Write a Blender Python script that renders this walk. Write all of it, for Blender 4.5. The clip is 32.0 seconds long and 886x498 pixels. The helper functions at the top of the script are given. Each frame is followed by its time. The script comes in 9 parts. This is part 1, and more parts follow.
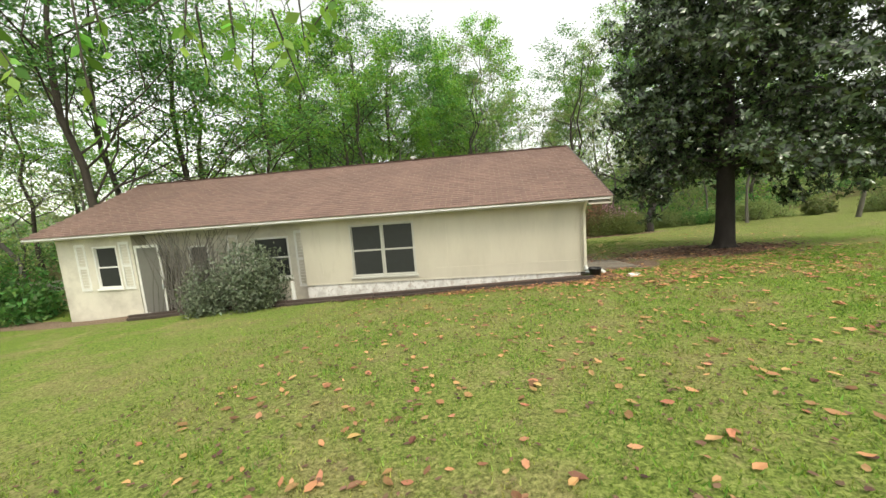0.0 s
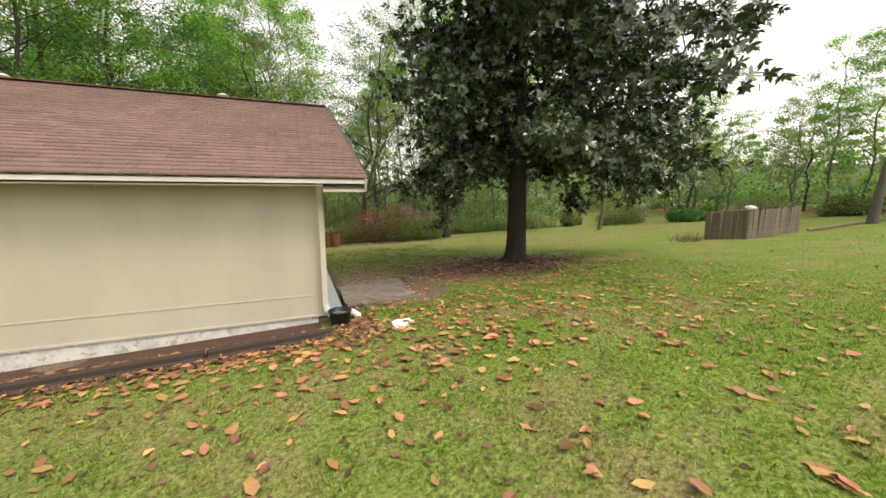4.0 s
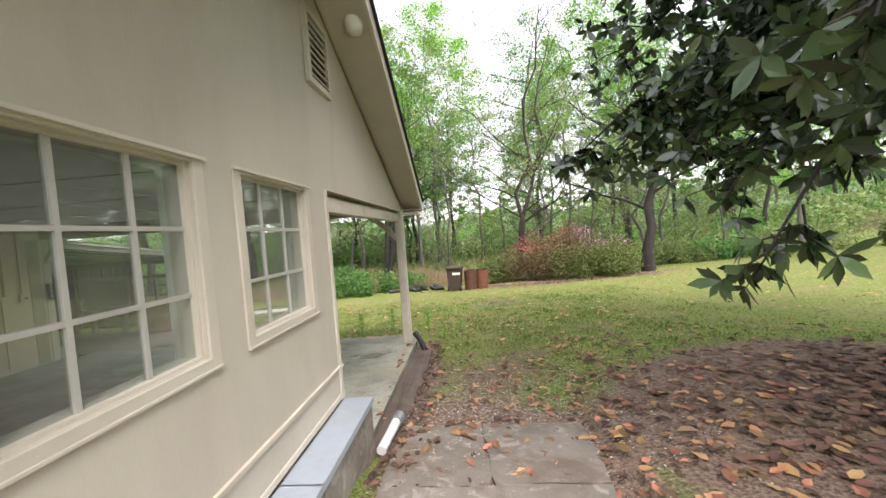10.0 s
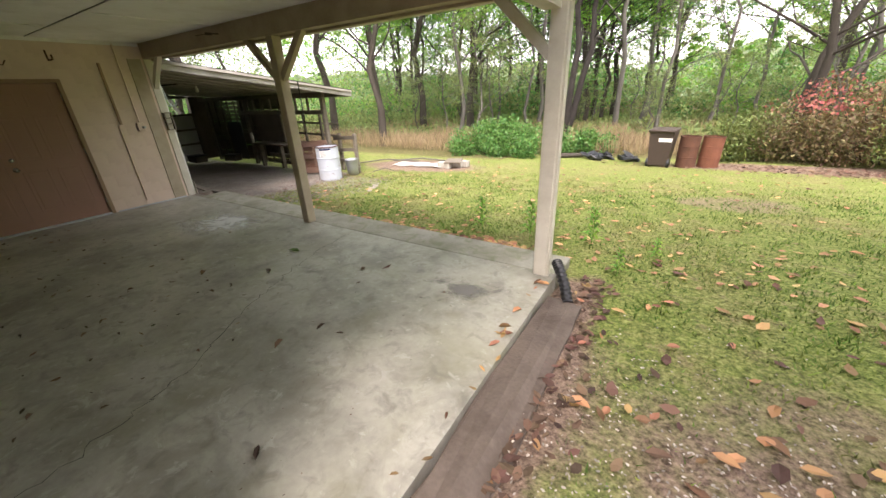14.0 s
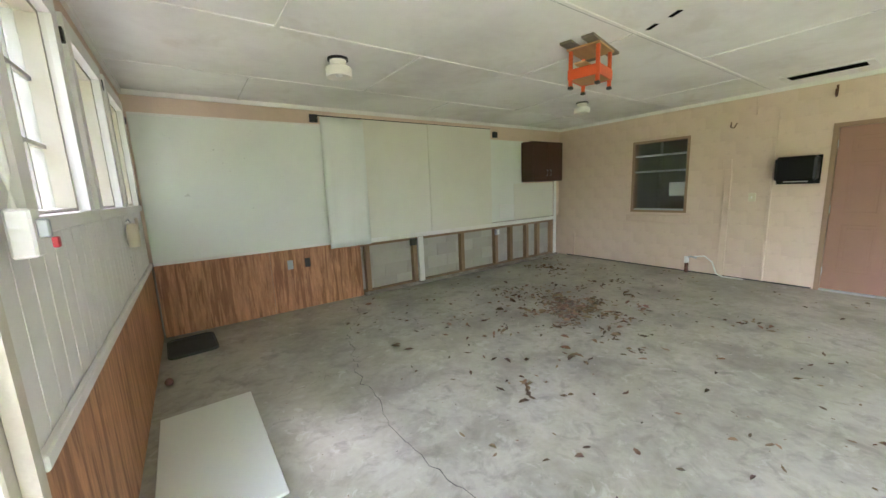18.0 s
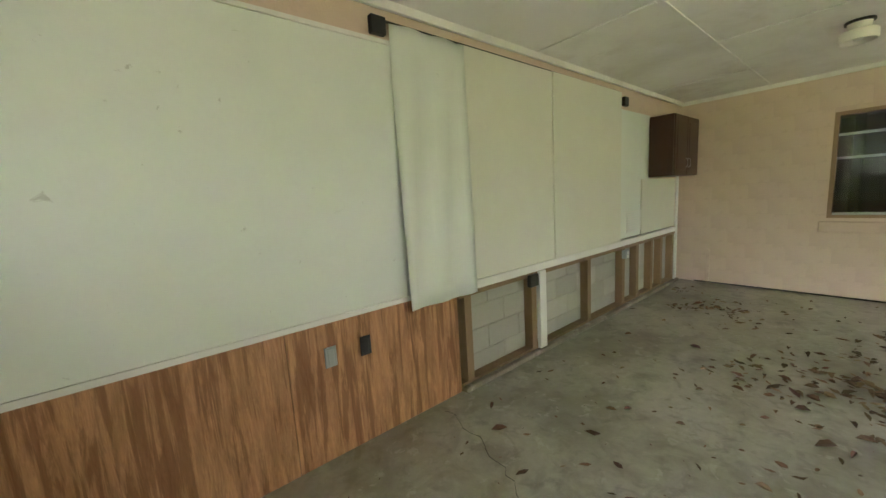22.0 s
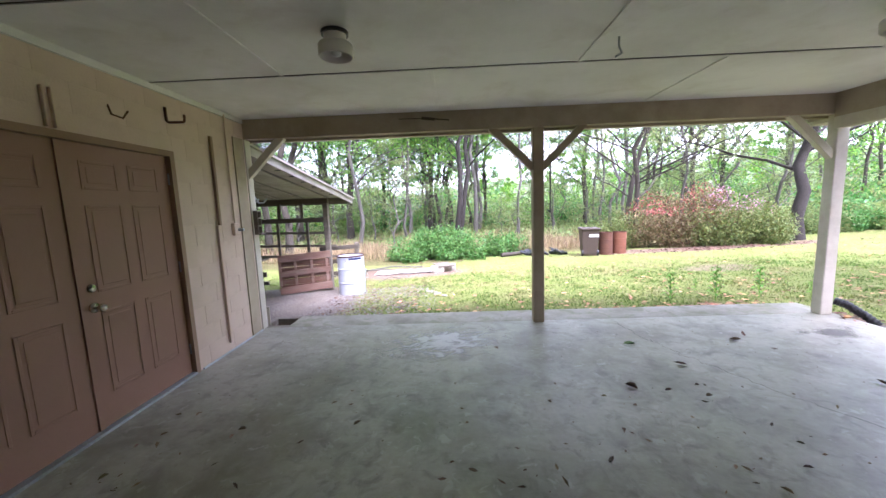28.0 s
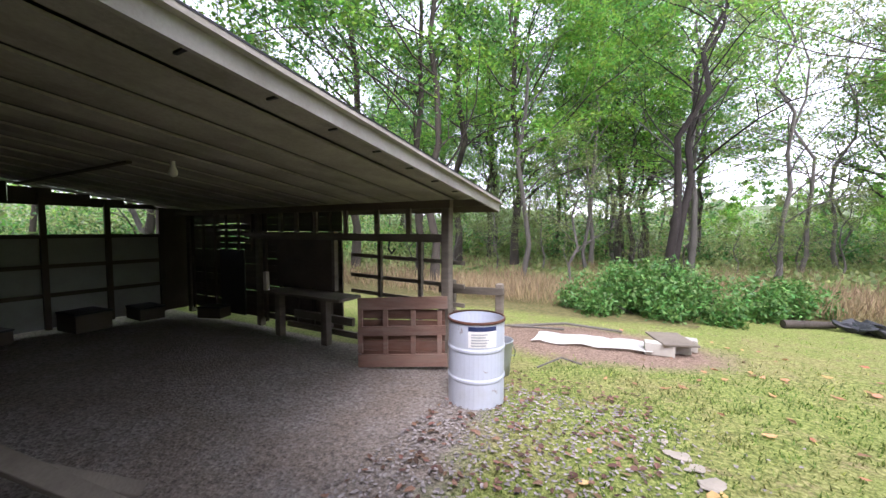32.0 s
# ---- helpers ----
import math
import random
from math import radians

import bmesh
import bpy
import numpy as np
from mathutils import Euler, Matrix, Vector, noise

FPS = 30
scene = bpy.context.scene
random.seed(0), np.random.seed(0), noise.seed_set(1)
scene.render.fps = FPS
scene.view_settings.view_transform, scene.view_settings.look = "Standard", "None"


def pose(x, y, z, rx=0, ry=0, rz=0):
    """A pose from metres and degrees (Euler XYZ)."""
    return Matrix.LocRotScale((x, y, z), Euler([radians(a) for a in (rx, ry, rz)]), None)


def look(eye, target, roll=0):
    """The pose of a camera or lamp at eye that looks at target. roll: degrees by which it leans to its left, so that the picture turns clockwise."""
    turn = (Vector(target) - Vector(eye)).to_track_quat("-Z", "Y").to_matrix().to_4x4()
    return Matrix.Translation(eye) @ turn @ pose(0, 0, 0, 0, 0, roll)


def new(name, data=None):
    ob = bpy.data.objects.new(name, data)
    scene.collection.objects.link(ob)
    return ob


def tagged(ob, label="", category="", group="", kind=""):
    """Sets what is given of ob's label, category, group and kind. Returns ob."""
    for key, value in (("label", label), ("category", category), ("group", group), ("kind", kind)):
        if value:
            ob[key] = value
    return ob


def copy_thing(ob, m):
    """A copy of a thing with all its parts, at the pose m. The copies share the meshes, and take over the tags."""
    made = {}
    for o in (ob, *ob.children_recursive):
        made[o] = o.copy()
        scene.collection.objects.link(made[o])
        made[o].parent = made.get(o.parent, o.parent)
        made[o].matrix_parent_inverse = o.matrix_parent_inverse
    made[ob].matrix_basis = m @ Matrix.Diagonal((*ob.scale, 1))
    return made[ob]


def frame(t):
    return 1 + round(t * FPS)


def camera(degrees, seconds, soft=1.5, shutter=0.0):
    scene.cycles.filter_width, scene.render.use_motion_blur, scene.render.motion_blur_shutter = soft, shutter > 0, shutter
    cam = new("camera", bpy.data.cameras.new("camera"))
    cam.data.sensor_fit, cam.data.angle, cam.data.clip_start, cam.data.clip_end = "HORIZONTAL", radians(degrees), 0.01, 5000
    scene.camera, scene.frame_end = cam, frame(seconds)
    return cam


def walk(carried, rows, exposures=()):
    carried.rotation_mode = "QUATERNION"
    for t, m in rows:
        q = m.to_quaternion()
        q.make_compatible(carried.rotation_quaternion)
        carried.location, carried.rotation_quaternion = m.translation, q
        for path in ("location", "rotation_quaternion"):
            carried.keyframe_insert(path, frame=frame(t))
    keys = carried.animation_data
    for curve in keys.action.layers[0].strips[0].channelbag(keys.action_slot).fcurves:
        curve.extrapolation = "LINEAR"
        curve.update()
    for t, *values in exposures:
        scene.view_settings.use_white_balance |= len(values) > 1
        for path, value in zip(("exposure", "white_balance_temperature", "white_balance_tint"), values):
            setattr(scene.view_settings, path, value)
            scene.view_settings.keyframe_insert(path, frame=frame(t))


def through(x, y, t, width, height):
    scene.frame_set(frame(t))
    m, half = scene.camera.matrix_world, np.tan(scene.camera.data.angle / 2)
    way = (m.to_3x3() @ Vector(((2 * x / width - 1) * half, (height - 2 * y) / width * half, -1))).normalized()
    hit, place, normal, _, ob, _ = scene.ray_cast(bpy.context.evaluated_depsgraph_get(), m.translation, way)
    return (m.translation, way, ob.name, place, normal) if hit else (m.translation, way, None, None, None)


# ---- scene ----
cam = camera(102.1, 32.0)
PATH = [
    (0, (0.679, -0.158, 2.712), (0.44, 1.811, 2.462), -4.4),
    (0.5, (1.026, 0.463, 2.644), (1.262, 2.444, 2.506), -3.1),
    (1, (1.26, 0.954, 2.581), (1.741, 2.889, 2.424), 0.2),
    (1.5, (1.564, 1.467, 2.557), (2.02, 3.404, 2.355), -0.7),
    (2, (1.948, 1.952, 2.502), (2.423, 3.877, 2.235), -1.9),
    (2.5, (2.195, 2.439, 2.47), (3.127, 4.183, 2.172), -1.2),
    (4.5, (3.198, 4.862, 2.278), (3.903, 6.713, 1.995), 0.1),
    (5, (3.384, 5.307, 2.228), (4.497, 6.957, 2.027), 1.7),
    (5.5, (3.677, 5.738, 2.224), (5.085, 7.158, 2.18), -0.4),
    (6, (3.972, 6.114, 2.221), (5.556, 7.335, 2.197), -3.0),
    (6.5, (4.212, 6.586, 2.197), (5.765, 7.843, 2.104), -4.9),
    (7, (4.538, 7.122, 2.179), (5.643, 8.789, 2.189), -3.5),
    (7.5, (4.58, 7.695, 2.138), (5.46, 9.49, 2.184), -2.0),
    (8, (4.627, 8.306, 2.08), (5.163, 10.232, 2.043), -3.4),
    (8.5, (4.713, 8.875, 2.071), (4.95, 10.86, 2.013), -3.6),
    (9, (4.683, 9.46, 2.041), (4.924, 11.44, 1.887), -3.6),
    (9.5, (4.655, 10.083, 1.981), (4.75, 12.078, 1.862), -6.0),
    (10, (4.503, 10.604, 1.975), (4.358, 12.597, 1.885), -4.2),
    (10.5, (4.397, 11.094, 1.939), (4.392, 13.086, 1.763), -5.2),
    (11, (4.398, 11.596, 1.908), (4.247, 13.579, 1.696), -6.3),
    (11.5, (4.365, 11.989, 1.874), (4.451, 13.943, 1.457), -5.9),
    (12, (4.327, 12.496, 1.747), (4.205, 14.466, 1.427), -6.4),
    (12.5, (4.268, 12.875, 1.715), (4.118, 14.817, 1.261), -2.6),
    (13, (4.209, 13.247, 1.654), (3.822, 15.098, 1.005), -7.3),
    (13.5, (4.239, 13.546, 1.79), (3.472, 15.231, 1.034), -6.0),
    (15.5, (3.36, 14.785, 1.384), (1.606, 15.45, 0.691), -0.9),
    (16, (2.922, 14.805, 1.387), (0.994, 14.828, 0.856), -2.0),
    (16.5, (2.634, 14.928, 1.403), (0.7, 14.995, 0.896), -4.4),
    (17, (2.541, 14.977, 1.382), (0.668, 14.406, 0.975), -1.3),
    (17.5, (2.647, 14.922, 1.516), (1.056, 13.773, 1.127), -3.6),
    (18, (2.747, 14.906, 1.512), (1.615, 13.29, 1.183), -2.5),
    (18.5, (2.858, 14.885, 1.506), (2.22, 13.027, 1.133), -1.5),
    (19, (2.824, 14.651, 1.461), (2.392, 12.718, 1.187), -1.1),
    (19.5, (2.653, 14.234, 1.421), (2.359, 12.27, 1.178), -0.9),
    (20, (2.618, 13.793, 1.434), (2.242, 11.837, 1.251), 0.6),
    (20.5, (2.564, 13.3, 1.373), (2.238, 11.331, 1.237), -0.9),
    (21, (2.525, 12.834, 1.376), (2.188, 10.884, 1.087), -1.1),
    (21.5, (2.534, 12.411, 1.429), (1.737, 10.598, 1.152), -1.9),
    (22, (2.45, 11.907, 1.478), (1.197, 10.374, 1.196), -3.5),
    (22.5, (2.279, 11.493, 1.473), (0.586, 10.463, 1.204), 1.9),
    (23, (2.003, 11.111, 1.521), (0.048, 10.781, 1.256), 0.9),
    (23.5, (1.715, 10.903, 1.572), (-0.254, 10.653, 1.323), 1.5),
    (24, (1.415, 10.768, 1.516), (-0.55, 11.025, 1.247), 2.1),
    (24.5, (0.908, 10.614, 1.569), (-0.79, 11.63, 1.277), 4.1),
    (25, (0.484, 10.669, 1.553), (-0.933, 12.059, 1.311), 4.0),
    (25.5, (0.105, 10.75, 1.486), (-0.773, 12.528, 1.23), 2.3),
    (26, (-0.204, 11.041, 1.466), (-0.85, 12.923, 1.256), 1.8),
    (26.5, (-0.574, 11.387, 1.455), (-0.991, 13.322, 1.17), 1.8),
    (28.5, (-1.463, 13.16, 1.549), (-1.483, 15.148, 1.33), -2.5),
    (29, (-1.568, 13.787, 1.527), (-1.498, 15.777, 1.339), -1.7),
    (29.5, (-1.624, 14.349, 1.549), (-1.354, 16.315, 1.298), -1.1),
    (30, (-1.712, 14.929, 1.581), (-1.603, 16.915, 1.373), 1.0),
    (30.5, (-1.818, 15.446, 1.558), (-1.88, 17.441, 1.424), -2.2),
    (31, (-1.888, 16.036, 1.52), (-2.274, 17.996, 1.427), -3.5),
    (31.5, (-1.992, 16.534, 1.458), (-2.779, 18.368, 1.33), -0.7),
    (32, (-2.185, 17.05, 1.39), (-3.139, 18.805, 1.282), 0.1),
]
EXPOSURES = [(0, 1.25, 7300, 3), (1, 1.05, 7300, 7), (2, 1.0, 7500, 10), (5, 1.2, 7600, 11), (6, 1.15, 7800, 11), (7, 1.05, 8000, 12), (8, 1.7, 7700, 15), (9, 2.05, 6900, 16), (11, 2.05, 6500, 18), (12, 2.05, 6700, 18), (13.5, 2.3, 6900, 19), (16, 3.8, 6300, 28), (17, 4.2, 5700, 29), (17.5, 4.7, 5600, 30), (18, 5.2, 5700, 31), (18.5, 4.45, 5600, 28), (19, 3.6, 5500, 24), (19.5, 4.2, 5700, 27), (20, 4.95, 5650, 31), (21, 5.0, 5700, 31), (22, 5.15, 6250, 25),
             (23, 5.4, 6550, 23), (24, 5.2, 6250, 25), (25, 4.4, 5700, 29), (26.5, 3.5, 5400, 34), (29, 3.1, 5800, 30), (30, 2.75, 6000, 28), (31, 2.4, 6000, 25), (32, 2.2, 6000, 25)]
walk(cam, [(t, look(eye, target, roll)) for t, eye, target, roll in PATH], EXPOSURES)

# ---- sky and sun: a bright overcast day ----
world = bpy.data.worlds.new("overcast_sky")
scene.world = world
world.use_nodes = True
wn, wl = world.node_tree.nodes, world.node_tree.links
sky = wn.new("ShaderNodeTexSky")
sky.sky_type, sky.sun_disc = "NISHITA", False
sky.sun_elevation, sky.sun_rotation = radians(58), radians(150)
sky.air_density, sky.dust_density, sky.ozone_density = 1.0, 1.5, 1.0
veil = wn.new("ShaderNodeHueSaturation")
veil.inputs["Saturation"].default_value = 0.22
wl.new(sky.outputs[0], veil.inputs["Color"])
wl.new(veil.outputs[0], wn["Background"].inputs["Color"])
wn["Background"].inputs["Strength"].default_value = 0.15
sun = new("sun", bpy.data.lights.new("sun", "SUN"))
sun.data.energy, sun.data.angle, sun.data.color = 0.9, radians(25), (1.0, 0.96, 0.9)
sun.matrix_basis = look((20, -34, 60), (0, 0, 0))


# ---- building blocks ----
def part(name, bm, material, parent=None, label="", smooth=False):
    """Links a bmesh (or a mesh) as one mesh object, under a parent where one is given."""
    if isinstance(bm, bpy.types.Mesh):
        me = bm
    else:
        me = bpy.data.meshes.new(name)
        bm.to_mesh(me)
        bm.free()
    if material and not me.materials:
        me.materials.append(material)
    if smooth:
        me.polygons.foreach_set("use_smooth", [True] * len(me.polygons))
    ob = new(name, me)
    ob.parent = parent
    if label:
        ob["label"] = label
    return ob


def thing(name, label, category, x=0, y=0, z=0, rz=0, group="", kind="", rx=0, ry=0):
    ob = new(name)
    ob.empty_display_size = 0.1
    ob.matrix_basis = pose(x, y, z, rx, ry, rz)
    return tagged(ob, label, category, group, kind)


def setting(name, bm, material, label, category, parent=None):
    return tagged(part(name, bm, material, parent), label, category, kind="structure")


def box(bm, x0, x1, y0, y1, z0, z1, bev=0.0):
    m = Matrix.Translation(((x0 + x1) / 2, (y0 + y1) / 2, (z0 + z1) / 2)) @ Matrix.Diagonal((abs(x1 - x0), abs(y1 - y0), abs(z1 - z0), 1))
    vs = bmesh.ops.create_cube(bm, size=1, matrix=m)["verts"]
    if bev:
        es = list({e for v in vs for e in v.link_edges})
        bmesh.ops.bevel(bm, geom=es, offset=bev, segments=1, affect="EDGES")
    return bm


def B(*a, bev=0.0):
    return box(bmesh.new(), *a, bev=bev)


def beam(bm, a, b, w, h, up=(0, 0, 1), bev=0.004):
    """A squared timber from a to b, w wide and h deep."""
    a, b = Vector(a), Vector(b)
    d = b - a
    n = d.normalized()
    right = n.cross(Vector(up)) if abs(n.z) < 0.99 else Vector((1, 0, 0))
    right.normalize()
    over = right.cross(n)
    m = Matrix.Translation((a + b) / 2) @ Matrix((right, over, n)).transposed().to_4x4() @ Matrix.Diagonal((w, h, d.length, 1))
    vs = bmesh.ops.create_cube(bm, size=1, matrix=m)["verts"]
    if bev:
        bmesh.ops.bevel(bm, geom=list({e for v in vs for e in v.link_edges}), offset=bev, segments=1, affect="EDGES")
    return bm


def cyl(bm, a, b, r0, r1=None, n=16, caps=True):
    a, b = Vector(a), Vector(b)
    d = b - a
    m = Matrix.Translation((a + b) / 2) @ d.to_track_quat("Z", "Y").to_matrix().to_4x4()
    bmesh.ops.create_cone(bm, cap_ends=caps, segments=n, radius1=r0, radius2=r0 if r1 is None else r1, depth=d.length, matrix=m)
    return bm


def C(a, b, r0, r1=None, n=16, caps=True):
    return cyl(bmesh.new(), a, b, r0, r1, n, caps)


def lathe(profile, n=24, bm=None):
    """Turns (radius, height) pairs about the z axis."""
    bm = bm or bmesh.new()
    rings = [[bm.verts.new((r * math.cos(2 * math.pi * i / n), r * math.sin(2 * math.pi * i / n), z)) for i in range(n)] for r, z in profile]
    for a, b in zip(rings, rings[1:]):
        for i in range(n):
            bm.faces.new((a[i], a[(i + 1) % n], b[(i + 1) % n], b[i]))
    return bm


def tube(points, r, n=8, bm=None):
    """A round rod along points; r is one radius or one for each point."""
    bm = bm or bmesh.new()
    pts = [Vector(p) for p in points]
    rings = []
    for i, p in enumerate(pts):
        d = (pts[min(i + 1, len(pts) - 1)] - pts[max(i - 1, 0)]).normalized()
        q = d.to_track_quat("Z", "Y")
        rr = r[i] if isinstance(r, (list, tuple)) else r
        rings.append([bm.verts.new(p + q @ Vector((rr * math.cos(2 * math.pi * k / n), rr * math.sin(2 * math.pi * k / n), 0))) for k in range(n)])
    for a, b in zip(rings, rings[1:]):
        for k in range(n):
            bm.faces.new((a[k], a[(k + 1) % n], b[(k + 1) % n], b[k]))
    bm.faces.new(rings[0][::-1])
    bm.faces.new(rings[-1])
    return bm


def mesh_of(name, verts, faces, material=None):
    me = bpy.data.meshes.new(name)
    me.from_pydata(verts, [], faces)
    if material:
        me.materials.append(material)
    me.update()
    return me


# ---- materials ----
def mat(name, col, rough=0.7, metal=0.0, var=0.18, scale=6.0, fine=60.0, bump=0.15, dirt=None, dirt_amt=0.35, dirt_scale=1.3,
        stretch=(1, 1, 1), rand=0.0, island=0.0, spec=0.4, coat=0.0, stain_low=0.45, dist=0.01):
    """A surface with coarse and fine variation, stains, relief and, where asked, a tone of its own for each piece."""
    m = bpy.data.materials.new(name)
    m.use_nodes = True
    n, l = m.node_tree.nodes, m.node_tree.links
    bs = n["Principled BSDF"]
    bs.inputs["Roughness"].default_value, bs.inputs["Metallic"].default_value = rough, metal
    bs.inputs["Specular IOR Level"].default_value, bs.inputs["Coat Weight"].default_value = spec, coat
    tc = n.new("ShaderNodeTexCoord")
    mp = n.new("ShaderNodeMapping")
    mp.inputs["Scale"].default_value = stretch
    l.new(tc.outputs["Object"], mp.inputs["Vector"])

    def noise_tex(s, detail=4.0):
        t = n.new("ShaderNodeTexNoise")
        t.inputs["Scale"].default_value, t.inputs["Detail"].default_value = s, detail
        l.new(mp.outputs[0], t.inputs["Vector"])
        return t.outputs["Fac"]

    def math_node(op, a, b):
        k = n.new("ShaderNodeMath")
        k.operation = op
        for i, v in enumerate((a, b)):
            if isinstance(v, (int, float)):
                k.inputs[i].default_value = v
            else:
                l.new(v, k.inputs[i])
        return k.outputs[0]

    big, small = noise_tex(scale), noise_tex(fine, 3.0)
    tone = math_node("ADD", math_node("MULTIPLY", math_node("SUBTRACT", big, 0.5), 2 * var), math_node("MULTIPLY", math_node("SUBTRACT", small, 0.5), 1.2 * var))
    if rand:
        oi = n.new("ShaderNodeObjectInfo")
        tone = math_node("ADD", tone, math_node("MULTIPLY", math_node("SUBTRACT", oi.outputs["Random"], 0.5), rand))
    if island:
        ge = n.new("ShaderNodeNewGeometry")
        tone = math_node("ADD", tone, math_node("MULTIPLY", math_node("SUBTRACT", ge.outputs["Random Per Island"], 0.5), island))
    hs = n.new("ShaderNodeHueSaturation")
    hs.inputs["Color"].default_value = (*col, 1)
    l.new(math_node("ADD", tone, 1.0), hs.inputs["Value"])
    out = hs.outputs[0]
    if dirt:
        st = n.new("ShaderNodeTexNoise")
        st.inputs["Scale"].default_value, st.inputs["Detail"].default_value, st.inputs["Roughness"].default_value = dirt_scale, 6.0, 0.65
        l.new(mp.outputs[0], st.inputs["Vector"])
        rp = n.new("ShaderNodeMapRange")
        rp.inputs[1].default_value, rp.inputs[2].default_value, rp.inputs[4].default_value = stain_low, stain_low + 0.25, dirt_amt
        l.new(st.outputs["Fac"], rp.inputs[0])
        mx = n.new("ShaderNodeMix")
        mx.data_type = "RGBA"
        l.new(rp.outputs[0], mx.inputs["Factor"])
        l.new(out, mx.inputs[6])
        mx.inputs[7].default_value = (*dirt, 1)
        out = mx.outputs[2]
    l.new(out, bs.inputs["Base Color"])
    if bump:
        bp = n.new("ShaderNodeBump")
        bp.inputs["Strength"].default_value, bp.inputs["Distance"].default_value = bump, dist
        l.new(math_node("ADD", small, math_node("MULTIPLY", big, 0.6)), bp.inputs["Height"])
        l.new(bp.outputs[0], bs.inputs["Normal"])
    return m


def leaf_mat(name, col, var=0.5, rough=0.5, through=0.35, hue=0.03, island=True):
    """Leaves: a tone for each leaf, some light passing through."""
    m = bpy.data.materials.new(name)
    m.use_nodes = True
    n, l = m.node_tree.nodes, m.node_tree.links
    bs = n["Principled BSDF"]
    bs.inputs["Roughness"].default_value = rough
    ge = n.new("ShaderNodeNewGeometry")
    hs = n.new("ShaderNodeHueSaturation")
    hs.inputs["Color"].default_value = (*col, 1)
    r1 = n.new("ShaderNodeMapRange")
    r1.inputs[3].default_value, r1.inputs[4].default_value = 1 - var, 1 + var
    l.new(ge.outputs["Random Per Island"], r1.inputs[0])
    oi = n.new("ShaderNodeObjectInfo")
    k = n.new("ShaderNodeMath")
    k.operation = "MULTIPLY_ADD"
    k.inputs[1].default_value, k.inputs[2].default_value = 0.35, 0.82
    l.new(oi.outputs["Random"], k.inputs[0])
    k2 = n.new("ShaderNodeMath")
    k2.operation = "MULTIPLY"
    l.new(k.outputs[0], k2.inputs[0])
    l.new(r1.outputs[0], k2.inputs[1])
    l.new(k2.outputs[0], hs.inputs["Value"])
    wh = n.new("ShaderNodeTexWhiteNoise")
    wh.noise_dimensions = "1D"
    l.new(ge.outputs["Random Per Island"], wh.inputs["W"])
    r2 = n.new("ShaderNodeMapRange")
    r2.inputs[3].default_value, r2.inputs[4].default_value = 0.5 - hue, 0.5 + hue
    l.new(wh.outputs["Value"], r2.inputs[0])
    l.new(r2.outputs[0], hs.inputs["Hue"])
    l.new(hs.outputs[0], bs.inputs["Base Color"])
    if through:
        tr = n.new("ShaderNodeBsdfTranslucent")
        l.new(hs.outputs[0], tr.inputs["Color"])
        mx = n.new("ShaderNodeMixShader")
        mx.inputs[0].default_value = through
        l.new(bs.outputs[0], mx.inputs[1])
        l.new(tr.outputs[0], mx.inputs[2])
        l.new(mx.outputs[0], n["Material Output"].inputs["Surface"])
    return m


def glass_mat(name, tint=(0.9, 0.95, 0.93), rough=0.02, clear=0.05, dust=0.0):
    m = bpy.data.materials.new(name)
    m.use_nodes = True
    n, l = m.node_tree.nodes, m.node_tree.links
    n.remove(n["Principled BSDF"])
    gl, tr, mx, lw = n.new("ShaderNodeBsdfGlossy"), n.new("ShaderNodeBsdfTransparent"), n.new("ShaderNodeMixShader"), n.new("ShaderNodeLayerWeight")
    gl.inputs["Roughness"].default_value = rough
    tr.inputs["Color"].default_value = (*tint, 1)
    pw, sc = n.new("ShaderNodeMath"), n.new("ShaderNodeMath")
    pw.operation, sc.operation = "POWER", "MULTIPLY_ADD"
    pw.inputs[1].default_value = 4.0
    sc.inputs[1].default_value, sc.inputs[2].default_value = 0.75, clear
    l.new(lw.outputs["Facing"], pw.inputs[0])
    l.new(pw.outputs[0], sc.inputs[0])
    l.new(sc.outputs[0], mx.inputs[0])
    l.new(tr.outputs[0], mx.inputs[1])
    l.new(gl.outputs[0], mx.inputs[2])
    out = mx.outputs[0]
    if dust:                                         # a film of dust that scatters light both ways and paints in a hazy glow
        df, tl, m1, m2 = n.new("ShaderNodeBsdfDiffuse"), n.new("ShaderNodeBsdfTranslucent"), n.new("ShaderNodeMixShader"), n.new("ShaderNodeMixShader")
        tc, nz, rp = n.new("ShaderNodeTexCoord"), n.new("ShaderNodeTexNoise"), n.new("ShaderNodeMapRange")
        nz.inputs["Scale"].default_value, nz.inputs["Detail"].default_value = 3.0, 8.0
        rp.inputs[1].default_value, rp.inputs[2].default_value, rp.inputs[3].default_value, rp.inputs[4].default_value = 0.3, 0.7, dust * 0.5, dust * 1.5
        l.new(tc.outputs["Object"], nz.inputs["Vector"])
        l.new(nz.outputs["Fac"], rp.inputs[0])
        m1.inputs[0].default_value = 0.5
        l.new(df.outputs[0], m1.inputs[1])
        l.new(tl.outputs[0], m1.inputs[2])
        l.new(rp.outputs[0], m2.inputs[0])
        l.new(out, m2.inputs[1])
        l.new(m1.outputs[0], m2.inputs[2])
        out = m2.outputs[0]
    l.new(out, n["Material Output"].inputs["Surface"])
    return m


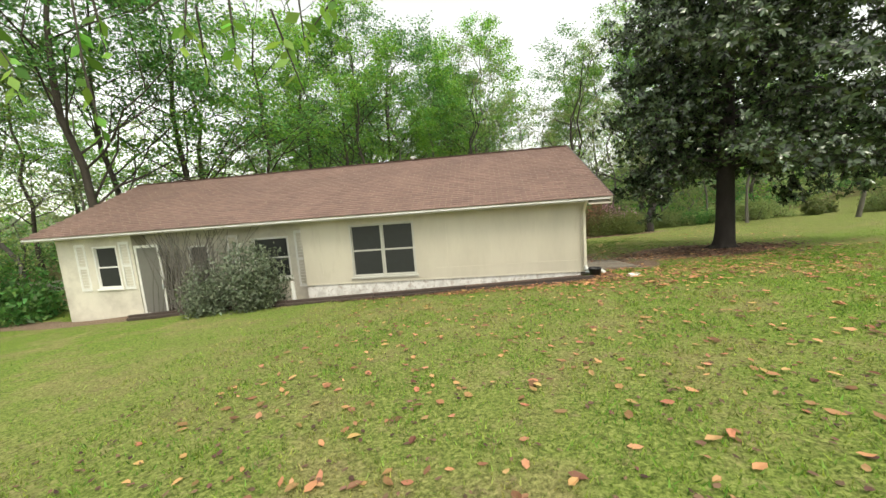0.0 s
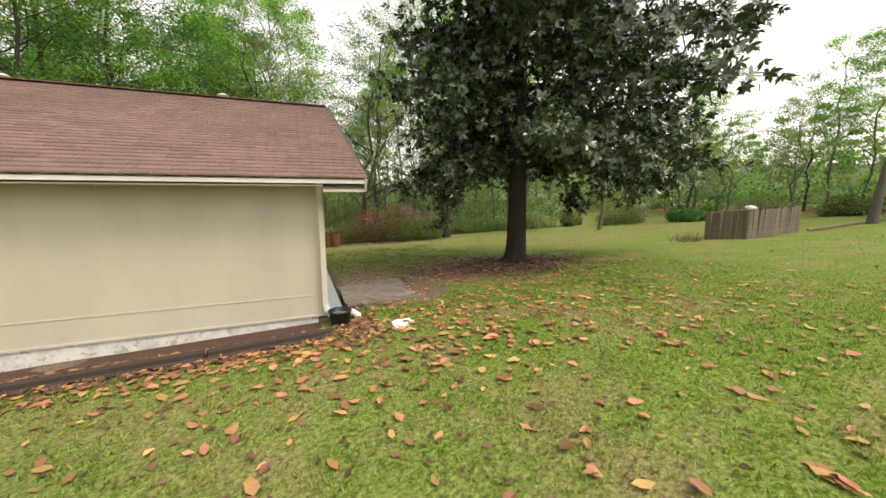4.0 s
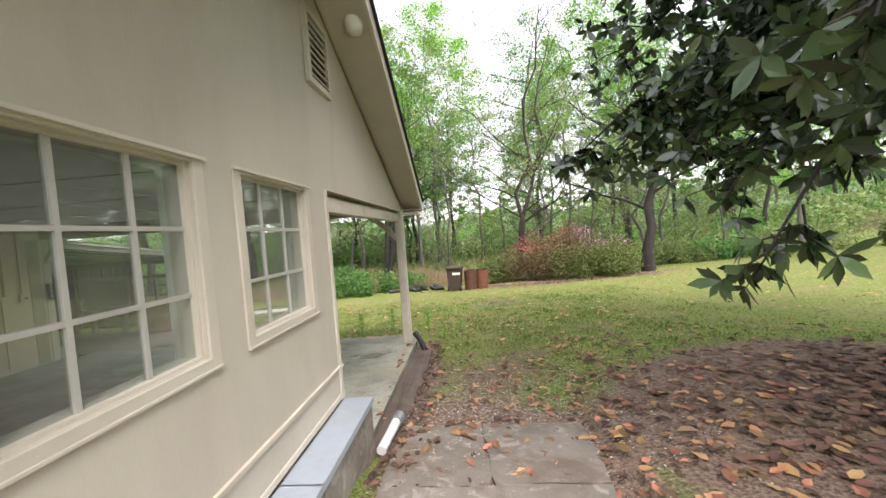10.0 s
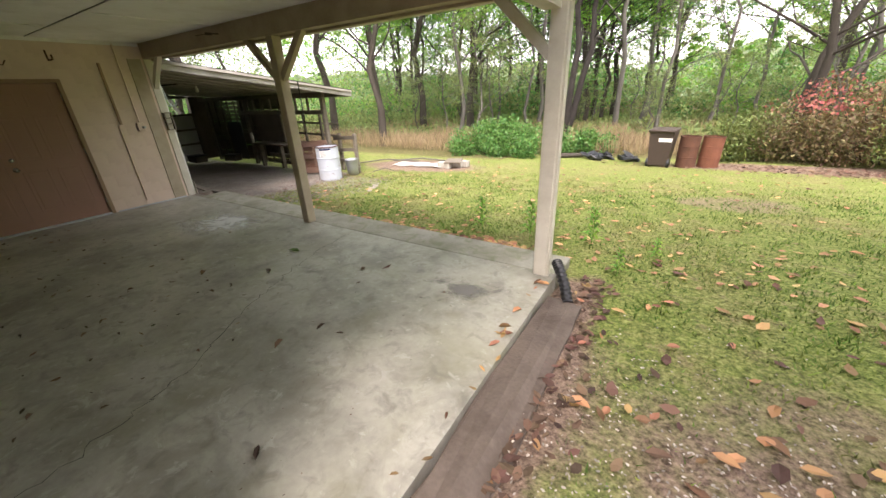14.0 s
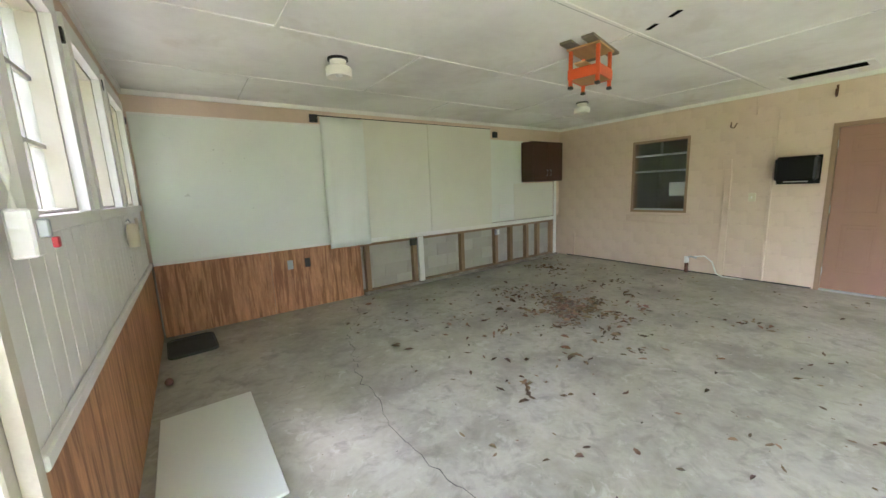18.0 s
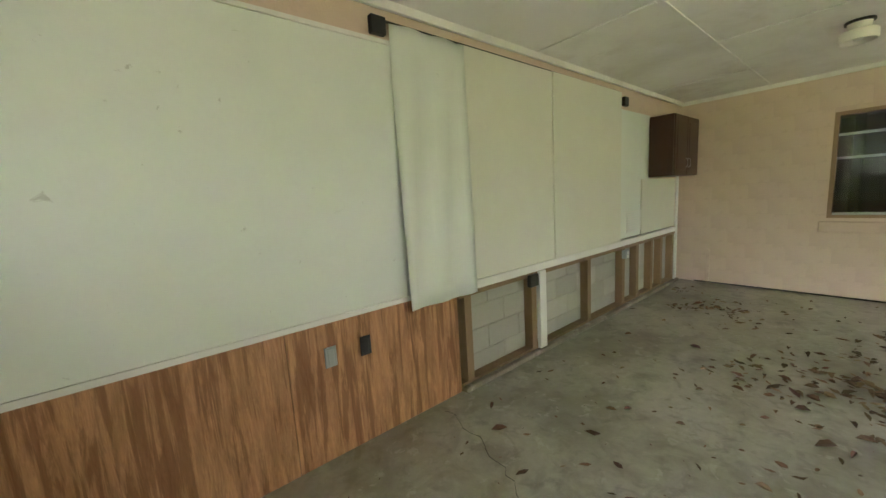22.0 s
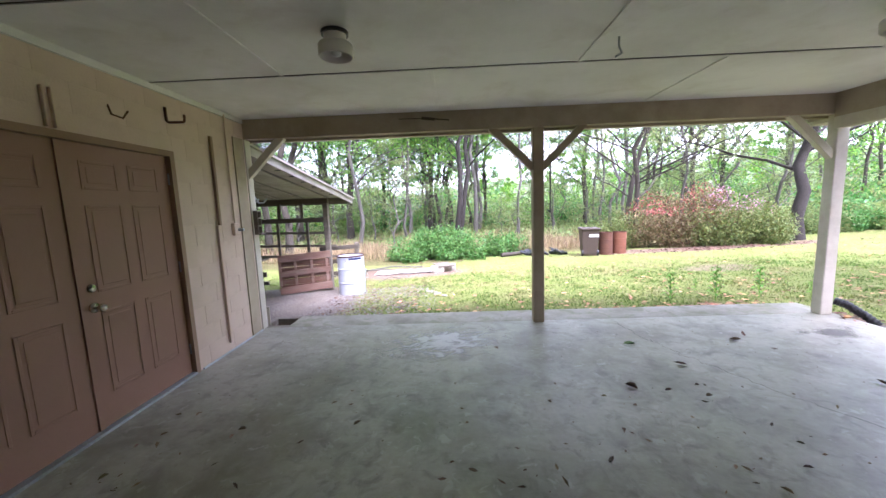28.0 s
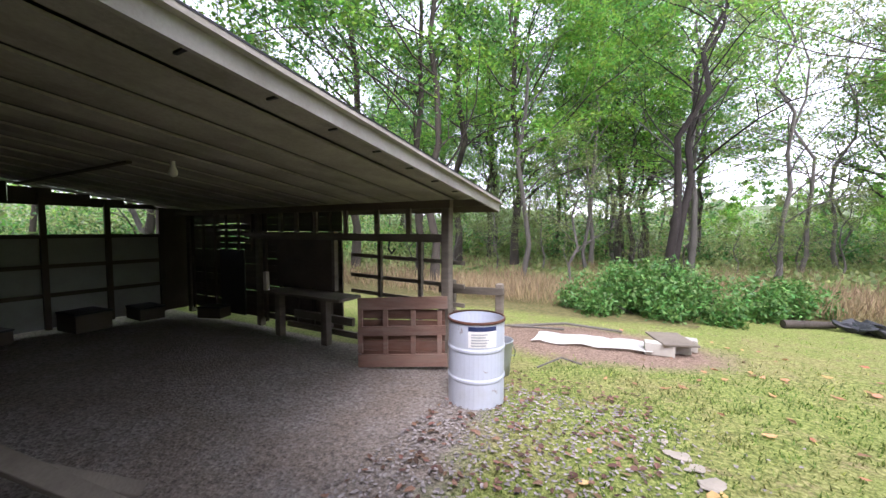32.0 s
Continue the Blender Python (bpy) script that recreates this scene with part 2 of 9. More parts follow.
CREAM = mat("cream_siding_paint", (0.51, 0.47, 0.385), 0.65, var=0.06, scale=1.2, fine=90, bump=0.12, dirt=(0.32, 0.285, 0.225), dirt_amt=0.35, stretch=(1, 1, 0.25))
CREAM_TRIM = mat("cream_trim_paint", (0.56, 0.52, 0.43), 0.55, var=0.06, scale=3, fine=70, bump=0.08, dirt=(0.35, 0.3, 0.23), dirt_amt=0.3)
WHITE = mat("white_paint", (0.74, 0.73, 0.70), 0.5, var=0.05, scale=3, fine=80, bump=0.07, dirt=(0.42, 0.39, 0.33), dirt_amt=0.3)
FOUND = mat("flaking_white_foundation", (0.66, 0.65, 0.62), 0.85, var=0.15, scale=5, fine=40, bump=0.5, dirt=(0.33, 0.31, 0.28), dirt_amt=0.75, dirt_scale=4)
SOFFIT = mat("soffit_paint", (0.50, 0.46, 0.38), 0.7, var=0.08, scale=2, fine=60, bump=0.06, dirt=(0.3, 0.27, 0.21), dirt_amt=0.3)
CEIL = mat("ceiling_paint", (0.80, 0.79, 0.76), 0.75, var=0.05, scale=1.2, fine=140, bump=0.2, dirt=(0.38, 0.35, 0.29), dirt_amt=0.35, dirt_scale=0.8)
PINK = mat("tan_pink_block_paint", (0.64, 0.50, 0.40), 0.6, var=0.06, scale=1.5, fine=70, bump=0.25, dirt=(0.42, 0.29, 0.22), dirt_amt=0.4, dirt_scale=0.7, rand=0.03)
DOORP = mat("dusty_rose_door_paint", (0.30, 0.165, 0.115), 0.5, var=0.05, scale=2, fine=50, bump=0.05, dirt=(0.22, 0.12, 0.085), dirt_amt=0.3)
FRAMEP = mat("brown_frame_paint", (0.28, 0.18, 0.115), 0.6, var=0.08, scale=3, fine=50)
CONC = mat("carport_concrete", (0.40, 0.385, 0.325), 0.42, var=0.27, scale=2.6, fine=22, bump=0.1, dirt=(0.155, 0.148, 0.118), dirt_amt=0.8, dirt_scale=1.3, stain_low=0.43, spec=0.5)
CONC_OLD = mat("weathered_concrete", (0.235, 0.205, 0.17), 0.9, var=0.28, scale=4, fine=50, bump=0.6, dirt=(0.13, 0.11, 0.085), dirt_amt=0.7, dirt_scale=2.2)
BLOCK = mat("grey_concrete_block", (0.40, 0.38, 0.33), 0.9, var=0.12, scale=6, fine=90, bump=0.5, rand=0.2, dirt=(0.27, 0.24, 0.19), dirt_amt=0.4, dirt_scale=3)
CONC_MOSS = mat("mossy_apron_concrete", (0.31, 0.295, 0.24), 0.7, var=0.28, scale=3, fine=30, bump=0.3, dirt=(0.13, 0.125, 0.08), dirt_amt=0.75, dirt_scale=1.6)
REDWOOD_L = mat("worn_red_brown_rail", (0.23, 0.135, 0.10), 0.85, var=0.3, scale=4, fine=30, bump=0.35, stretch=(1, 1, 6), rand=0.4, dirt=(0.28, 0.24, 0.2), dirt_amt=0.5)
STUD = mat("bare_pine_stud", (0.25, 0.165, 0.095), 0.8, var=0.25, scale=3, fine=40, bump=0.2, stretch=(4, 4, 0.5), rand=0.25, dirt=(0.12, 0.08, 0.05), dirt_amt=0.5)
PLY = mat("reddish_plywood", (0.46, 0.235, 0.115), 0.6, var=0.6, scale=2.0, fine=13, bump=0.12, stretch=(4.5, 4.5, 0.5), dirt=(0.27, 0.11, 0.045), dirt_amt=0.55, dirt_scale=2.2)
for k_ in PLY.node_tree.nodes:
    if k_.bl_idname == "ShaderNodeTexNoise":
        k_.inputs["Distortion"].default_value = 3.0
WBOARD = mat("white_melamine_board", (0.68, 0.71, 0.66), 0.35, var=0.03, scale=1, fine=40, bump=0.03, dirt=(0.52, 0.53, 0.46), dirt_amt=0.25, dirt_scale=0.9)
YBOARD = mat("cream_panel_board", (0.66, 0.655, 0.57), 0.45, var=0.03, scale=1, fine=40, bump=0.03, dirt=(0.52, 0.50, 0.38), dirt_amt=0.25, dirt_scale=0.9)
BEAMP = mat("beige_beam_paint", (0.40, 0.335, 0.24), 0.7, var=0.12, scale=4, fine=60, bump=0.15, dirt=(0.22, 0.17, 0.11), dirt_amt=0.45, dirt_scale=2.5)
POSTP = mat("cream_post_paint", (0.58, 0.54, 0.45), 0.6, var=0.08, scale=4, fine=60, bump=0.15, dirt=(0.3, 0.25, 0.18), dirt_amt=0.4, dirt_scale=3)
GREYWOOD = mat("weathered_grey_wood", (0.17, 0.145, 0.115), 0.9, var=0.3, scale=4, fine=30, bump=0.4, stretch=(1, 1, 5), rand=0.35, dirt=(0.07, 0.06, 0.045), dirt_amt=0.5)
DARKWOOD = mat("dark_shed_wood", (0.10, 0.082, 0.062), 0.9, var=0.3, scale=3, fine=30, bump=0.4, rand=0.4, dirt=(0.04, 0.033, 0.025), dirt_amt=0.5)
REDWOOD = mat("faded_red_brown_boards", (0.15, 0.075, 0.05), 0.85, var=0.3, scale=4, fine=30, bump=0.35, stretch=(1, 1, 6), rand=0.4, dirt=(0.2, 0.16, 0.13), dirt_amt=0.5)
CABW = mat("dark_walnut_cabinet", (0.055, 0.022, 0.012), 0.35, var=0.3, scale=3, fine=25, bump=0.05, stretch=(5, 5, 0.6))
SHINGLE = mat("red_brown_shingles", (0.20, 0.128, 0.108), 0.95, var=0.22, scale=1.2, fine=140, bump=0.4, island=0.3, dirt=(0.125, 0.085, 0.075), dirt_amt=0.5, dirt_scale=0.6)
BLACKM = mat("deep_black_plastic", (0.003, 0.003, 0.003), 0.45, var=0.2, fine=40, bump=0.03, spec=0.2)
BLACK = mat("black_plastic", (0.018, 0.018, 0.02), 0.4, var=0.2, fine=40, bump=0.05)
METAL = mat("dull_galvanised_metal", (0.42, 0.45, 0.48), 0.45, metal=0.7, var=0.15, scale=4, fine=30, bump=0.08, dirt=(0.25, 0.24, 0.22), dirt_amt=0.4)
FLASH = mat("blue_grey_flashing", (0.44, 0.50, 0.56), 0.4, metal=0.3, var=0.1, scale=3, fine=20, bump=0.06, dirt=(0.3, 0.28, 0.25), dirt_amt=0.4, dirt_scale=3)
CHROME = mat("satin_nickel", (0.6, 0.57, 0.5), 0.25, metal=1.0, var=0.05, bump=0)
RUST = mat("rusty_steel", (0.10, 0.042, 0.025), 0.85, var=0.35, scale=5, fine=30, bump=0.3, dirt=(0.07, 0.035, 0.025), dirt_amt=0.6, dirt_scale=4)
BINB = mat("brown_bin_plastic", (0.06, 0.042, 0.035), 0.5, var=0.12, fine=30, bump=0.04)
DRUM = mat("pale_blue_white_drum_paint", (0.47, 0.51, 0.58), 0.35, var=0.06, scale=3, fine=30, bump=0.05, dirt=(0.34, 0.33, 0.3), dirt_amt=0.35, dirt_scale=3)
ORANGE = mat("orange_plastic", (0.62, 0.095, 0.02), 0.4, var=0.08, fine=30, bump=0.03)
PINEW = mat("fresh_pine_board", (0.45, 0.26, 0.11), 0.6, var=0.2, scale=4, fine=30, stretch=(0.6, 5, 5))
BRICK = mat("red_brick", (0.22, 0.10, 0.075), 0.85, var=0.2, scale=8, fine=60, bump=0.3, rand=0.4)
SIDEW = mat("white_lap_siding", (0.76, 0.76, 0.75), 0.5, var=0.04, fine=30, bump=0.05)
BARK = mat("grey_brown_bark", (0.062, 0.052, 0.042), 0.95, var=0.4, scale=5, fine=35, bump=0.8, stretch=(1, 1, 0.3), dirt=(0.05, 0.045, 0.03), dirt_amt=0.5, dist=0.03)
BARK_D = mat("dark_magnolia_bark", (0.030, 0.025, 0.022), 0.95, var=0.35, scale=5, fine=45, bump=0.7, stretch=(1, 1, 0.5), dirt=(0.052, 0.045, 0.038), dirt_amt=0.45, dirt_scale=3, dist=0.03)
BARK_P = mat("pale_grey_bark", (0.125, 0.115, 0.10), 0.95, var=0.35, scale=5, fine=35, bump=0.6, stretch=(1, 1, 0.3), dist=0.03)
DARKGLASS = glass_mat("window_glass", (0.9, 0.93, 0.92))
DUSTYGLASS = glass_mat("dusty_hazed_window_glass", (0.86, 0.9, 0.88), 0.03, 0.09, 0.1)
WINF = mat("dull_grey_window_frame", (0.45, 0.44, 0.40), 0.5, var=0.08, dirt=(0.28, 0.26, 0.22), dirt_amt=0.4, dirt_scale=3)
SCREEN = mat("dark_window_screen", (0.022, 0.024, 0.024), 0.45, var=0.2, fine=200, bump=0.05)
# the unlit look of the closed rooms is put into this dark paint
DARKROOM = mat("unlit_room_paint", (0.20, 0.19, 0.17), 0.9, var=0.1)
IVORY = mat("ivory_plastic", (0.62, 0.56, 0.42), 0.4, var=0.05, bump=0)
WPLAST = mat("white_plastic", (0.75, 0.75, 0.73), 0.35, var=0.05, bump=0.02, dirt=(0.4, 0.37, 0.3), dirt_amt=0.3, dirt_scale=4)
BLUEP = mat("blue_plastic_cap", (0.02, 0.05, 0.3), 0.35, var=0.05, bump=0)
PAPER = mat("white_sheet", (0.78, 0.77, 0.74), 0.7, var=0.06, scale=4, fine=20, bump=0.4, dirt=(0.4, 0.35, 0.28), dirt_amt=0.3, dirt_scale=4)
TARP = mat("black_tarp", (0.022, 0.024, 0.028), 0.45, var=0.3, fine=20, bump=0.3)
LAMPW = mat("frosted_white_lamp", (0.78, 0.76, 0.7), 0.3, var=0.03, bump=0, dirt=(0.45, 0.4, 0.3), dirt_amt=0.3)
TIMBER = mat("dark_landscape_timber", (0.055, 0.04, 0.033), 0.9, var=0.3, fine=30, bump=0.4, rand=0.3)
# PORCHW: porch wall paint; on the front room its grey stands for shade
PORCHW = mat("grey_porch_and_shade_paint", (0.60, 0.56, 0.48), 0.85, var=0.15, scale=2, fine=40, bump=0.2, dirt=(0.25, 0.22, 0.18), dirt_amt=0.5)
SCREEND = mat("grey_insect_screen", (0.15, 0.145, 0.13), 0.7, var=0.1, fine=150, bump=0.05)
ROOFB = mat("faded_grey_roof_boards", (0.37, 0.345, 0.30), 0.9, var=0.3, scale=3, fine=30, bump=0.5, rand=0.3, dirt=(0.12, 0.11, 0.09), dirt_amt=0.45)
MULCH = mat("brown_mulch", (0.10, 0.055, 0.037), 0.95, var=0.5, scale=10, fine=60, bump=0.9, dist=0.03)

def speckle(m, scale, low, high, col, amt, stretch=(1, 1, 1)):
    """Adds a second layer of spots or scuffs with an outline of their own."""
    n, l = m.node_tree.nodes, m.node_tree.links
    bs = n["Principled BSDF"]
    src = bs.inputs["Base Color"].links[0].from_socket
    tc, mp, nz, rp, mx = n.new("ShaderNodeTexCoord"), n.new("ShaderNodeMapping"), n.new("ShaderNodeTexNoise"), n.new("ShaderNodeMapRange"), n.new("ShaderNodeMix")
    mp.inputs["Scale"].default_value, mp.inputs["Location"].default_value = stretch, (3.7, 1.9, 0.6)
    nz.inputs["Scale"].default_value, nz.inputs["Detail"].default_value, nz.inputs["Roughness"].default_value, nz.inputs["Distortion"].default_value = scale, 7.0, 0.62, 0.6
    rp.inputs[1].default_value, rp.inputs[2].default_value, rp.inputs[4].default_value = low, high, amt
    mx.data_type = "RGBA"
    mx.inputs[7].default_value = (*col, 1)
    l.new(tc.outputs["Object"], mp.inputs["Vector"])
    l.new(mp.outputs[0], nz.inputs["Vector"])
    l.new(nz.outputs["Fac"], rp.inputs[0])
    l.new(rp.outputs[0], mx.inputs["Factor"])
    l.new(src, mx.inputs[6])
    l.new(mx.outputs[2], bs.inputs["Base Color"])


speckle(CONC, 2.8, 0.49, 0.68, (0.17, 0.16, 0.125), 0.62)
speckle(CONC, 8.0, 0.52, 0.68, (0.13, 0.125, 0.10), 0.5)
speckle(CONC, 1.1, 0.48, 0.66, (0.25, 0.24, 0.15), 0.45)
speckle(CONC, 9.0, 0.60, 0.66, (0.52, 0.51, 0.46), 0.35)
speckle(CONC_OLD, 7.0, 0.55, 0.63, (0.42, 0.39, 0.34), 0.55)
speckle(CONC_OLD, 2.2, 0.52, 0.62, (0.15, 0.105, 0.075), 0.6)
speckle(CONC_MOSS, 4.0, 0.53, 0.62, (0.14, 0.16, 0.07), 0.55)
speckle(CREAM, 2.5, 0.56, 0.68, (0.40, 0.36, 0.28), 0.35, (1, 1, 0.3))
speckle(PLY, 3.0, 0.5, 0.57, (0.15, 0.055, 0.022), 0.6, (7, 7, 0.45))
speckle(WBOARD, 13.0, 0.68, 0.72, (0.33, 0.32, 0.28), 0.5)
speckle(PINK, 2.6, 0.56, 0.66, (0.50, 0.37, 0.28), 0.4)
speckle(CEIL, 1.6, 0.55, 0.68, (0.60, 0.57, 0.50), 0.5)
speckle(DRUM, 11.0, 0.66, 0.70, (0.2, 0.12, 0.08), 0.6)
speckle(SHINGLE, 0.7, 0.5, 0.66, (0.22, 0.145, 0.12), 0.4)
speckle(FOUND, 9.0, 0.56, 0.6, (0.36, 0.30, 0.25), 0.7)

# leaf colours
L_SPRING = leaf_mat("spring_green_leaves", (0.185, 0.375, 0.055), 0.5, 0.5, 0.58)
L_MID = leaf_mat("mid_green_leaves", (0.10, 0.235, 0.055), 0.5, 0.5, 0.45)
L_PALE = leaf_mat("pale_young_leaves", (0.22, 0.28, 0.10), 0.4, 0.55, 0.5)
L_MAG = leaf_mat("dark_glossy_magnolia_leaves", (0.05, 0.08, 0.032), 0.8, 0.24, 0.06, 0.02)
L_MAG.node_tree.nodes["Principled BSDF"].inputs["Specular IOR Level"].default_value = 0.8
L_PINE = leaf_mat("dark_evergreen_needles", (0.035, 0.062, 0.036), 0.4, 0.6, 0.1)
L_SHRUB = leaf_mat("bright_shrub_leaves", (0.10, 0.22, 0.05), 0.45, 0.5, 0.35)
L_AZ = leaf_mat("azalea_leaves", (0.13, 0.165, 0.04), 0.45, 0.55, 0.25, 0.04)
L_AZR = leaf_mat("reddish_azalea_leaves", (0.16, 0.12, 0.055), 0.5, 0.6, 0.3, 0.05)
L_REDF = leaf_mat("coral_azalea_blossom", (0.36, 0.115, 0.095), 0.35, 0.6, 0.3, 0.02)
L_PINKF = leaf_mat("pink_azalea_blossom", (0.62, 0.32, 0.46), 0.35, 0.6, 0.3, 0.03)
L_TAN = leaf_mat("tan_dry_grass", (0.36, 0.27, 0.155), 0.4, 0.8, 0.3, 0.02)
L_GRASS = leaf_mat("lawn_grass", (0.255, 0.30, 0.07), 0.55, 0.6, 0.5, 0.03)
gn, gl_ = L_GRASS.node_tree.nodes, L_GRASS.node_tree.links
g_tc, g_nz, g_rp = gn.new("ShaderNodeTexCoord"), gn.new("ShaderNodeTexNoise"), gn.new("ShaderNodeValToRGB")
g_nz.inputs["Scale"].default_value, g_nz.inputs["Detail"].default_value = 0.9, 6.0
gl_.new(g_tc.outputs["Object"], g_nz.inputs["Vector"])
gl_.new(g_nz.outputs["Fac"], g_rp.inputs[0])
for e_, (p_, c_) in zip((g_rp.color_ramp.elements[0], g_rp.color_ramp.elements.new(0.5), g_rp.color_ramp.elements[-1]), ((0.3, (0.14, 0.28, 0.035, 1)), (0.52, (0.235, 0.345, 0.06, 1)), (0.74, (0.39, 0.36, 0.125, 1)))):
    e_.position, e_.color = p_, c_
gl_.new(g_rp.outputs[0], next(k for k in gn if k.bl_idname == "ShaderNodeHueSaturation").inputs["Color"])
L_GRASS_DRY = L_GRASS.copy()
L_GRASS_DRY.name = "dry_lawn_grass"
for e_, c_ in zip(next(k for k in L_GRASS_DRY.node_tree.nodes if k.bl_idname == "ShaderNodeValToRGB").color_ramp.elements, ((0.085, 0.175, 0.025, 1), (0.14, 0.205, 0.04, 1), (0.245, 0.23, 0.09, 1))):
    e_.color = c_
L_FALL = leaf_mat("fallen_leaves_orange_brown", (0.40, 0.205, 0.095), 0.7, 0.6, 0.12, 0.03)
L_LITTER = leaf_mat("crumbled_brown_litter", (0.20, 0.135, 0.08), 0.65, 0.8, 0.05, 0.03)
L_PEACH = leaf_mat("fallen_leaves_pale_tan", (0.52, 0.29, 0.14), 0.5, 0.6, 0.12, 0.03)
L_CHIP = leaf_mat("pale_gravel_chips", (0.42, 0.37, 0.31), 0.5, 0.85, 0.0, 0.02)
L_DEAD = leaf_mat("dead_brown_leaves", (0.14, 0.078, 0.05), 0.65, 0.8, 0.05, 0.025)


# ---- ground ----
def pad_z(y):
    return 0.325 - (np.asarray(y, float) - 12.0) * 0.095


def strip_z(y):
    return np.maximum(-0.05, 0.06 - (np.asarray(y, float) - 13.7) * 0.12)


def ground_z(x, y):
    X = np.clip(np.asarray(x, float), -20, 48) / 10
    Y = np.clip(np.asarray(y, float), -12, 45) / 10
    z = 1.1402 + 0.5579 * X - 0.8478 * Y - 0.0372 * X * X - 0.217 * X * Y + 0.0704 * Y * Y + 0.0411 * X * X * Y + 0.0218 * X * Y * Y - 0.003 * Y ** 3 - 0.0007 * X ** 3
    z = z - 0.17 * np.exp(-((X - 0.45) ** 2 + (Y - 1.5) ** 2) / 0.06) + 0.13 * np.exp(-((X - 0.6) ** 2 + (Y - 0.66) ** 2) / 0.05) - 0.1 * np.exp(-((X - 0.33) ** 2 + (Y - 0.48) ** 2) / 0.05)
    z = z - 0.1 * np.exp(-((X + 1.2) ** 2 + (Y - 0.97) ** 2) / 0.1)
    z = z - 0.1 * np.maximum(0, 2.5 - Y * 10) * np.clip((X * 10 - 6) / 3, 0, 1)
    pads = (X > 0.35) & (X < 0.555) & (Y > 1.05) & (Y < 1.405)          # dug out for the cast slabs
    worn = (X > 0.34) & (X < 0.373) & (Y > 1.33) & (Y < 1.69)            # worn strip along the slab
    z = np.where(worn, np.minimum(z, strip_z(Y * 10) - 0.03), z)
    return np.where(pads & ~worn, np.minimum(z, pad_z(Y * 10) - 0.05), z)


def gz(x, y):
    return float(ground_z(x, y))


def lines(*spans):
    out = []
    for a, b, s in spans:
        out += list(np.arange(a, b - s * 0.4, s))
    return out


gx = lines((-90, -30, 6), (-30, -14, 2), (-14, -12.99, 0.5)) + lines((-12.8, 3.1, 0.3)) + [3.17, 3.27] + lines((3.45, 14, 0.25), (14, 30, 1), (30, 100, 5)) + [100]
gy = lines((-60, -16, 5), (-16, -2, 1), (-2, 9.6, 0.25)) + [9.60, 9.75, 9.92] + lines((10.2, 16.6, 0.3)) + [16.85, 17.05, 17.3, 17.5] + lines((17.7, 30, 0.3), (30, 46, 1), (46, 130, 5)) + [130]
GX, GY = np.meshgrid(gx, gy)
GZ = ground_z(GX, GY) + 0.02 * np.sin(GX * 1.7 + 1) * np.cos(GY * 1.3)
under = (GX > -12.95) & (GX < 3.3) & (GY > 9.8) & (GY < 17.1)
GZ = np.where(under, -0.35, GZ)
edge = (GX > -4.2) & (GX < 3.45) & (GY >= 17.0) & (GY < 17.55)
GZ = np.where(edge, np.minimum(GZ, -0.1), GZ)
shedfloor = (GX > -11.2) & (GX < -4.2) & (GY >= 17.0) & (GY < 22)
GZ = np.where(shedfloor, np.minimum(GZ, -0.33), GZ)
nx, ny = len(gx), len(gy)
gfaces = [(j * nx + i, j * nx + i + 1, (j + 1) * nx + i + 1, (j + 1) * nx + i) for j in range(ny - 1) for i in range(nx - 1)]
gme = mesh_of("ground", np.stack([GX.ravel(), GY.ravel(), GZ.ravel()], 1).tolist(), gfaces)


def blob(x, y, cx, cy, rx, ry, soft=0.35):
    d = np.sqrt(((x - cx) / rx) ** 2 + ((y - cy) / ry) ** 2)
    return np.clip((1 - d) / soft + 0.5, 0, 1)


def bare_at(x, y):
    """How bare the soil is: beside the house, under the magnolia, along the worn way."""
    x, y = np.asarray(x, float), np.asarray(y, float)
    b = blob(x, y, 4.5, 12.0, 1.25, 2.4, 0.4)
    b = np.maximum(b, 0.7 * blob(x, y, 6.2, 12.9, 1.5, 1.5, 0.6))
    b = np.maximum(b, 0.95 * blob(x, y, 4.8, 14.2, 1.5, 0.95, 0.5))
    b = np.maximum(b, 0.6 * blob(x, y, 4.9, 15.6, 1.3, 1.2, 0.7))
    patchy = np.sin(x * 2.1 + 1.3 * np.sin(y * 1.7)) * np.sin(y * 2.3 + 1.1 * np.sin(x * 1.9))
    b = b * (0.72 + 0.4 * patchy)
    b = np.maximum(b, blob(x, y, 4.9, 11.3, 0.9, 1.1, 0.3))
    b = np.maximum(b, blob(x, y, 7.9, 13.6, 2.4, 2.1, 0.5))
    b = np.maximum(b, blob(x, y, 3.62, 15.6, 0.35, 1.9, 0.3))
    b = np.maximum(b, 0.55 * blob(x, y, 5.2, 21.5, 1.0, 0.7, 0.6))
    b = np.maximum(b, 0.8 * blob(x, y, -2.9, 23.6, 2.2, 1.3, 0.6))
    b = np.maximum(b, 0.8 * blob(x, y, 8.5, 26.6, 5.2, 0.9, 0.5))
    b = np.maximum(b, np.where((y > 8.9) & (y < 9.9) & (x < 3.2), 0.9, 0))
    return b


def gravel_at(x, y):
    x, y = np.asarray(x, float), np.asarray(y, float)
    g = np.where((x < -3.9) & (y > 17) & (y < 21.6), 1.0, 0.0)
    return np.maximum(g, blob(x, y, -4.5, 19.2, 1.25, 2.0, 0.7))


def dry_at(x, y):
    """Where the turf is thin and straw-coloured: the foot of the slope and behind the house."""
    x, y = np.asarray(x, float), np.asarray(y, float)
    return np.maximum(np.clip((y - 14.5) / 2.5, 0, 1), 0.9 * blob(x, y, -1.0, 5.0, 5.0, 5.2, 0.8))


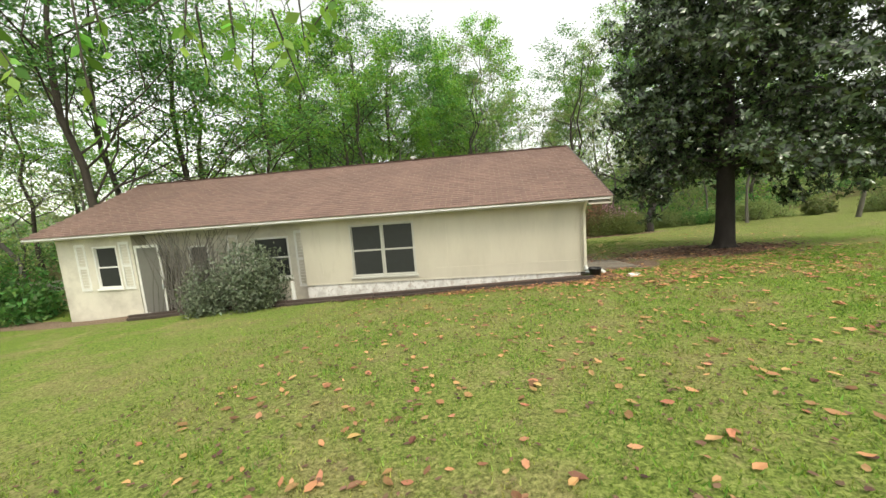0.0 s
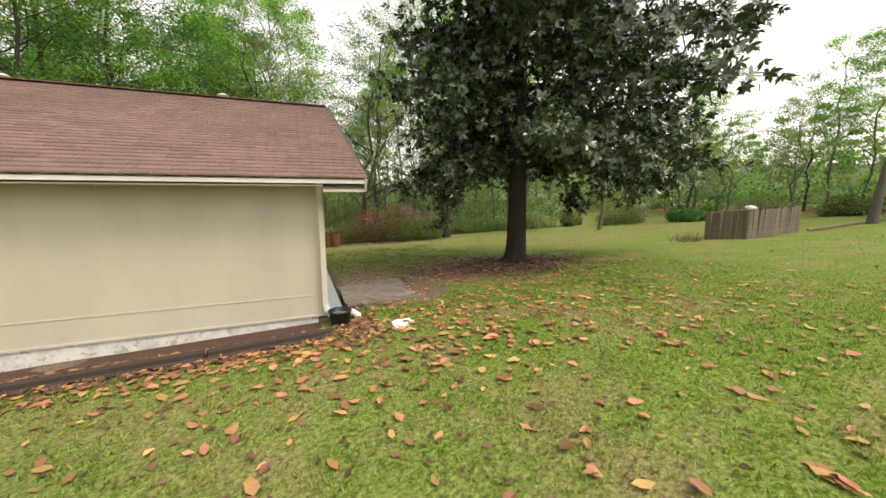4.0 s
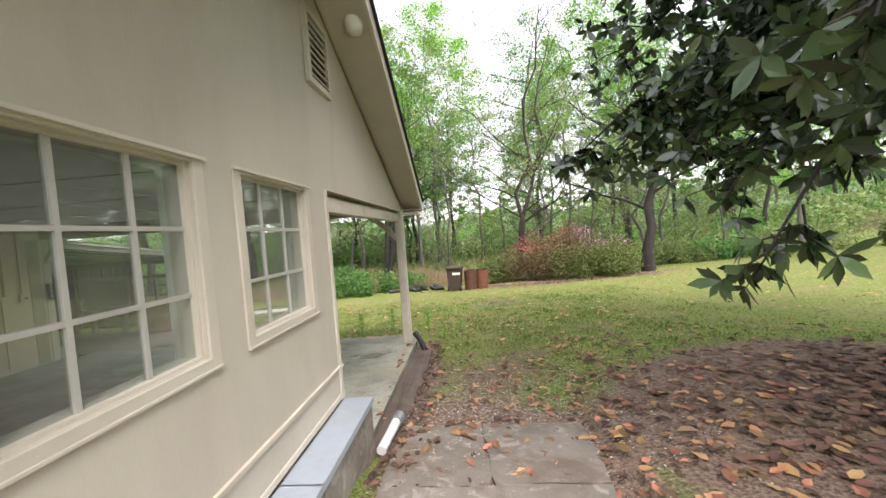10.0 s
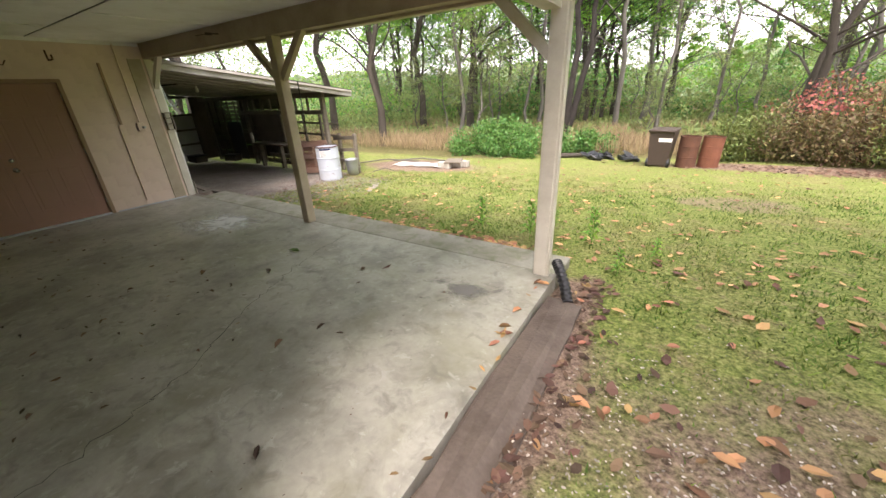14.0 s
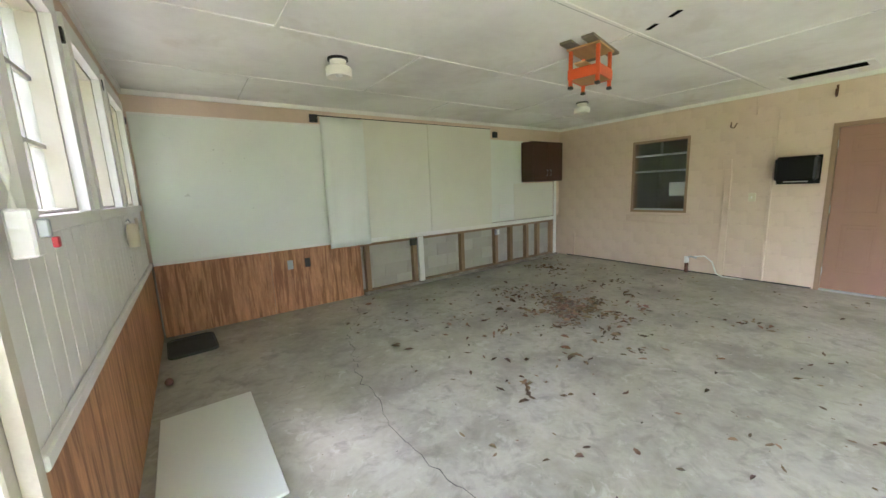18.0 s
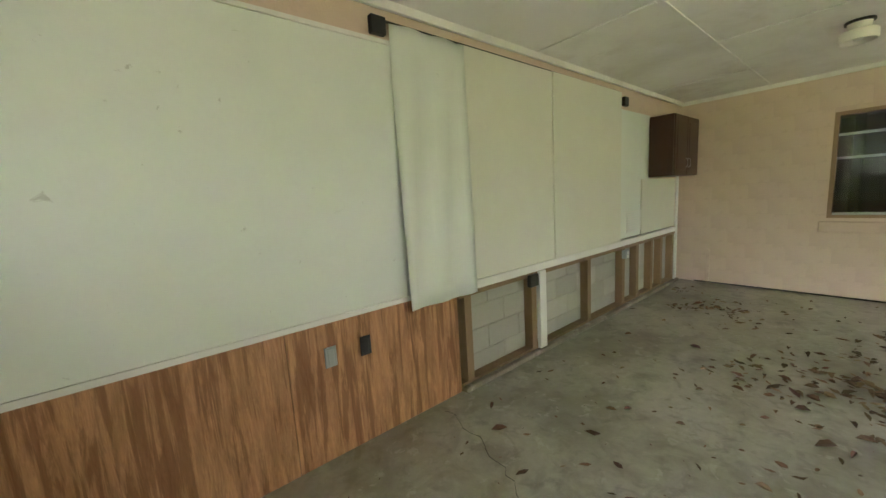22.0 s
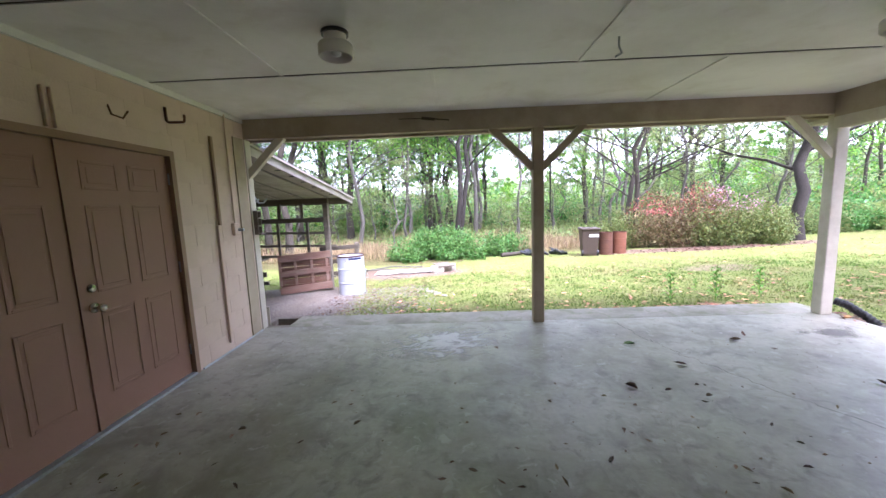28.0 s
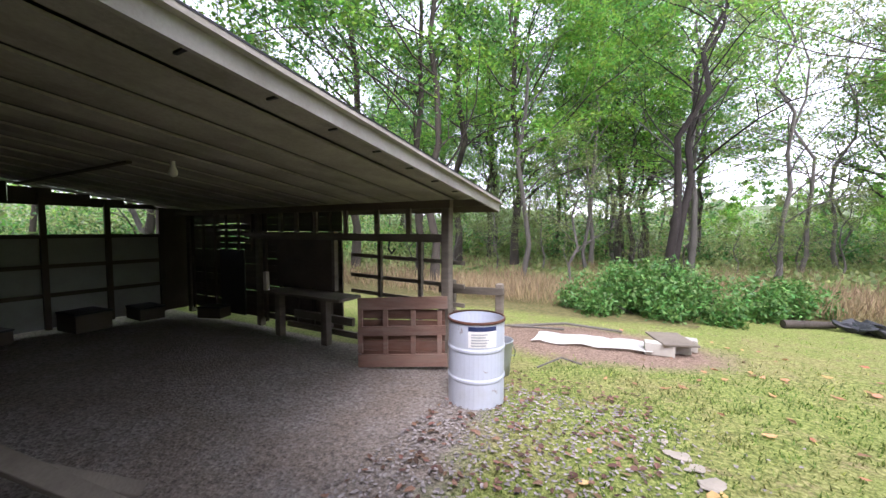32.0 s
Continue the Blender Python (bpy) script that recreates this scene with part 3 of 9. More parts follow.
def tuft_at(x, y):
    """Clumps and gaps in the turf, a few hand-breadths across."""
    a = np.sin(x * 5.3 + 2.1 * np.sin(y * 3.1)) * np.sin(y * 4.7 + 1.9 * np.sin(x * 2.7 + 1))
    b = np.sin(x * 11.0 + 1.7 * np.sin(y * 9.0)) * np.sin(y * 12.5 + 1.5 * np.sin(x * 8.0))
    return 0.5 + 0.35 * a + 0.25 * b


def wild_at(x, y):
    """Rough growth past the mown lawn."""
    x, y = np.asarray(x, float), np.asarray(y, float)
    lim = 27.3 + 0.04 * np.maximum(x - 3, 0) ** 1.6 - np.where(x < -1, 2.2, 0)
    w = np.clip((y - lim) / 1.5, 0, 1)
    w = np.maximum(w, np.clip((x - 34) / 4, 0, 1))
    return np.maximum(w, np.clip((-16 - x) / 3, 0, 1))


zone = gme.color_attributes.new("zone", "FLOAT_COLOR", "POINT")
zc = np.ones((nx * ny, 4), dtype=np.float32)
zc[:, 0], zc[:, 1], zc[:, 2] = bare_at(GX, GY).ravel(), gravel_at(GX, GY).ravel(), wild_at(GX, GY).ravel()
zc[:, 3] = dry_at(GX, GY).ravel()
zone.data.foreach_set("color", zc.ravel())


def ground_material():
    m = bpy.data.materials.new("lawn_soil_and_gravel")
    m.use_nodes = True
    n, l = m.node_tree.nodes, m.node_tree.links
    bs = n["Principled BSDF"]
    bs.inputs["Roughness"].default_value, bs.inputs["Specular IOR Level"].default_value = 0.95, 0.2
    tc = n.new("ShaderNodeTexCoord")

    def tex(s, d=5.0, r=0.6):
        t = n.new("ShaderNodeTexNoise")
        t.inputs["Scale"].default_value, t.inputs["Detail"].default_value, t.inputs["Roughness"].default_value = s, d, r
        l.new(tc.outputs["Object"], t.inputs["Vector"])
        return t.outputs["Fac"]

    def ramp(fac, *stops):
        r = n.new("ShaderNodeValToRGB")
        while len(r.color_ramp.elements) < len(stops):
            r.color_ramp.elements.new(0.5)
        for e, (p, c) in zip(r.color_ramp.elements, stops):
            e.position, e.color = p, (*c, 1)
        l.new(fac, r.inputs[0])
        return r.outputs[0]

    def mix(f, a, b):
        k = n.new("ShaderNodeMix")
        k.data_type = "RGBA"
        l.new(f, k.inputs["Factor"])
        l.new(a, k.inputs[6])
        l.new(b, k.inputs[7])
        return k.outputs[2]

    def sharpen(v, grain):
        a = n.new("ShaderNodeMath")
        a.operation = "ADD"
        l.new(v, a.inputs[0])
        l.new(grain, a.inputs[1])
        r = n.new("ShaderNodeMapRange")
        r.inputs[1].default_value, r.inputs[2].default_value = 0.8, 1.2
        l.new(a.outputs[0], r.inputs[0])
        return r.outputs[0]

    g2, g3 = tex(9.0), tex(26.0, 8.0, 0.78)
    grass_a = ramp(g3, (0.36, (0.04, 0.07, 0.01)), (0.5, (0.15, 0.23, 0.036)), (0.64, (0.29, 0.36, 0.085)))
    grass_b = ramp(g3, (0.36, (0.10, 0.088, 0.034)), (0.64, (0.41, 0.36, 0.16)))
    patch = ramp(tex(0.9, 7.0, 0.7), (0.47, (0, 0, 0)), (0.64, (0.85, 0.85, 0.85)))
    col = mix(patch, grass_a, grass_b)
    soil = mix(g2, ramp(g3, (0.37, (0.07, 0.045, 0.033)), (0.63, (0.32, 0.22, 0.16))), ramp(g3, (0.37, (0.11, 0.072, 0.054)), (0.63, (0.40, 0.30, 0.23))))
    vo = n.new("ShaderNodeTexVoronoi")
    vo.inputs["Scale"].default_value = 38
    l.new(tc.outputs["Object"], vo.inputs["Vector"])
    gravel = mix(g2, ramp(vo.outputs["Color"], (0.1, (0.10, 0.088, 0.08)), (0.9, (0.42, 0.395, 0.355))), ramp(g3, (0.37, (0.075, 0.06, 0.048)), (0.63, (0.34, 0.29, 0.25))))
    earth = ramp(g3, (0.37, (0.075, 0.058, 0.045)), (0.63, (0.32, 0.27, 0.22)))
    gravel = mix(ramp(tex(1.4, 6.0, 0.7), (0.42, (0, 0, 0)), (0.6, (0.85, 0.85, 0.85))), gravel, earth)
    wild = ramp(g2, (0.3, (0.07, 0.075, 0.025)), (0.7, (0.20, 0.17, 0.075)))
    at = n.new("ShaderNodeAttribute")
    at.attribute_name = "zone"
    dry = n.new("ShaderNodeMath")
    dry.operation = "MULTIPLY"
    dry.inputs[1].default_value = 0.5
    l.new(at.outputs["Alpha"], dry.inputs[0])
    col = mix(dry.outputs[0], col, ramp(g3, (0.36, (0.07, 0.075, 0.025)), (0.5, (0.20, 0.205, 0.07)), (0.64, (0.37, 0.345, 0.15))))
    worn = ramp(tex(4.2, 8.0, 0.75), (0.55, (0, 0, 0)), (0.66, (0.7, 0.7, 0.7)))
    col = mix(worn, col, ramp(g3, (0.36, (0.085, 0.06, 0.035)), (0.64, (0.34, 0.26, 0.16))))
    sp = n.new("ShaderNodeSeparateColor")
    l.new(at.outputs["Color"], sp.inputs[0])
    rough_edge = tex(2.6, 9.0, 0.82)
    col = mix(sharpen(sp.outputs[2], rough_edge), col, wild)
    col = mix(sharpen(sp.outputs[0], rough_edge), col, soil)
    col = mix(sharpen(sp.outputs[1], rough_edge), col, gravel)
    l.new(col, bs.inputs["Base Color"])
    bp = n.new("ShaderNodeBump")
    bp.inputs["Strength"].default_value, bp.inputs["Distance"].default_value = 0.6, 0.03
    ad = n.new("ShaderNodeMath")
    ad.operation = "ADD"
    l.new(g3, ad.inputs[0])
    l.new(vo.outputs["Distance"], ad.inputs[1])
    l.new(ad.outputs[0], bp.inputs["Height"])
    l.new(bp.outputs[0], bs.inputs["Normal"])
    return m


gme.materials.append(ground_material())
gme.polygons.foreach_set("use_smooth", [True] * len(gme.polygons))
tagged(new("ground", gme), "sloping mown lawn with bare soil and gravel patches", "ground", kind="structure")


# ---- the long house: walls ----
EX, IX, WX = 3.30, 3.16, -3.85          # east wall outside, inside; west wall of the carport
SY, SI, NY = 9.72, 9.97, 17.10          # south wall outside, inside; line of the north posts
CZ = 2.64                               # carport ceiling
RIDGE_Y, RIDGE_Z, EAVE_Z = 13.40, 4.42, 2.60
ROOF_W, EAVE_S, EAVE_N = -13.40, 9.22, 17.58


def rake(y):
    """The roof's east edge, which runs a little out of square."""
    return 3.87 - 0.025 * (y - EAVE_S)





def wall_with_holes(bm, axis, a0, a1, u0, u1, z0, z1, holes):
    """A wall slab between a0 and a1 across the axis, from u0 to u1 along it, with holes (u0, u1, z0, z1) right through."""
    us = sorted({u0, u1, *[h[0] for h in holes], *[h[1] for h in holes]})
    zs = sorted({z0, z1, *[h[2] for h in holes], *[h[3] for h in holes]})
    for i in range(len(us) - 1):
        run = None
        for j in range(len(zs) - 1):
            mu, mz = (us[i] + us[i + 1]) / 2, (zs[j] + zs[j + 1]) / 2
            solid = not any(h[0] < mu < h[1] and h[2] < mz < h[3] for h in holes)
            if solid:
                run = (run[0] if run else zs[j], zs[j + 1])
            if run and (not solid or j == len(zs) - 2):
                if axis == "x":
                    box(bm, a0, a1, us[i], us[i + 1], *run)
                else:
                    box(bm, us[i], us[i + 1], a0, a1, *run)
                run = None
    return bm


# south wall: painted siding on a flaking white foundation
SWIN = (-3.19, -1.31, 0.79, 2.31)
setting("wall_south", wall_with_holes(bmesh.new(), "y", SY, 9.86, -4.65, IX + 0.02, 0.62, 2.62, [SWIN]), CREAM, "cream painted plywood siding on the long south wall", "wall")
setting("wall_foundation", B(-4.65, IX + 0.02, SY + 0.02, 9.86, -0.4, 0.62), FOUND, "flaking white painted block foundation under the siding", "wall")
setting("trim_siding", box(B(-0.75, 3.12, SY - 0.008, SY, 0.93, 0.945), -4.6, EX, SY - 0.012, SY, 0.61, 0.64), CREAM_TRIM, "thin drip strips along the south siding", "trim")
setting("trim_corner", box(B(EX - 0.09, EX + 0.012, SY - 0.016, SY, 0.62, 2.6), EX, EX + 0.014, SY, SY + 0.09, 0.62, 2.6), CREAM_TRIM, "cream corner boards at the house corner", "trim")
bm = bmesh.new()
for x in (-4.1, -0.4, 0.82, 2.04):
    box(bm, x - 0.004, x + 0.004, SY - 0.004, SY, 0.95, 2.5)
setting("trim_seams", bm, CREAM_TRIM, "faint upright seams between siding sheets", "trim")


def double_hung(name, x0, x1, z0, z1, y, label, rows=1, cols=1, pane_mat=None, frame_mat=None, depth=0.1):
    """A window unit in a wall that faces south: frame, sashes, panes and sill."""
    w = thing(name, label, "window", (x0 + x1) / 2, y, z0, kind="structure")
    W, H = x1 - x0, z1 - z0
    fm, pm = frame_mat or WHITE, pane_mat or SCREEN
    f = bmesh.new()
    t = 0.045
    box(f, -W / 2, -W / 2 + t, -0.02, depth, 0, H)
    box(f, W / 2 - t, W / 2, -0.02, depth, 0, H)
    box(f, -W / 2 + t, W / 2 - t, -0.02, depth, H - t, H)
    box(f, -W / 2 + t, W / 2 - t, -0.02, depth, 0, t)
    part("window_frame", f, fm, w)
    part("window_sill", B(-W / 2 - 0.05, W / 2 + 0.05, -0.06, 0.0, -0.05, 0.0, bev=0.006), fm, w)
    for i in range(cols):
        a = -W / 2 + t + (W - 2 * t) * i / cols
        b = -W / 2 + t + (W - 2 * t) * (i + 1) / cols
        if i:
            part("mullion", B(a - 0.03, a + 0.03, -0.015, depth, t, H - t), fm, w)
            a += 0.03
        if i < cols - 1:
            b -= 0.03
        for j in range(2):
            c, d = (t, H * 0.5) if j == 0 else (H * 0.5, H - t)
            s = bmesh.new()
            box(s, a, b, 0.02 + 0.02 * j, 0.04 + 0.02 * j, d - 0.022, d)
            box(s, a, b, 0.02 + 0.02 * j, 0.04 + 0.02 * j, c, c + 0.022)
            box(s, a, a + 0.022, 0.02 + 0.02 * j, 0.04 + 0.02 * j, c + 0.022, d - 0.022)
            box(s, b - 0.022, b, 0.02 + 0.02 * j, 0.04 + 0.02 * j, c + 0.022, d - 0.022)
            part("sash", s, fm, w)
            part("pane", B(a + 0.022, b - 0.022, 0.032 + 0.02 * j, 0.036 + 0.02 * j, c + 0.022, d - 0.022), pm, w)
    return w


double_hung("window_1", *SWIN, SY, "wide twin window with dark screens in white frames", cols=2, frame_mat=WINF)
setting("wall_screen_room", B(-3.3, -1.2, 9.862, 9.868, 0.7, 2.4), DARKROOM, "added backing behind the twin window, painted dim", "wall")

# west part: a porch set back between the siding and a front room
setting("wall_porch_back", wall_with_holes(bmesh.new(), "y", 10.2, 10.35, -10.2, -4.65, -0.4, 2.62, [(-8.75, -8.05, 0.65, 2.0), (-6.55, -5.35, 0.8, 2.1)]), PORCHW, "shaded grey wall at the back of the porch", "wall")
setting("wall_porch_side", B(-4.65, -4.55, 9.86, 11.0, -0.4, 2.62), CREAM, "side wall of the porch recess", "wall")
# the greyer paint carries the tree shade over this end
setting("wall_front_room", wall_with_holes(bmesh.new(), "y", SY, 9.86, -12.9, -10.2, -0.5, 2.62, [(-11.6, -10.75, 0.85, 2.2)]), PORCHW, "front room wall with tree shade put into its grey paint", "wall")
setting("wall_front_room_side", B(-10.3, -10.2, 9.86, 10.6, -0.5, 2.62), CREAM, "side wall of the front room", "wall")
setting("wall_west", B(-12.9, -12.75, 9.86, 17.0, -0.5, 2.55), CREAM, "west end wall of the house", "wall")
setting("wall_north_room", B(-12.75, WX - 0.2, 16.85, 17.0, -0.5, 2.62), GREYWOOD, "back wall of the closed rooms", "wall")
setting("floor_porch", B(-10.2, -4.65, 9.75, 10.2, -0.35, -0.02), CONC_OLD, "low concrete porch floor", "floor")
double_hung("window_2", -11.6, -10.75, 0.85, 2.2, SY, "double-hung window with a dark upper sash", pane_mat=SCREEN)
double_hung("window_3", -8.75, -8.05, 0.65, 2.0, 10.2, "small paned window at the back of the porch")
double_hung("window_4", -6.55, -5.35, 0.8, 2.1, 10.2, "dark porch window behind the shrub")
setting("wall_room_lining", box(B(-12.7, -10.35, 10.6, 10.65, -0.4, 2.6), -10.1, -4.7, 11.6, 11.65, -0.4, 2.6), DARKROOM, "added wall behind the porch windows, painted dim", "wall")


def shutter(x, z0, z1, y, w=0.36):
    s = thing("shutter", "pale louvred wooden window shutter", "shutter", x, y, z0, group="window shutters")
    H = z1 - z0
    f = bmesh.new()
    for a, b in ((-w / 2, -w / 2 + 0.05), (w / 2 - 0.05, w / 2)):
        box(f, a, b, -0.03, 0, 0, H)
    for a, b in ((0, 0.08), (H / 2 - 0.04, H / 2 + 0.04), (H - 0.08, H)):
        box(f, -w / 2 + 0.05, w / 2 - 0.05, -0.03, 0, a, b)
    part("shutter_frame", f, WHITE, s)
    for i in range(int(H / 0.09)):
        z = 0.1 + i * 0.09
        if z < H - 0.12 and abs(z - H / 2) > 0.07:
            part("slat", beam(bmesh.new(), (-w / 2 + 0.05, -0.015, z), (w / 2 - 0.05, -0.015, z), 0.035, 0.008, bev=0), WHITE, s)
    return s


for sx in (-12.05, -10.48):
    shutter(sx, 0.8, 2.3, SY)
for sx in (-7.2, -4.95):
    shutter(sx, 0.5, 2.25, 10.2)
sd = thing("screen_door", "white framed screen door standing open on the porch", "door", -10.12, SY - 0.02, -0.2, -6)
f = bmesh.new()
for a in ((0, 0.08, 0, 2.35), (0.87, 0.95, 0, 2.35), (0.08, 0.87, 0, 0.22), (0.08, 0.87, 2.27, 2.35)):
    box(f, a[0], a[1], -0.015, 0.015, a[2], a[3])
part("door_frame", f, WHITE, sd)
part("mesh_screen", B(0.08, 0.87, -0.003, 0.003, 0.22, 2.27), SCREEND, sd, "grey insect screen")
part("handle", B(0.89, 0.93, -0.05, -0.015, 1.0, 1.12), METAL, sd)

# ---- roof ----
roof = thing("roof", "low gable roof of red-brown asphalt shingles", "roof", kind="structure")
bm = bmesh.new()
for ya, yb in ((EAVE_S, RIDGE_Y), (RIDGE_Y, EAVE_N)):
    za, zb = (EAVE_Z, RIDGE_Z) if ya < RIDGE_Y - 1 else (RIDGE_Z, EAVE_Z)
    v = [bm.verts.new(p) for p in ((ROOF_W, ya, za - 0.03), (rake(ya) - 0.02, ya, za - 0.03), (rake(yb) - 0.02, yb, zb - 0.03), (ROOF_W, yb, zb - 0.03), (ROOF_W, ya, za - 0.07), (rake(ya) - 0.02, ya, za - 0.07), (rake(yb) - 0.02, yb, zb - 0.07), (ROOF_W, yb, zb - 0.07))]
    for q in ((0, 1, 2, 3), (7, 6, 5, 4), (0, 4, 5, 1), (1, 5, 6, 2), (2, 6, 7, 3), (3, 7, 4, 0)):
        bm.faces.new([v[i] for i in q])
part("roof_deck", bm, SOFFIT, roof, "painted boards under the overhang")
rng = random.Random(5)
for side in (0, 1):
    ya, yb = (EAVE_S - 0.03, RIDGE_Y) if side == 0 else (EAVE_N + 0.03, RIDGE_Y)
    slope_len = math.hypot(yb - ya, RIDGE_Z - EAVE_Z)
    n = int(slope_len / 0.135)
    vs, fs = [], []
    for c in range(n):
        f0, f1 = c / n, (c + 1.15) / n
        y0, y1 = ya + (yb - ya) * f0, ya + (yb - ya) * min(f1, 1.0)
        z0, z1 = EAVE_Z + (RIDGE_Z - EAVE_Z) * f0, EAVE_Z + (RIDGE_Z - EAVE_Z) * min(f1, 1.0)
        x = ROOF_W + (0.15 if c % 2 else 0) - rng.random() * 0.04
        while x < rake(y0):
            xe = min(x + 0.305, rake(y0))
            xs = max(x, ROOF_W)
            lift = rng.random() * 0.003
            k = len(vs)
            h = 0.016 + lift
            vs += [(xs, y0, z0 + h - 0.02), (xe - 0.006, y0, z0 + h - 0.02), (xs, y0, z0 + h), (xe - 0.006, y0, z0 + h), (xe - 0.006, y1, z1), (xs, y1, z1)]
            fs += [(k, k + 1, k + 3, k + 2), (k + 2, k + 3, k + 4, k + 5)] if side == 0 else [(k, k + 2, k + 3, k + 1), (k + 2, k + 5, k + 4, k + 3)]
            x += 0.305
    tagged(part("shingles", mesh_of("shingles", vs, fs, SHINGLE), None, roof), kind="stuff")
bm = bmesh.new()
for i in range(int((rake(RIDGE_Y) - ROOF_W) / 0.3)):
    x = ROOF_W + 0.3 * i
    beam(bm, (x, RIDGE_Y - 0.07, RIDGE_Z - 0.005), (x + 0.31, RIDGE_Y - 0.07, RIDGE_Z + 0.005), 0.17, 0.012, bev=0)
    beam(bm, (x, RIDGE_Y + 0.07, RIDGE_Z - 0.005), (x + 0.31, RIDGE_Y + 0.07, RIDGE_Z + 0.005), 0.17, 0.012, bev=0)
part("ridge_cap", bm, SHINGLE, roof)
bm = bmesh.new()
for x in (-8.6, -1.9, 1.6):
    cyl(bm, (x, RIDGE_Y + 0.35, RIDGE_Z - 0.1), (x, RIDGE_Y + 0.35, RIDGE_Z + 0.13), 0.05)
    cyl(bm, (x, RIDGE_Y + 0.35, RIDGE_Z + 0.13), (x, RIDGE_Y + 0.35, RIDGE_Z + 0.17), 0.13, 0.06)
part("roof_vent", bm, WHITE, roof, "small white roof vents past the ridge")
for nm, y in (("fascia_south", EAVE_S), ("fascia_north", EAVE_N - 0.03)):
    setting(nm, B(ROOF_W, rake(y) - 0.03, y, y + 0.03, EAVE_Z - 0.075, EAVE_Z - 0.028), WHITE, "white painted eave board", "fascia")
setting("soffit_south", B(ROOF_W, EX, EAVE_S + 0.03, SY, EAVE_Z - 0.11, EAVE_Z - 0.095), SOFFIT, "beige boards under the south eave", "soffit")
setting("soffit_north", B(-3.7, rake(EAVE_N) - 0.03, NY + 0.1, EAVE_N - 0.03, EAVE_Z - 0.16, EAVE_Z - 0.145), SOFFIT, "beige boards under the north eave", "soffit")
bm = bmesh.new()
for ya in (EAVE_S, EAVE_N):
    beam(bm, (rake(ya) - 0.02, ya, EAVE_Z - 0.10), (rake(RIDGE_Y) - 0.02, RIDGE_Y, RIDGE_Z - 0.10), 0.03, 0.17, bev=0)
setting("fascia_rake", bm, CREAM_TRIM, "cream rake boards along the gable roof edge", "fascia")
bm = bmesh.new()
for ya in (EAVE_S, EAVE_N):
    beam(bm, (rake(ya), ya, EAVE_Z + 0.002), (rake(RIDGE_Y), RIDGE_Y, RIDGE_Z + 0.002), 0.06, 0.016, bev=0)
setting("trim_drip_edge", bm, BLACK, "dark metal drip edge on the gable", "trim")
bm = bmesh.new()
for ya in (EAVE_S + 0.02, EAVE_N - 0.02):
    a, b = (EX, ya, EAVE_Z - 0.185), (EX, RIDGE_Y, RIDGE_Z - 0.16)
    v = [bm.verts.new(p) for p in (a, (rake(a[1]) - 0.04, *a[1:]), (rake(b[1]) - 0.04, *b[1:]), b)]
    v2 = [bm.verts.new((p.co.x, p.co.y, p.co.z + 0.02)) for p in v]
    for q in ((0, 1, 2, 3), (7, 6, 5, 4), (0, 4, 5, 1), (1, 5, 6, 2), (2, 6, 7, 3), (3, 7, 4, 0)):
        bm.faces.new([(v + v2)[i] for i in q])
setting("soffit_gable", bm, SOFFIT, "beige boards under the gable overhang", "soffit")
setting("soffit_return", B(EX, rake(EAVE_N) - 0.04, NY - 0.02, EAVE_N - 0.03, EAVE_Z - 0.24, EAVE_Z - 0.2), SOFFIT, "boxed eave returns at the gable corners", "soffit")

# ---- east wall: three windows, then the wide opening; the gable above ----
OPEN_Y = 13.67
EWINS = [(10.26, 11.02, 1.485, 2.37), (11.36, 12.12, 1.485, 2.37), (12.46, 13.22, 1.485, 2.37)]
setting("wall_east", wall_with_holes(bmesh.new(), "x", IX + 0.02, EX, SY + 0.0, OPEN_Y - 0.072, 0.60, 2.42, EWINS), CREAM, "cream grooved siding on the gable wall", "wall")
bm = bmesh.new()
g = [(SY, 2.42), (NY + 0.06, 2.42), (NY + 0.06, 2.50), (RIDGE_Y, RIDGE_Z - 0.17), (SY, 2.50)]
fr = [bm.verts.new((EX, y, z)) for y, z in g]
bk = [bm.verts.new((IX + 0.02, y, z)) for y, z in g]
bm.faces.new(fr)
bm.faces.new(bk[::-1])
for i in range(len(g)):
    bm.faces.new((fr[i], bk[i], bk[(i + 1) % len(g)], fr[(i + 1) % len(g)]))
setting("wall_gable", bm, CREAM, "cream plywood gable above the windows", "wall")
setting("trim_drip_strip", box(B(EX, EX + 0.02, SY, OPEN_Y, 0.86, 0.885), EX, EX + 0.012, SY, OPEN_Y, 0.60, 0.64), CREAM_TRIM, "projecting strip low on the gable siding", "trim")


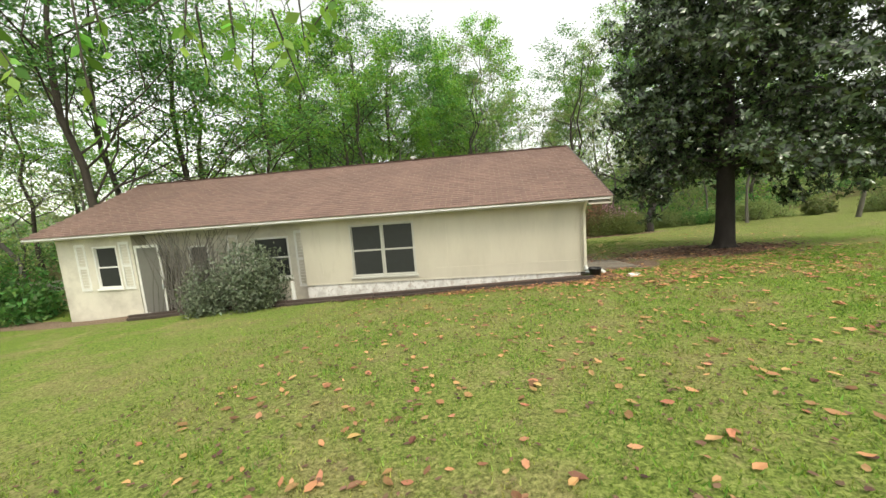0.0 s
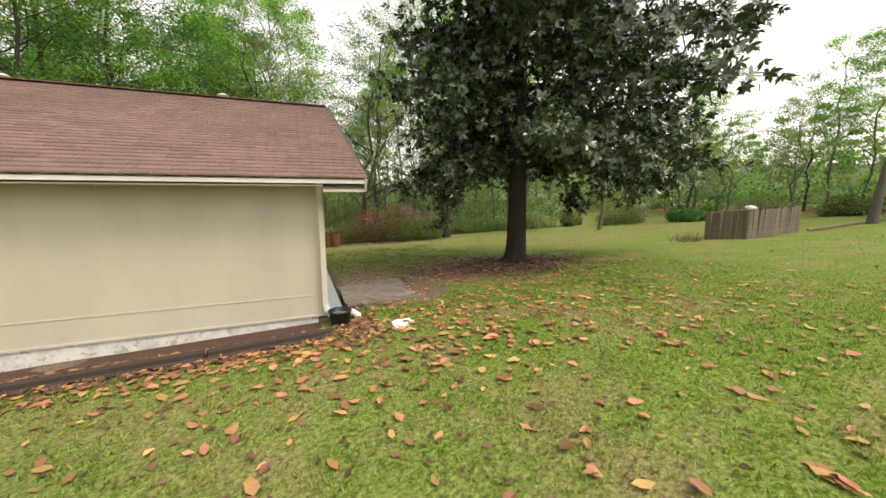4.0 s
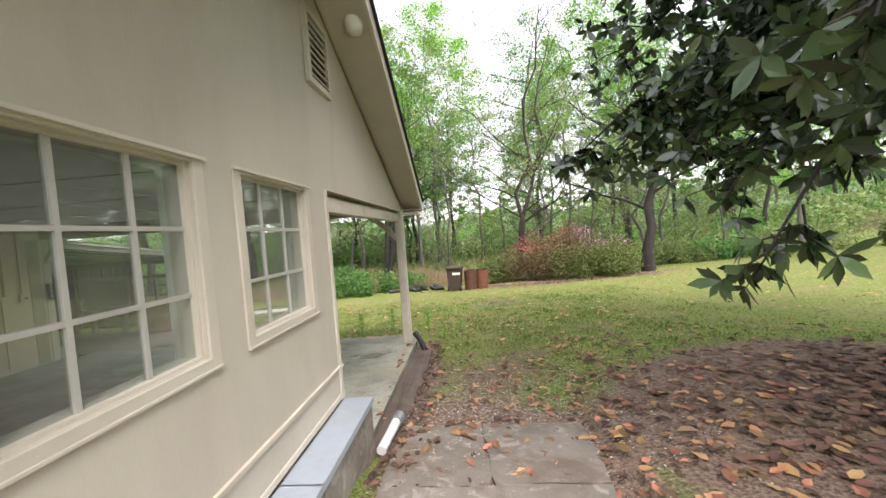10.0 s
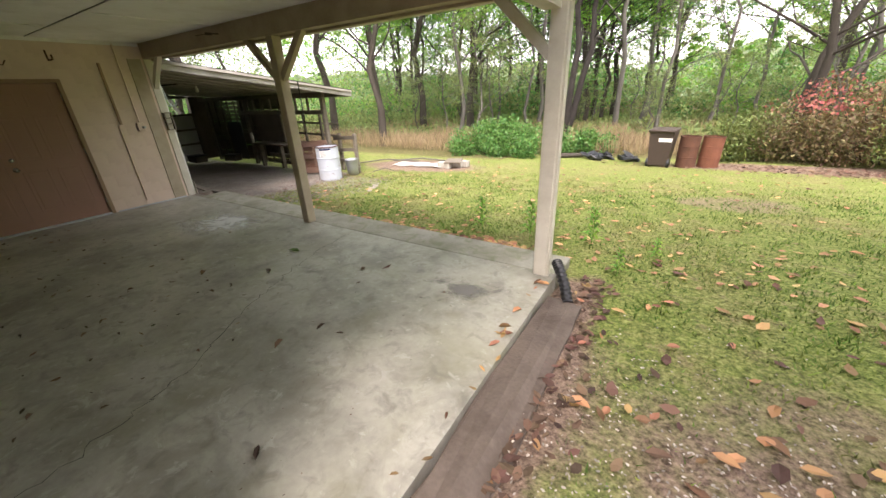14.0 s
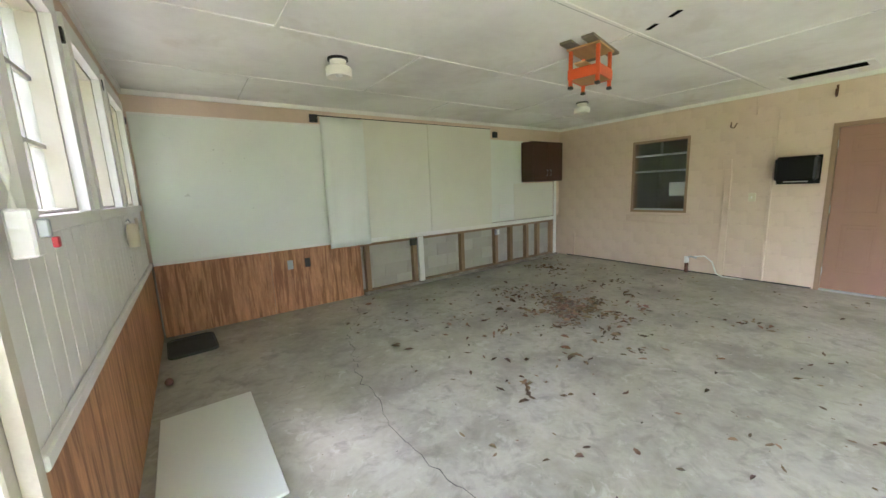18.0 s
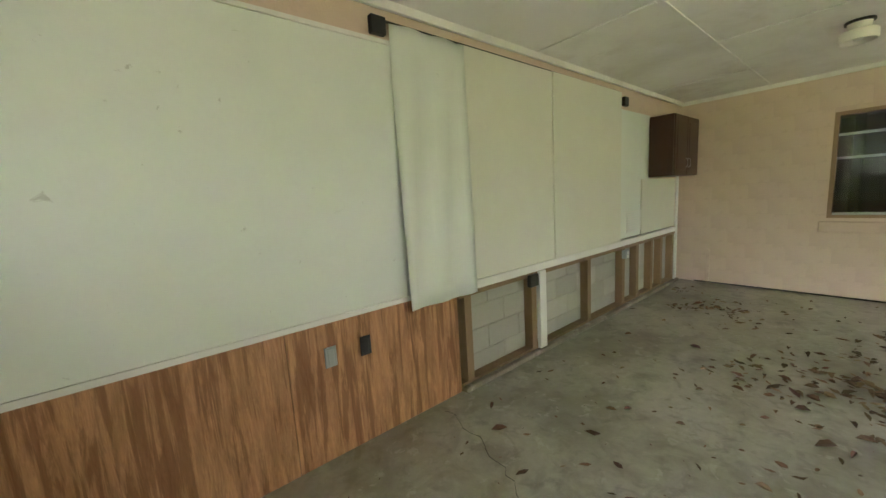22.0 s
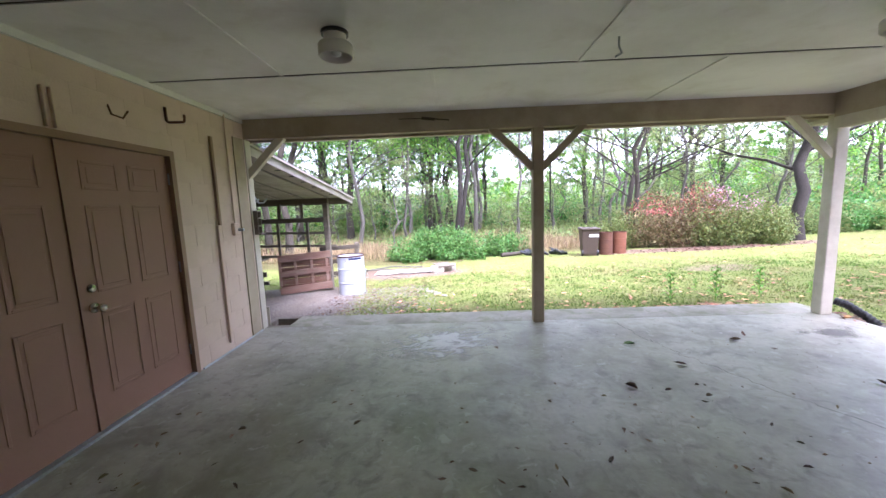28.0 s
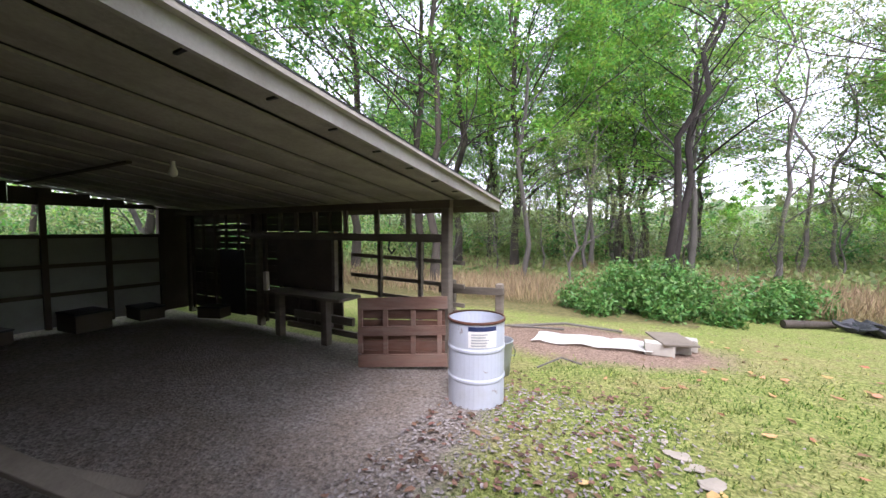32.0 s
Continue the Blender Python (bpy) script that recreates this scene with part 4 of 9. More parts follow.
def gridded_window(k, y0, y1, z0, z1):
    """A fixed window in the east wall: trim outside and in, nine panes between bars."""
    w = thing("window_%d" % k, "painted nine-pane window in the gable wall", "window", EX, (y0 + y1) / 2, z0, kind="structure")
    W, H = y1 - y0, z1 - z0
    tr = bmesh.new()
    for a in ((-W / 2 - 0.062, -W / 2, -0.06, H + 0.03), (W / 2, W / 2 + 0.062, -0.06, H + 0.03), (-W / 2, W / 2, H, H + 0.03), (-W / 2, W / 2, -0.06, 0)):
        box(tr, 0, 0.014, *a, bev=0.002)
    part("outer_trim", tr, CREAM_TRIM, w)
    part("window_sill", B(0.014, 0.02, -W / 2 - 0.062, W / 2 + 0.062, -0.06, -0.045, bev=0.002), CREAM_TRIM, w)
    part("drip_cap", B(0.014, 0.03, -W / 2 - 0.075, W / 2 + 0.075, H + 0.012, H + 0.03, bev=0.002), CREAM_TRIM, w)
    tr = bmesh.new()
    for a in ((-W / 2 - 0.1, -W / 2, -0.03, H + 0.1), (W / 2, W / 2 + 0.1, -0.03, H + 0.1), (-W / 2, W / 2, H, H + 0.1)):
        box(tr, -0.165, -0.14, a[0], a[1], a[2], a[3])
    part("inner_trim", tr, WHITE, w)
    part("inner_sill", B(-0.172, -0.1, -W / 2 - 0.165, W / 2 + 0.165, -0.06, 0.0, bev=0.005), WHITE, w)
    fr = bmesh.new()
    for a in ((-W / 2, -W / 2 + 0.014, 0, H), (W / 2 - 0.014, W / 2, 0, H), (-W / 2 + 0.014, W / 2 - 0.014, H - 0.014, H), (-W / 2 + 0.014, W / 2 - 0.014, 0, 0.014)):
        box(fr, -0.12, -0.02, a[0], a[1], a[2], a[3])
    part("window_frame", fr, CREAM_TRIM, w)
    for i in (1, 2):
        yy = -W / 2 + W * i / 3
        part("muntin", B(-0.06, -0.04, yy - 0.009, yy + 0.009, 0.014, H - 0.014), WINF, w)
        zz = H * i / 3
        part("muntin", B(-0.061, -0.041, -W / 2 + 0.014, W / 2 - 0.014, zz - 0.009, zz + 0.009), WINF, w)
    for i in range(3):
        for j in range(3):
            p = part("pane", B(-0.052, -0.048, -W / 2 + W * i / 3 + 0.012, -W / 2 + W * (i + 1) / 3 - 0.012, H * j / 3 + 0.012, H * (j + 1) / 3 - 0.012), DUSTYGLASS, w)
            p.visible_shadow = False
    return w


for k, win in enumerate(EWINS):
    gridded_window(5 + k, *win)

vent = thing("gable_vent", "cream louvred gable vent with dark gaps", "vent", EX, 13.68, 3.27)
f = bmesh.new()
for a in ((-0.23, -0.18, 0, 0.62), (0.18, 0.23, 0, 0.62), (-0.18, 0.18, 0, 0.05), (-0.18, 0.18, 0.57, 0.62)):
    box(f, 0, 0.035, *a)
part("vent_frame", f, CREAM_TRIM, vent)
# the dark between slats is painted with a black plate
part("backing", B(0.001, 0.006, -0.18, 0.18, 0.05, 0.57), BLACK, vent, "black plate standing for the dark behind the slats")
for i in range(8):
    z = 0.075 + i * 0.062
    part("slat", beam(bmesh.new(), (0.02, -0.18, z + 0.012), (0.02, 0.18, z + 0.012), 0.03, 0.012, up=(0.5, 0, 0.85), bev=0), CREAM_TRIM, vent)

gl = thing("dusk_light", "grey outdoor dusk light with a clear lens on the gable", "light fixture", EX, 14.0, 4.12)
part("mount", B(0, 0.05, -0.06, 0.06, -0.02, 0.12, bev=0.01), BLACK, gl)
part("arm", tube([(0.04, 0, 0.06), (0.16, 0, 0.1), (0.26, 0, 0.06)], 0.022), METAL, gl)
g = lathe([(0.0, 0.1), (0.07, 0.1), (0.085, 0.03), (0.08, 0.0)], 20)
bmesh.ops.translate(g, verts=g.verts, vec=(0.27, 0, -0.02))
part("head", g, BLACK, gl, smooth=True)
g = lathe([(0.075, 0.0), (0.09, -0.12), (0.075, -0.19), (0.0, -0.2)], 20)
bmesh.ops.translate(g, verts=g.verts, vec=(0.27, 0, -0.02))
part("lens", g, LAMPW, gl, "ribbed clear plastic lens", smooth=True)

# block kerb under the siding with flashing on top
kerb = thing("block_kerb", "mossy concrete block kerb below the gable wall", "kerb", kind="structure")
ky = SY + 0.05
i = 0
while ky < OPEN_Y - 0.05:
    ye = min(ky + 0.405, OPEN_Y)
    for z in (-0.25, -0.045, 0.16, 0.365):
        o = part("block", B(IX + 0.03, 3.545, ky + 0.004, ye - 0.004, z + 0.003, z + 0.2, bev=0.004), CONC_OLD, kerb)
    ky = ye
    i += 1
fl = thing("kerb_flashing", "blue-grey metal flashing sheet on the block kerb", "flashing", kind="structure")
for a, b in ((SY + 0.02, 11.1), (11.09, 12.55), (12.54, OPEN_Y - 0.02)):
    f = bmesh.new()
    box(f, EX + 0.013, 3.57, a, b, 0.572, 0.578)
    box(f, 3.565, 3.571, a, b, 0.53, 0.572)
    part("flashing_sheet", f, FLASH, fl)

# ---- carport: slab, west wall, ceiling, beams and posts ----
setting("floor", B(WX - 0.2, 3.40, SI - 0.12, NY + 0.02, -0.22, 0.0), CONC, "grey stained concrete carport floor", "floor")
bm = bmesh.new()
box(bm, WX + 0.28, 3.42, NY + 0.035, 17.60, -0.22, -0.006, bev=0.01)
setting("floor_apron", bm, CONC_MOSS, "mossy concrete apron along the open side", "floor")
setting("drain_pit", box(box(B(WX - 0.1, WX + 0.28, NY + 0.035, NY + 0.11, -0.22, -0.006), WX - 0.1, WX - 0.02, NY + 0.11, 17.6, -0.22, -0.006), WX - 0.02, WX + 0.28, 17.5, 17.6, -0.22, -0.006), CONC_OLD, "edge of a square drain pit by the wall end", "floor")

DOOR = (13.97, 15.87, 0.0, 2.10)
WWIN = (11.52, 12.42, 0.96, 2.18)
setting("wall_carport_west", wall_with_holes(bmesh.new(), "x", WX - 0.2, WX, SI - 0.12, 17.04, -0.02, CZ, [DOOR, WWIN]), PINK, "tan-pink painted block wall of the carport", "wall")


def double_door():
    d = thing("door_1", "closed dusty rose double door with six-panel leaves", "door", WX, (DOOR[0] + DOOR[1]) / 2, 0, kind="structure")
    W, H = DOOR[1] - DOOR[0], DOOR[3]
    f = bmesh.new()
    box(f, -0.12, 0.015, -W / 2, -W / 2 + 0.05, 0, H)
    box(f, -0.12, 0.015, W / 2 - 0.05, W / 2, 0, H)
    box(f, -0.12, 0.015, -W / 2 + 0.05, W / 2 - 0.05, H - 0.05, H)
    part("door_frame", f, FRAMEP, d, "brown painted door frame")
    part("threshold", B(-0.1, 0.02, -W / 2 + 0.05, W / 2 - 0.05, 0.0, 0.02), METAL, d)
    for s in (-1, 1):
        a, b = (-W / 2 + 0.053, -0.002) if s < 0 else (0.002, W / 2 - 0.053)
        leaf = part("door_leaf", B(-0.075, -0.03, a, b, 0.022, H - 0.053), DOORP, d)
        w = b - a
        for col in (0, 1):
            p0 = a + 0.12 + col * (w - 0.24 + 0.09) / 2
            p1 = p0 + (w - 0.24 - 0.09) / 2
            for z0, z1 in ((0.25, 0.86), (1.0, 1.62), (1.73, 1.93)):
                m = bmesh.new()
                for q0, q1, h0, h1 in ((p0, p0 + 0.02, z0, z1), (p1 - 0.02, p1, z0, z1), (p0 + 0.02, p1 - 0.02, z0, z0 + 0.02), (p0 + 0.02, p1 - 0.02, z1 - 0.02, z1)):
                    box(m, -0.03, -0.0245, q0, q1, h0, h1, bev=0.002)
                box(m, -0.03, -0.026, p0 + 0.045, p1 - 0.045, z0 + 0.045, z1 - 0.045, bev=0.002)
                part("door_panel", m, DOORP, leaf)
        for z in (0.25, 1.05, 1.85):
            hy = a - 0.006 if s < 0 else b + 0.006
            part("hinge", C((-0.022, hy, z - 0.05), (-0.022, hy, z + 0.05), 0.009, n=8), METAL, d)
    part("astragal", B(-0.03, -0.018, -0.02, 0.02, 0.022, H - 0.053), DOORP, d)
    for z, r in ((0.9, 0.03), (1.04, 0.024)):
        k = C((-0.03, 0.075, z), (-0.015, 0.075, z), r * 1.15, n=20)
        if z < 1:
            cyl(k, (-0.015, 0.075, z), (0.02, 0.075, z), 0.012)
            bmesh.ops.create_uvsphere(k, u_segments=14, v_segments=8, radius=r, matrix=Matrix.Translation((0.035, 0.075, z)))
        part("door_knob" if z < 1 else "deadbolt", k, CHROME, d, smooth=True)


double_door()
w = thing("window_8", "aluminium awning window in the painted block wall", "window", WX, (WWIN[0] + WWIN[1]) / 2, WWIN[2], kind="structure")
W, H = WWIN[1] - WWIN[0], WWIN[3] - WWIN[2]
f = bmesh.new()
for a in ((-W / 2, -W / 2 + 0.04, 0, H), (W / 2 - 0.04, W / 2, 0, H), (-W / 2 + 0.04, W / 2 - 0.04, H - 0.04, H), (-W / 2 + 0.04, W / 2 - 0.04, 0, 0.035)):
    box(f, -0.14, 0.004, *a)
part("window_frame", f, FRAMEP, w)
for z in (0.035, H * 0.56, H * 0.78):
    part("sash_rail", B(-0.075, -0.04, -W / 2 + 0.04, W / 2 - 0.04, z, z + 0.028), METAL, w)
for a, b in ((0.063, H * 0.56), (H * 0.56 + 0.028, H * 0.78), (H * 0.78 + 0.028, H - 0.04)):
    part("pane", B(-0.062, -0.057, -W / 2 + 0.04, W / 2 - 0.04, a, b), DARKGLASS, w)
part("window_sill", B(0.002, 0.05, -W / 2 - 0.06, W / 2 + 0.07, -0.17, -0.04, bev=0.008), PINK, w)
part("taped_paper", B(-0.068, -0.064, W / 2 - 0.3, W / 2 - 0.06, 0.28, 0.5), PAPER, w, "sheet of paper behind the pane")
setting("wall_inner_room", box(box(B(-9.0, -8.9, 10.72, 17, -0.3, 2.6), -9, WX - 0.2, 10.66, 10.71, -0.3, 2.6), -9, WX - 0.2, 10.66, 17, -0.35, -0.31), DARKROOM, "added room walls behind the window, painted dim", "wall")
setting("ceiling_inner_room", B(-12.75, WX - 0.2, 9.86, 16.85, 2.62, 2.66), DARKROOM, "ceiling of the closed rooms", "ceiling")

CJ = (SI, 10.92, 12.13, 13.34, 14.52, 15.69, NY - 0.07)
bm = bmesh.new()
box(bm, WX - 0.05, IX + 0.02, SI - 0.02, NY - 0.06, CZ, CZ + 0.03)
for y in CJ[1:-1]:
    box(bm, WX, IX, y + 0.002, y + 0.03, CZ - 0.009, CZ, bev=0.002)
for i, (y0, y1) in enumerate(zip(CJ, CJ[1:])):
    for x in ((-1.46, 0.95) if i % 2 else (-2.7, -0.26, 2.1)):
        box(bm, x - 0.017, x + 0.017, y0 + 0.03, y1 - 0.012, CZ - 0.01, CZ, bev=0.002)
setting("ceiling", bm, CEIL, "off-white panelled carport ceiling with battens", "ceiling")
# black strips draw the shadow lines beside the battens, over the joints
bm = bmesh.new()
for y in CJ[3:-1]:
    box(bm, WX, IX, y - 0.006, y, CZ - 0.004, CZ - 0.001)
setting("trim_ceiling_gaps", bm, BLACK, "black strips for panel joints and batten shadow lines", "trim")
setting("trim_ceiling_edge", box(box(B(WX, WX + 0.025, SI, NY - 0.08, CZ - 0.05, CZ), WX + 0.025, IX, SI, SI + 0.025, CZ - 0.05, CZ), IX - 0.025, IX, SI + 0.025, OPEN_Y, CZ - 0.05, CZ), CEIL, "narrow moulding where walls meet the ceiling", "trim")
# black paint for the darkness inside holes that are not cut
CRACKB = mat("black_void_paint", (0.004, 0.004, 0.004), 0.95, spec=0.0, bump=0)
hatch = thing("attic_hatch", "attic hatch with a pale frame round a painted-black hole", "hatch", -3.3, 13.93, CZ)
part("opening", B(-0.13, 0.13, -0.31, 0.31, -0.009, -0.005), CRACKB, hatch, "black plate standing for the dark of the hole")
f = bmesh.new()
for a in ((-0.18, 0.18, -0.37, -0.31), (-0.18, 0.18, 0.31, 0.37), (-0.18, -0.13, -0.31, 0.31), (0.13, 0.18, -0.31, 0.31)):
    box(f, a[0], a[1], a[2], a[3], -0.014, 0)
part("hatch_frame", f, CEIL, hatch)

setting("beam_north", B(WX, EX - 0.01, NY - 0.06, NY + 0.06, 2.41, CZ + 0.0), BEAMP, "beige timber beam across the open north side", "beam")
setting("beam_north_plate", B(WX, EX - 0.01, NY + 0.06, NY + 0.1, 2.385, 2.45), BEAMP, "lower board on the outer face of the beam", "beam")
setting("beam_east", B(IX - 0.02, IX + 0.11, OPEN_Y, NY - 0.06, 2.24, 2.37), POSTP, "cream beam over the east opening", "beam")
# the dark gap over the beam is drawn with the darker beige
setting("beam_east_upper", B(IX - 0.02, IX + 0.02, OPEN_Y, NY - 0.06, 2.37, CZ), BEAMP, "board above the east beam, shade put in as darker beige", "beam")


def post(x, y, label, material, braces, h=2.41, s=0.13):
    p = thing("carport_post", label, "post", x, y, 0, group="carport posts")
    part("post_timber", B(-s / 2, s / 2, -s / 2, s / 2, 0, h, bev=0.008), material, p)
    for dx, dy in braces:
        part("knee_brace", beam(bmesh.new(), (dx * 0.05, dy * 0.05, 1.93), (dx * 0.56, dy * 0.56, 2.43), 0.075, 0.085), material, p)
    return p


post(-0.27, NY, "beige square timber post with two knee braces", BEAMP, [(1, 0), (-1, 0)])
pn = post(EX - 0.045, NY, "cream corner post with knee braces and ribbed boards", POSTP, [(-1, 0)], 2.42)
part("corner_board", B(0.066, 0.085, -0.05, 0.03, 0, 2.4), POSTP, pn)
pw = post(WX - 0.10, NY, "cream wall-end post with a knee brace", POSTP, [(1, 0)])
part("outer_board", B(-0.07, 0.075, 0.066, 0.095, 0, 2.36), WHITE, pw)
# darker beam paint here draws the post's shaded side
part("face_board", B(0.102, 0.116, -0.30, -0.10, 0, 2.405, bev=0.005), BEAMP, pw, "wall-end board, the post's shaded side painted in beige")
part("face_board", B(0.066, 0.112, -0.058, 0.066, 0, 2.405, bev=0.006), POSTP, pw, "cream board on the wall end")
bm = bmesh.new()
box(bm, 3.18, 3.255, OPEN_Y - 0.07, OPEN_Y + 0.025, 0.0, 2.24, bev=0.006)
box(bm, 3.257, 3.312, OPEN_Y - 0.07, OPEN_Y - 0.015, 0.58, 2.42, bev=0.004)
box(bm, 3.145, 3.178, OPEN_Y - 0.079, OPEN_Y - 0.03, 0.0, 2.24)
setting("trim_opening_jamb", bm, POSTP, "cream jamb post at the end of the gable wall", "post")


# ---- inside the carport: south wall ----
setting("wall_block_backing", B(WX, IX, 9.861, 9.872, -0.02, 0.86), BLOCK, "grey mortar behind the open stud bays", "wall")
bw = thing("block_wall", "bare concrete blocks behind open wall studs", "wall", kind="structure")
for r in range(4):
    x = WX + (0.2 if r % 2 else 0.0)
    while x < 0.78:
        part("block", B(x + 0.002, min(x + 0.398, 0.8), 9.872, 9.882, r * 0.2 + 0.002, r * 0.2 + 0.198, bev=0.002), BLOCK, bw)
        x += 0.4
fw = thing("stud_wall", "open lower wall framing of bare pine studs", "wall framing", kind="structure")
part("sole_plate", B(WX + 0.12, 0.76, 9.886, 9.975, 0.0, 0.06), STUD, fw)
part("ledge_plate", B(WX + 0.12, 0.76, 9.886, 9.985, 0.735, 0.775), STUD, fw)
part("kerb_strip", B(WX + 0.12, 0.76, 9.975, 10.03, 0.0, 0.045, bev=0.008), CONC_OLD, fw)
for x in (0.66, -0.16, -1.14, -1.96, -2.36, -2.82, -3.16, -3.6):
    part("stud", B(x - 0.034, x + 0.034, 9.888, 9.974, 0.06, 0.735), STUD, fw)
part("white_stud", B(-0.30, -0.205, 9.976, 10.01, 0.0, 0.77), WHITE, fw, "white painted board over the framing")
part("white_end_board", B(-3.71, -3.63, 9.976, 9.995, 0.0, 1.6), WHITE, fw, "white painted board at the corner")
setting("wall_boards_upper", B(WX, IX, 9.872, 9.95, 0.86, CZ), PINK, "tan painted wall above and behind the white panels", "wall")
setting("baseboard_ledge", B(-3.63, 0.62, 9.95, 9.99, 0.775, 0.84), WHITE, "white ledge under the panels", "baseboard")


def sheet(name, label, x0, x1, z0, z1, y0, y1, material, category="wall panel"):
    return tagged(part(name, B(x0, x1, y0, y1, z0, z1, bev=0.003), material), label, category)


sheet("white_board", "smooth white board screwed to the wall", 1.15, IX - 0.03, 0.85, 2.40, 9.951, 9.968, WBOARD)
sheet("cream_board", "large cream panel board on the wall", -0.52, 0.62, 0.79, 2.53, 9.955, 9.972, YBOARD)
sheet("cream_board", "cream panel board beside the large one", -1.85, -0.50, 0.79, 2.53, 9.968, 9.985, YBOARD)
sheet("grey_board", "pale grey-green panel recessed beside the cabinet", -2.72, -1.86, 0.86, 2.36, 9.951, 9.96, WBOARD)
sheet("cream_board", "low cream panel below the wall cabinet", -3.62, -2.45, 0.86, 1.56, 9.961, 9.975, YBOARD)
bm = bmesh.new()
N, Mz = 10, 14
grid = [[bm.verts.new((0.585 + 0.60 * i / N + 0.03 * (1 - j / Mz), 9.99 + 0.012 * math.sin(i * 1.4 + j * 0.25) + 0.05 * (1 - j / Mz) ** 2, 0.77 + 1.75 * j / Mz)) for i in range(N + 1)] for j in range(Mz + 1)]
for j in range(Mz):
    for i in range(N):
        bm.faces.new((grid[j][i], grid[j][i + 1], grid[j + 1][i + 1], grid[j + 1][i]))
bmesh.ops.recalc_face_normals(bm, faces=bm.faces[:])
bmesh.ops.solidify(bm, geom=bm.faces[:], thickness=0.004)
tagged(part("curling_board", bm, WBOARD, smooth=True), "loose white panel curling away from the wall", "wall panel")
for x, z in ((1.26, 2.445), (-1.97, 2.395)):
    tagged(part("black_bracket", B(x - 0.05, x + 0.05, 9.95, 9.99, z, z + 0.1, bev=0.004), BLACK), "small black bracket at the panel top", "bracket")
setting("trim_board_top", box(B(0.65, IX - 0.03, 9.95, 9.975, 2.40, 2.425), 1.13, IX - 0.03, 9.951, 9.98, 0.82, 0.85), WHITE, "white strips round the white board", "trim")
setting("trim_dark_gap", B(-1.86, 1.3, 9.951, 9.957, 2.53, 2.545), BLACK, "dark gap above the cream panels", "trim")
ply = thing("plywood_panel", "reddish plywood panel along the wall foot", "wall panel", kind="structure")
part("plywood_sheet", B(1.98, IX - 0.03, 9.951, 9.972, 0.0, 0.82), PLY, ply)
part("plywood_sheet", B(0.765, 1.975, 9.951, 9.971, 0.0, 0.82), PLY, ply)
for x, mt, lb in ((1.525, BLACK, "black outlet in the plywood panel"), (1.745, METAL, "grey blank plate on the plywood panel")):
    tagged(part("outlet", box(B(x - 0.035, x + 0.035, 9.972, 9.98, 0.56, 0.68, bev=0.003), x - 0.018, x + 0.018, 9.98, 9.984, 0.575, 0.665, bev=0.002), mt), lb, "outlet")
ob = thing("outlet_box", "metal outlet box with white receptacle on a stud", "outlet", -1.96, 9.972, 0.62)
part("metal_box", B(-0.05, 0.05, 0.0, 0.05, 0, 0.1, bev=0.004), METAL, ob)
part("receptacle", box(B(-0.02, 0.02, 0.05, 0.056, 0.01, 0.045), -0.02, 0.02, 0.05, 0.056, 0.055, 0.09), WPLAST, ob)
tagged(part("junction_box", B(-0.18, -0.06, 9.976, 10.02, 0.65, 0.76, bev=0.006), BLACK), "dark junction box under the ledge", "junction box")

cab = thing("wall_cabinet", "dark walnut wall cabinet with two doors", "cabinet", -3.1, 9.97, 1.58)
part("body", B(-0.44, 0.44, 0.0, 0.28, 0, 0.75, bev=0.004), CABW, cab)
for s in (-1, 1):
    d = bmesh.new()
    a, b = (-0.435, -0.004) if s < 0 else (0.004, 0.435)
    box(d, a, b, 0.281, 0.299, 0.005, 0.745, bev=0.004)
    box(d, a + 0.06, b - 0.06, 0.299, 0.304, 0.07, 0.68, bev=0.004)
    dd = part("cabinet_door", d, CABW, cab)
    part("handle", tube([(s * 0.05, 0.299, 0.1), (s * 0.05, 0.325, 0.12), (s * 0.05, 0.325, 0.2), (s * 0.05, 0.299, 0.22)], 0.005), METAL, dd)
bl = thing("window_blind", "small white slatted vent behind the panel gap", "vent", -2.3, 9.962, 0.9)
for i in range(9):
    part("slat", B(-0.28, 0.25, 0.0, 0.012, 0.02 + 0.03 * i, 0.035 + 0.03 * i), WHITE, bl)

# ---- inside: east wall ----
setting("wall_east_lining", wall_with_holes(bmesh.new(), "x", IX, IX + 0.018, SI, OPEN_Y - 0.08, 0.83, 2.46, EWINS), WHITE, "white painted lining under and round the windows", "wall")
setting("wall_east_top", B(IX + 0.002, IX + 0.02, SI, OPEN_Y - 0.08, 2.46, CZ), PINK, "tan strip above the windows", "wall")
setting("baseboard_rail", B(IX - 0.025, IX, SI, OPEN_Y - 0.08, 0.81, 0.86, bev=0.006), WHITE, "grey-white chair rail over the plywood", "trim")
plx = thing("plywood_panel", "orange-brown plywood below the windows", "wall panel", kind="structure")
for a, b in ((SI + 0.02, 11.1), (11.103, 12.3), (12.303, OPEN_Y - 0.08)):
    part("plywood_sheet", B(IX - 0.012, IX + 0.01, a, b, 0.0, 0.808), PLY, plx)
setting("wall_east_core", B(IX + 0.012, EX - 0.12, SI, OPEN_Y - 0.08, 0.0, 0.9), BLOCK, "block core below the east windows", "wall")
bm = bmesh.new()
gy_ = SI + 0.09
while gy_ < OPEN_Y - 0.1:
    box(bm, IX - 0.0016, IX, gy_ - 0.004, gy_ + 0.004, 0.845, 1.42)
    gy_ += 0.135
setting("trim_lining_beads", bm, WHITE, "upright beads on the white painted lining", "trim")
ph = thing("wall_dispenser", "ivory plastic hanger with a paper tag on the wall", "dispenser", IX, 11.28, 1.26)
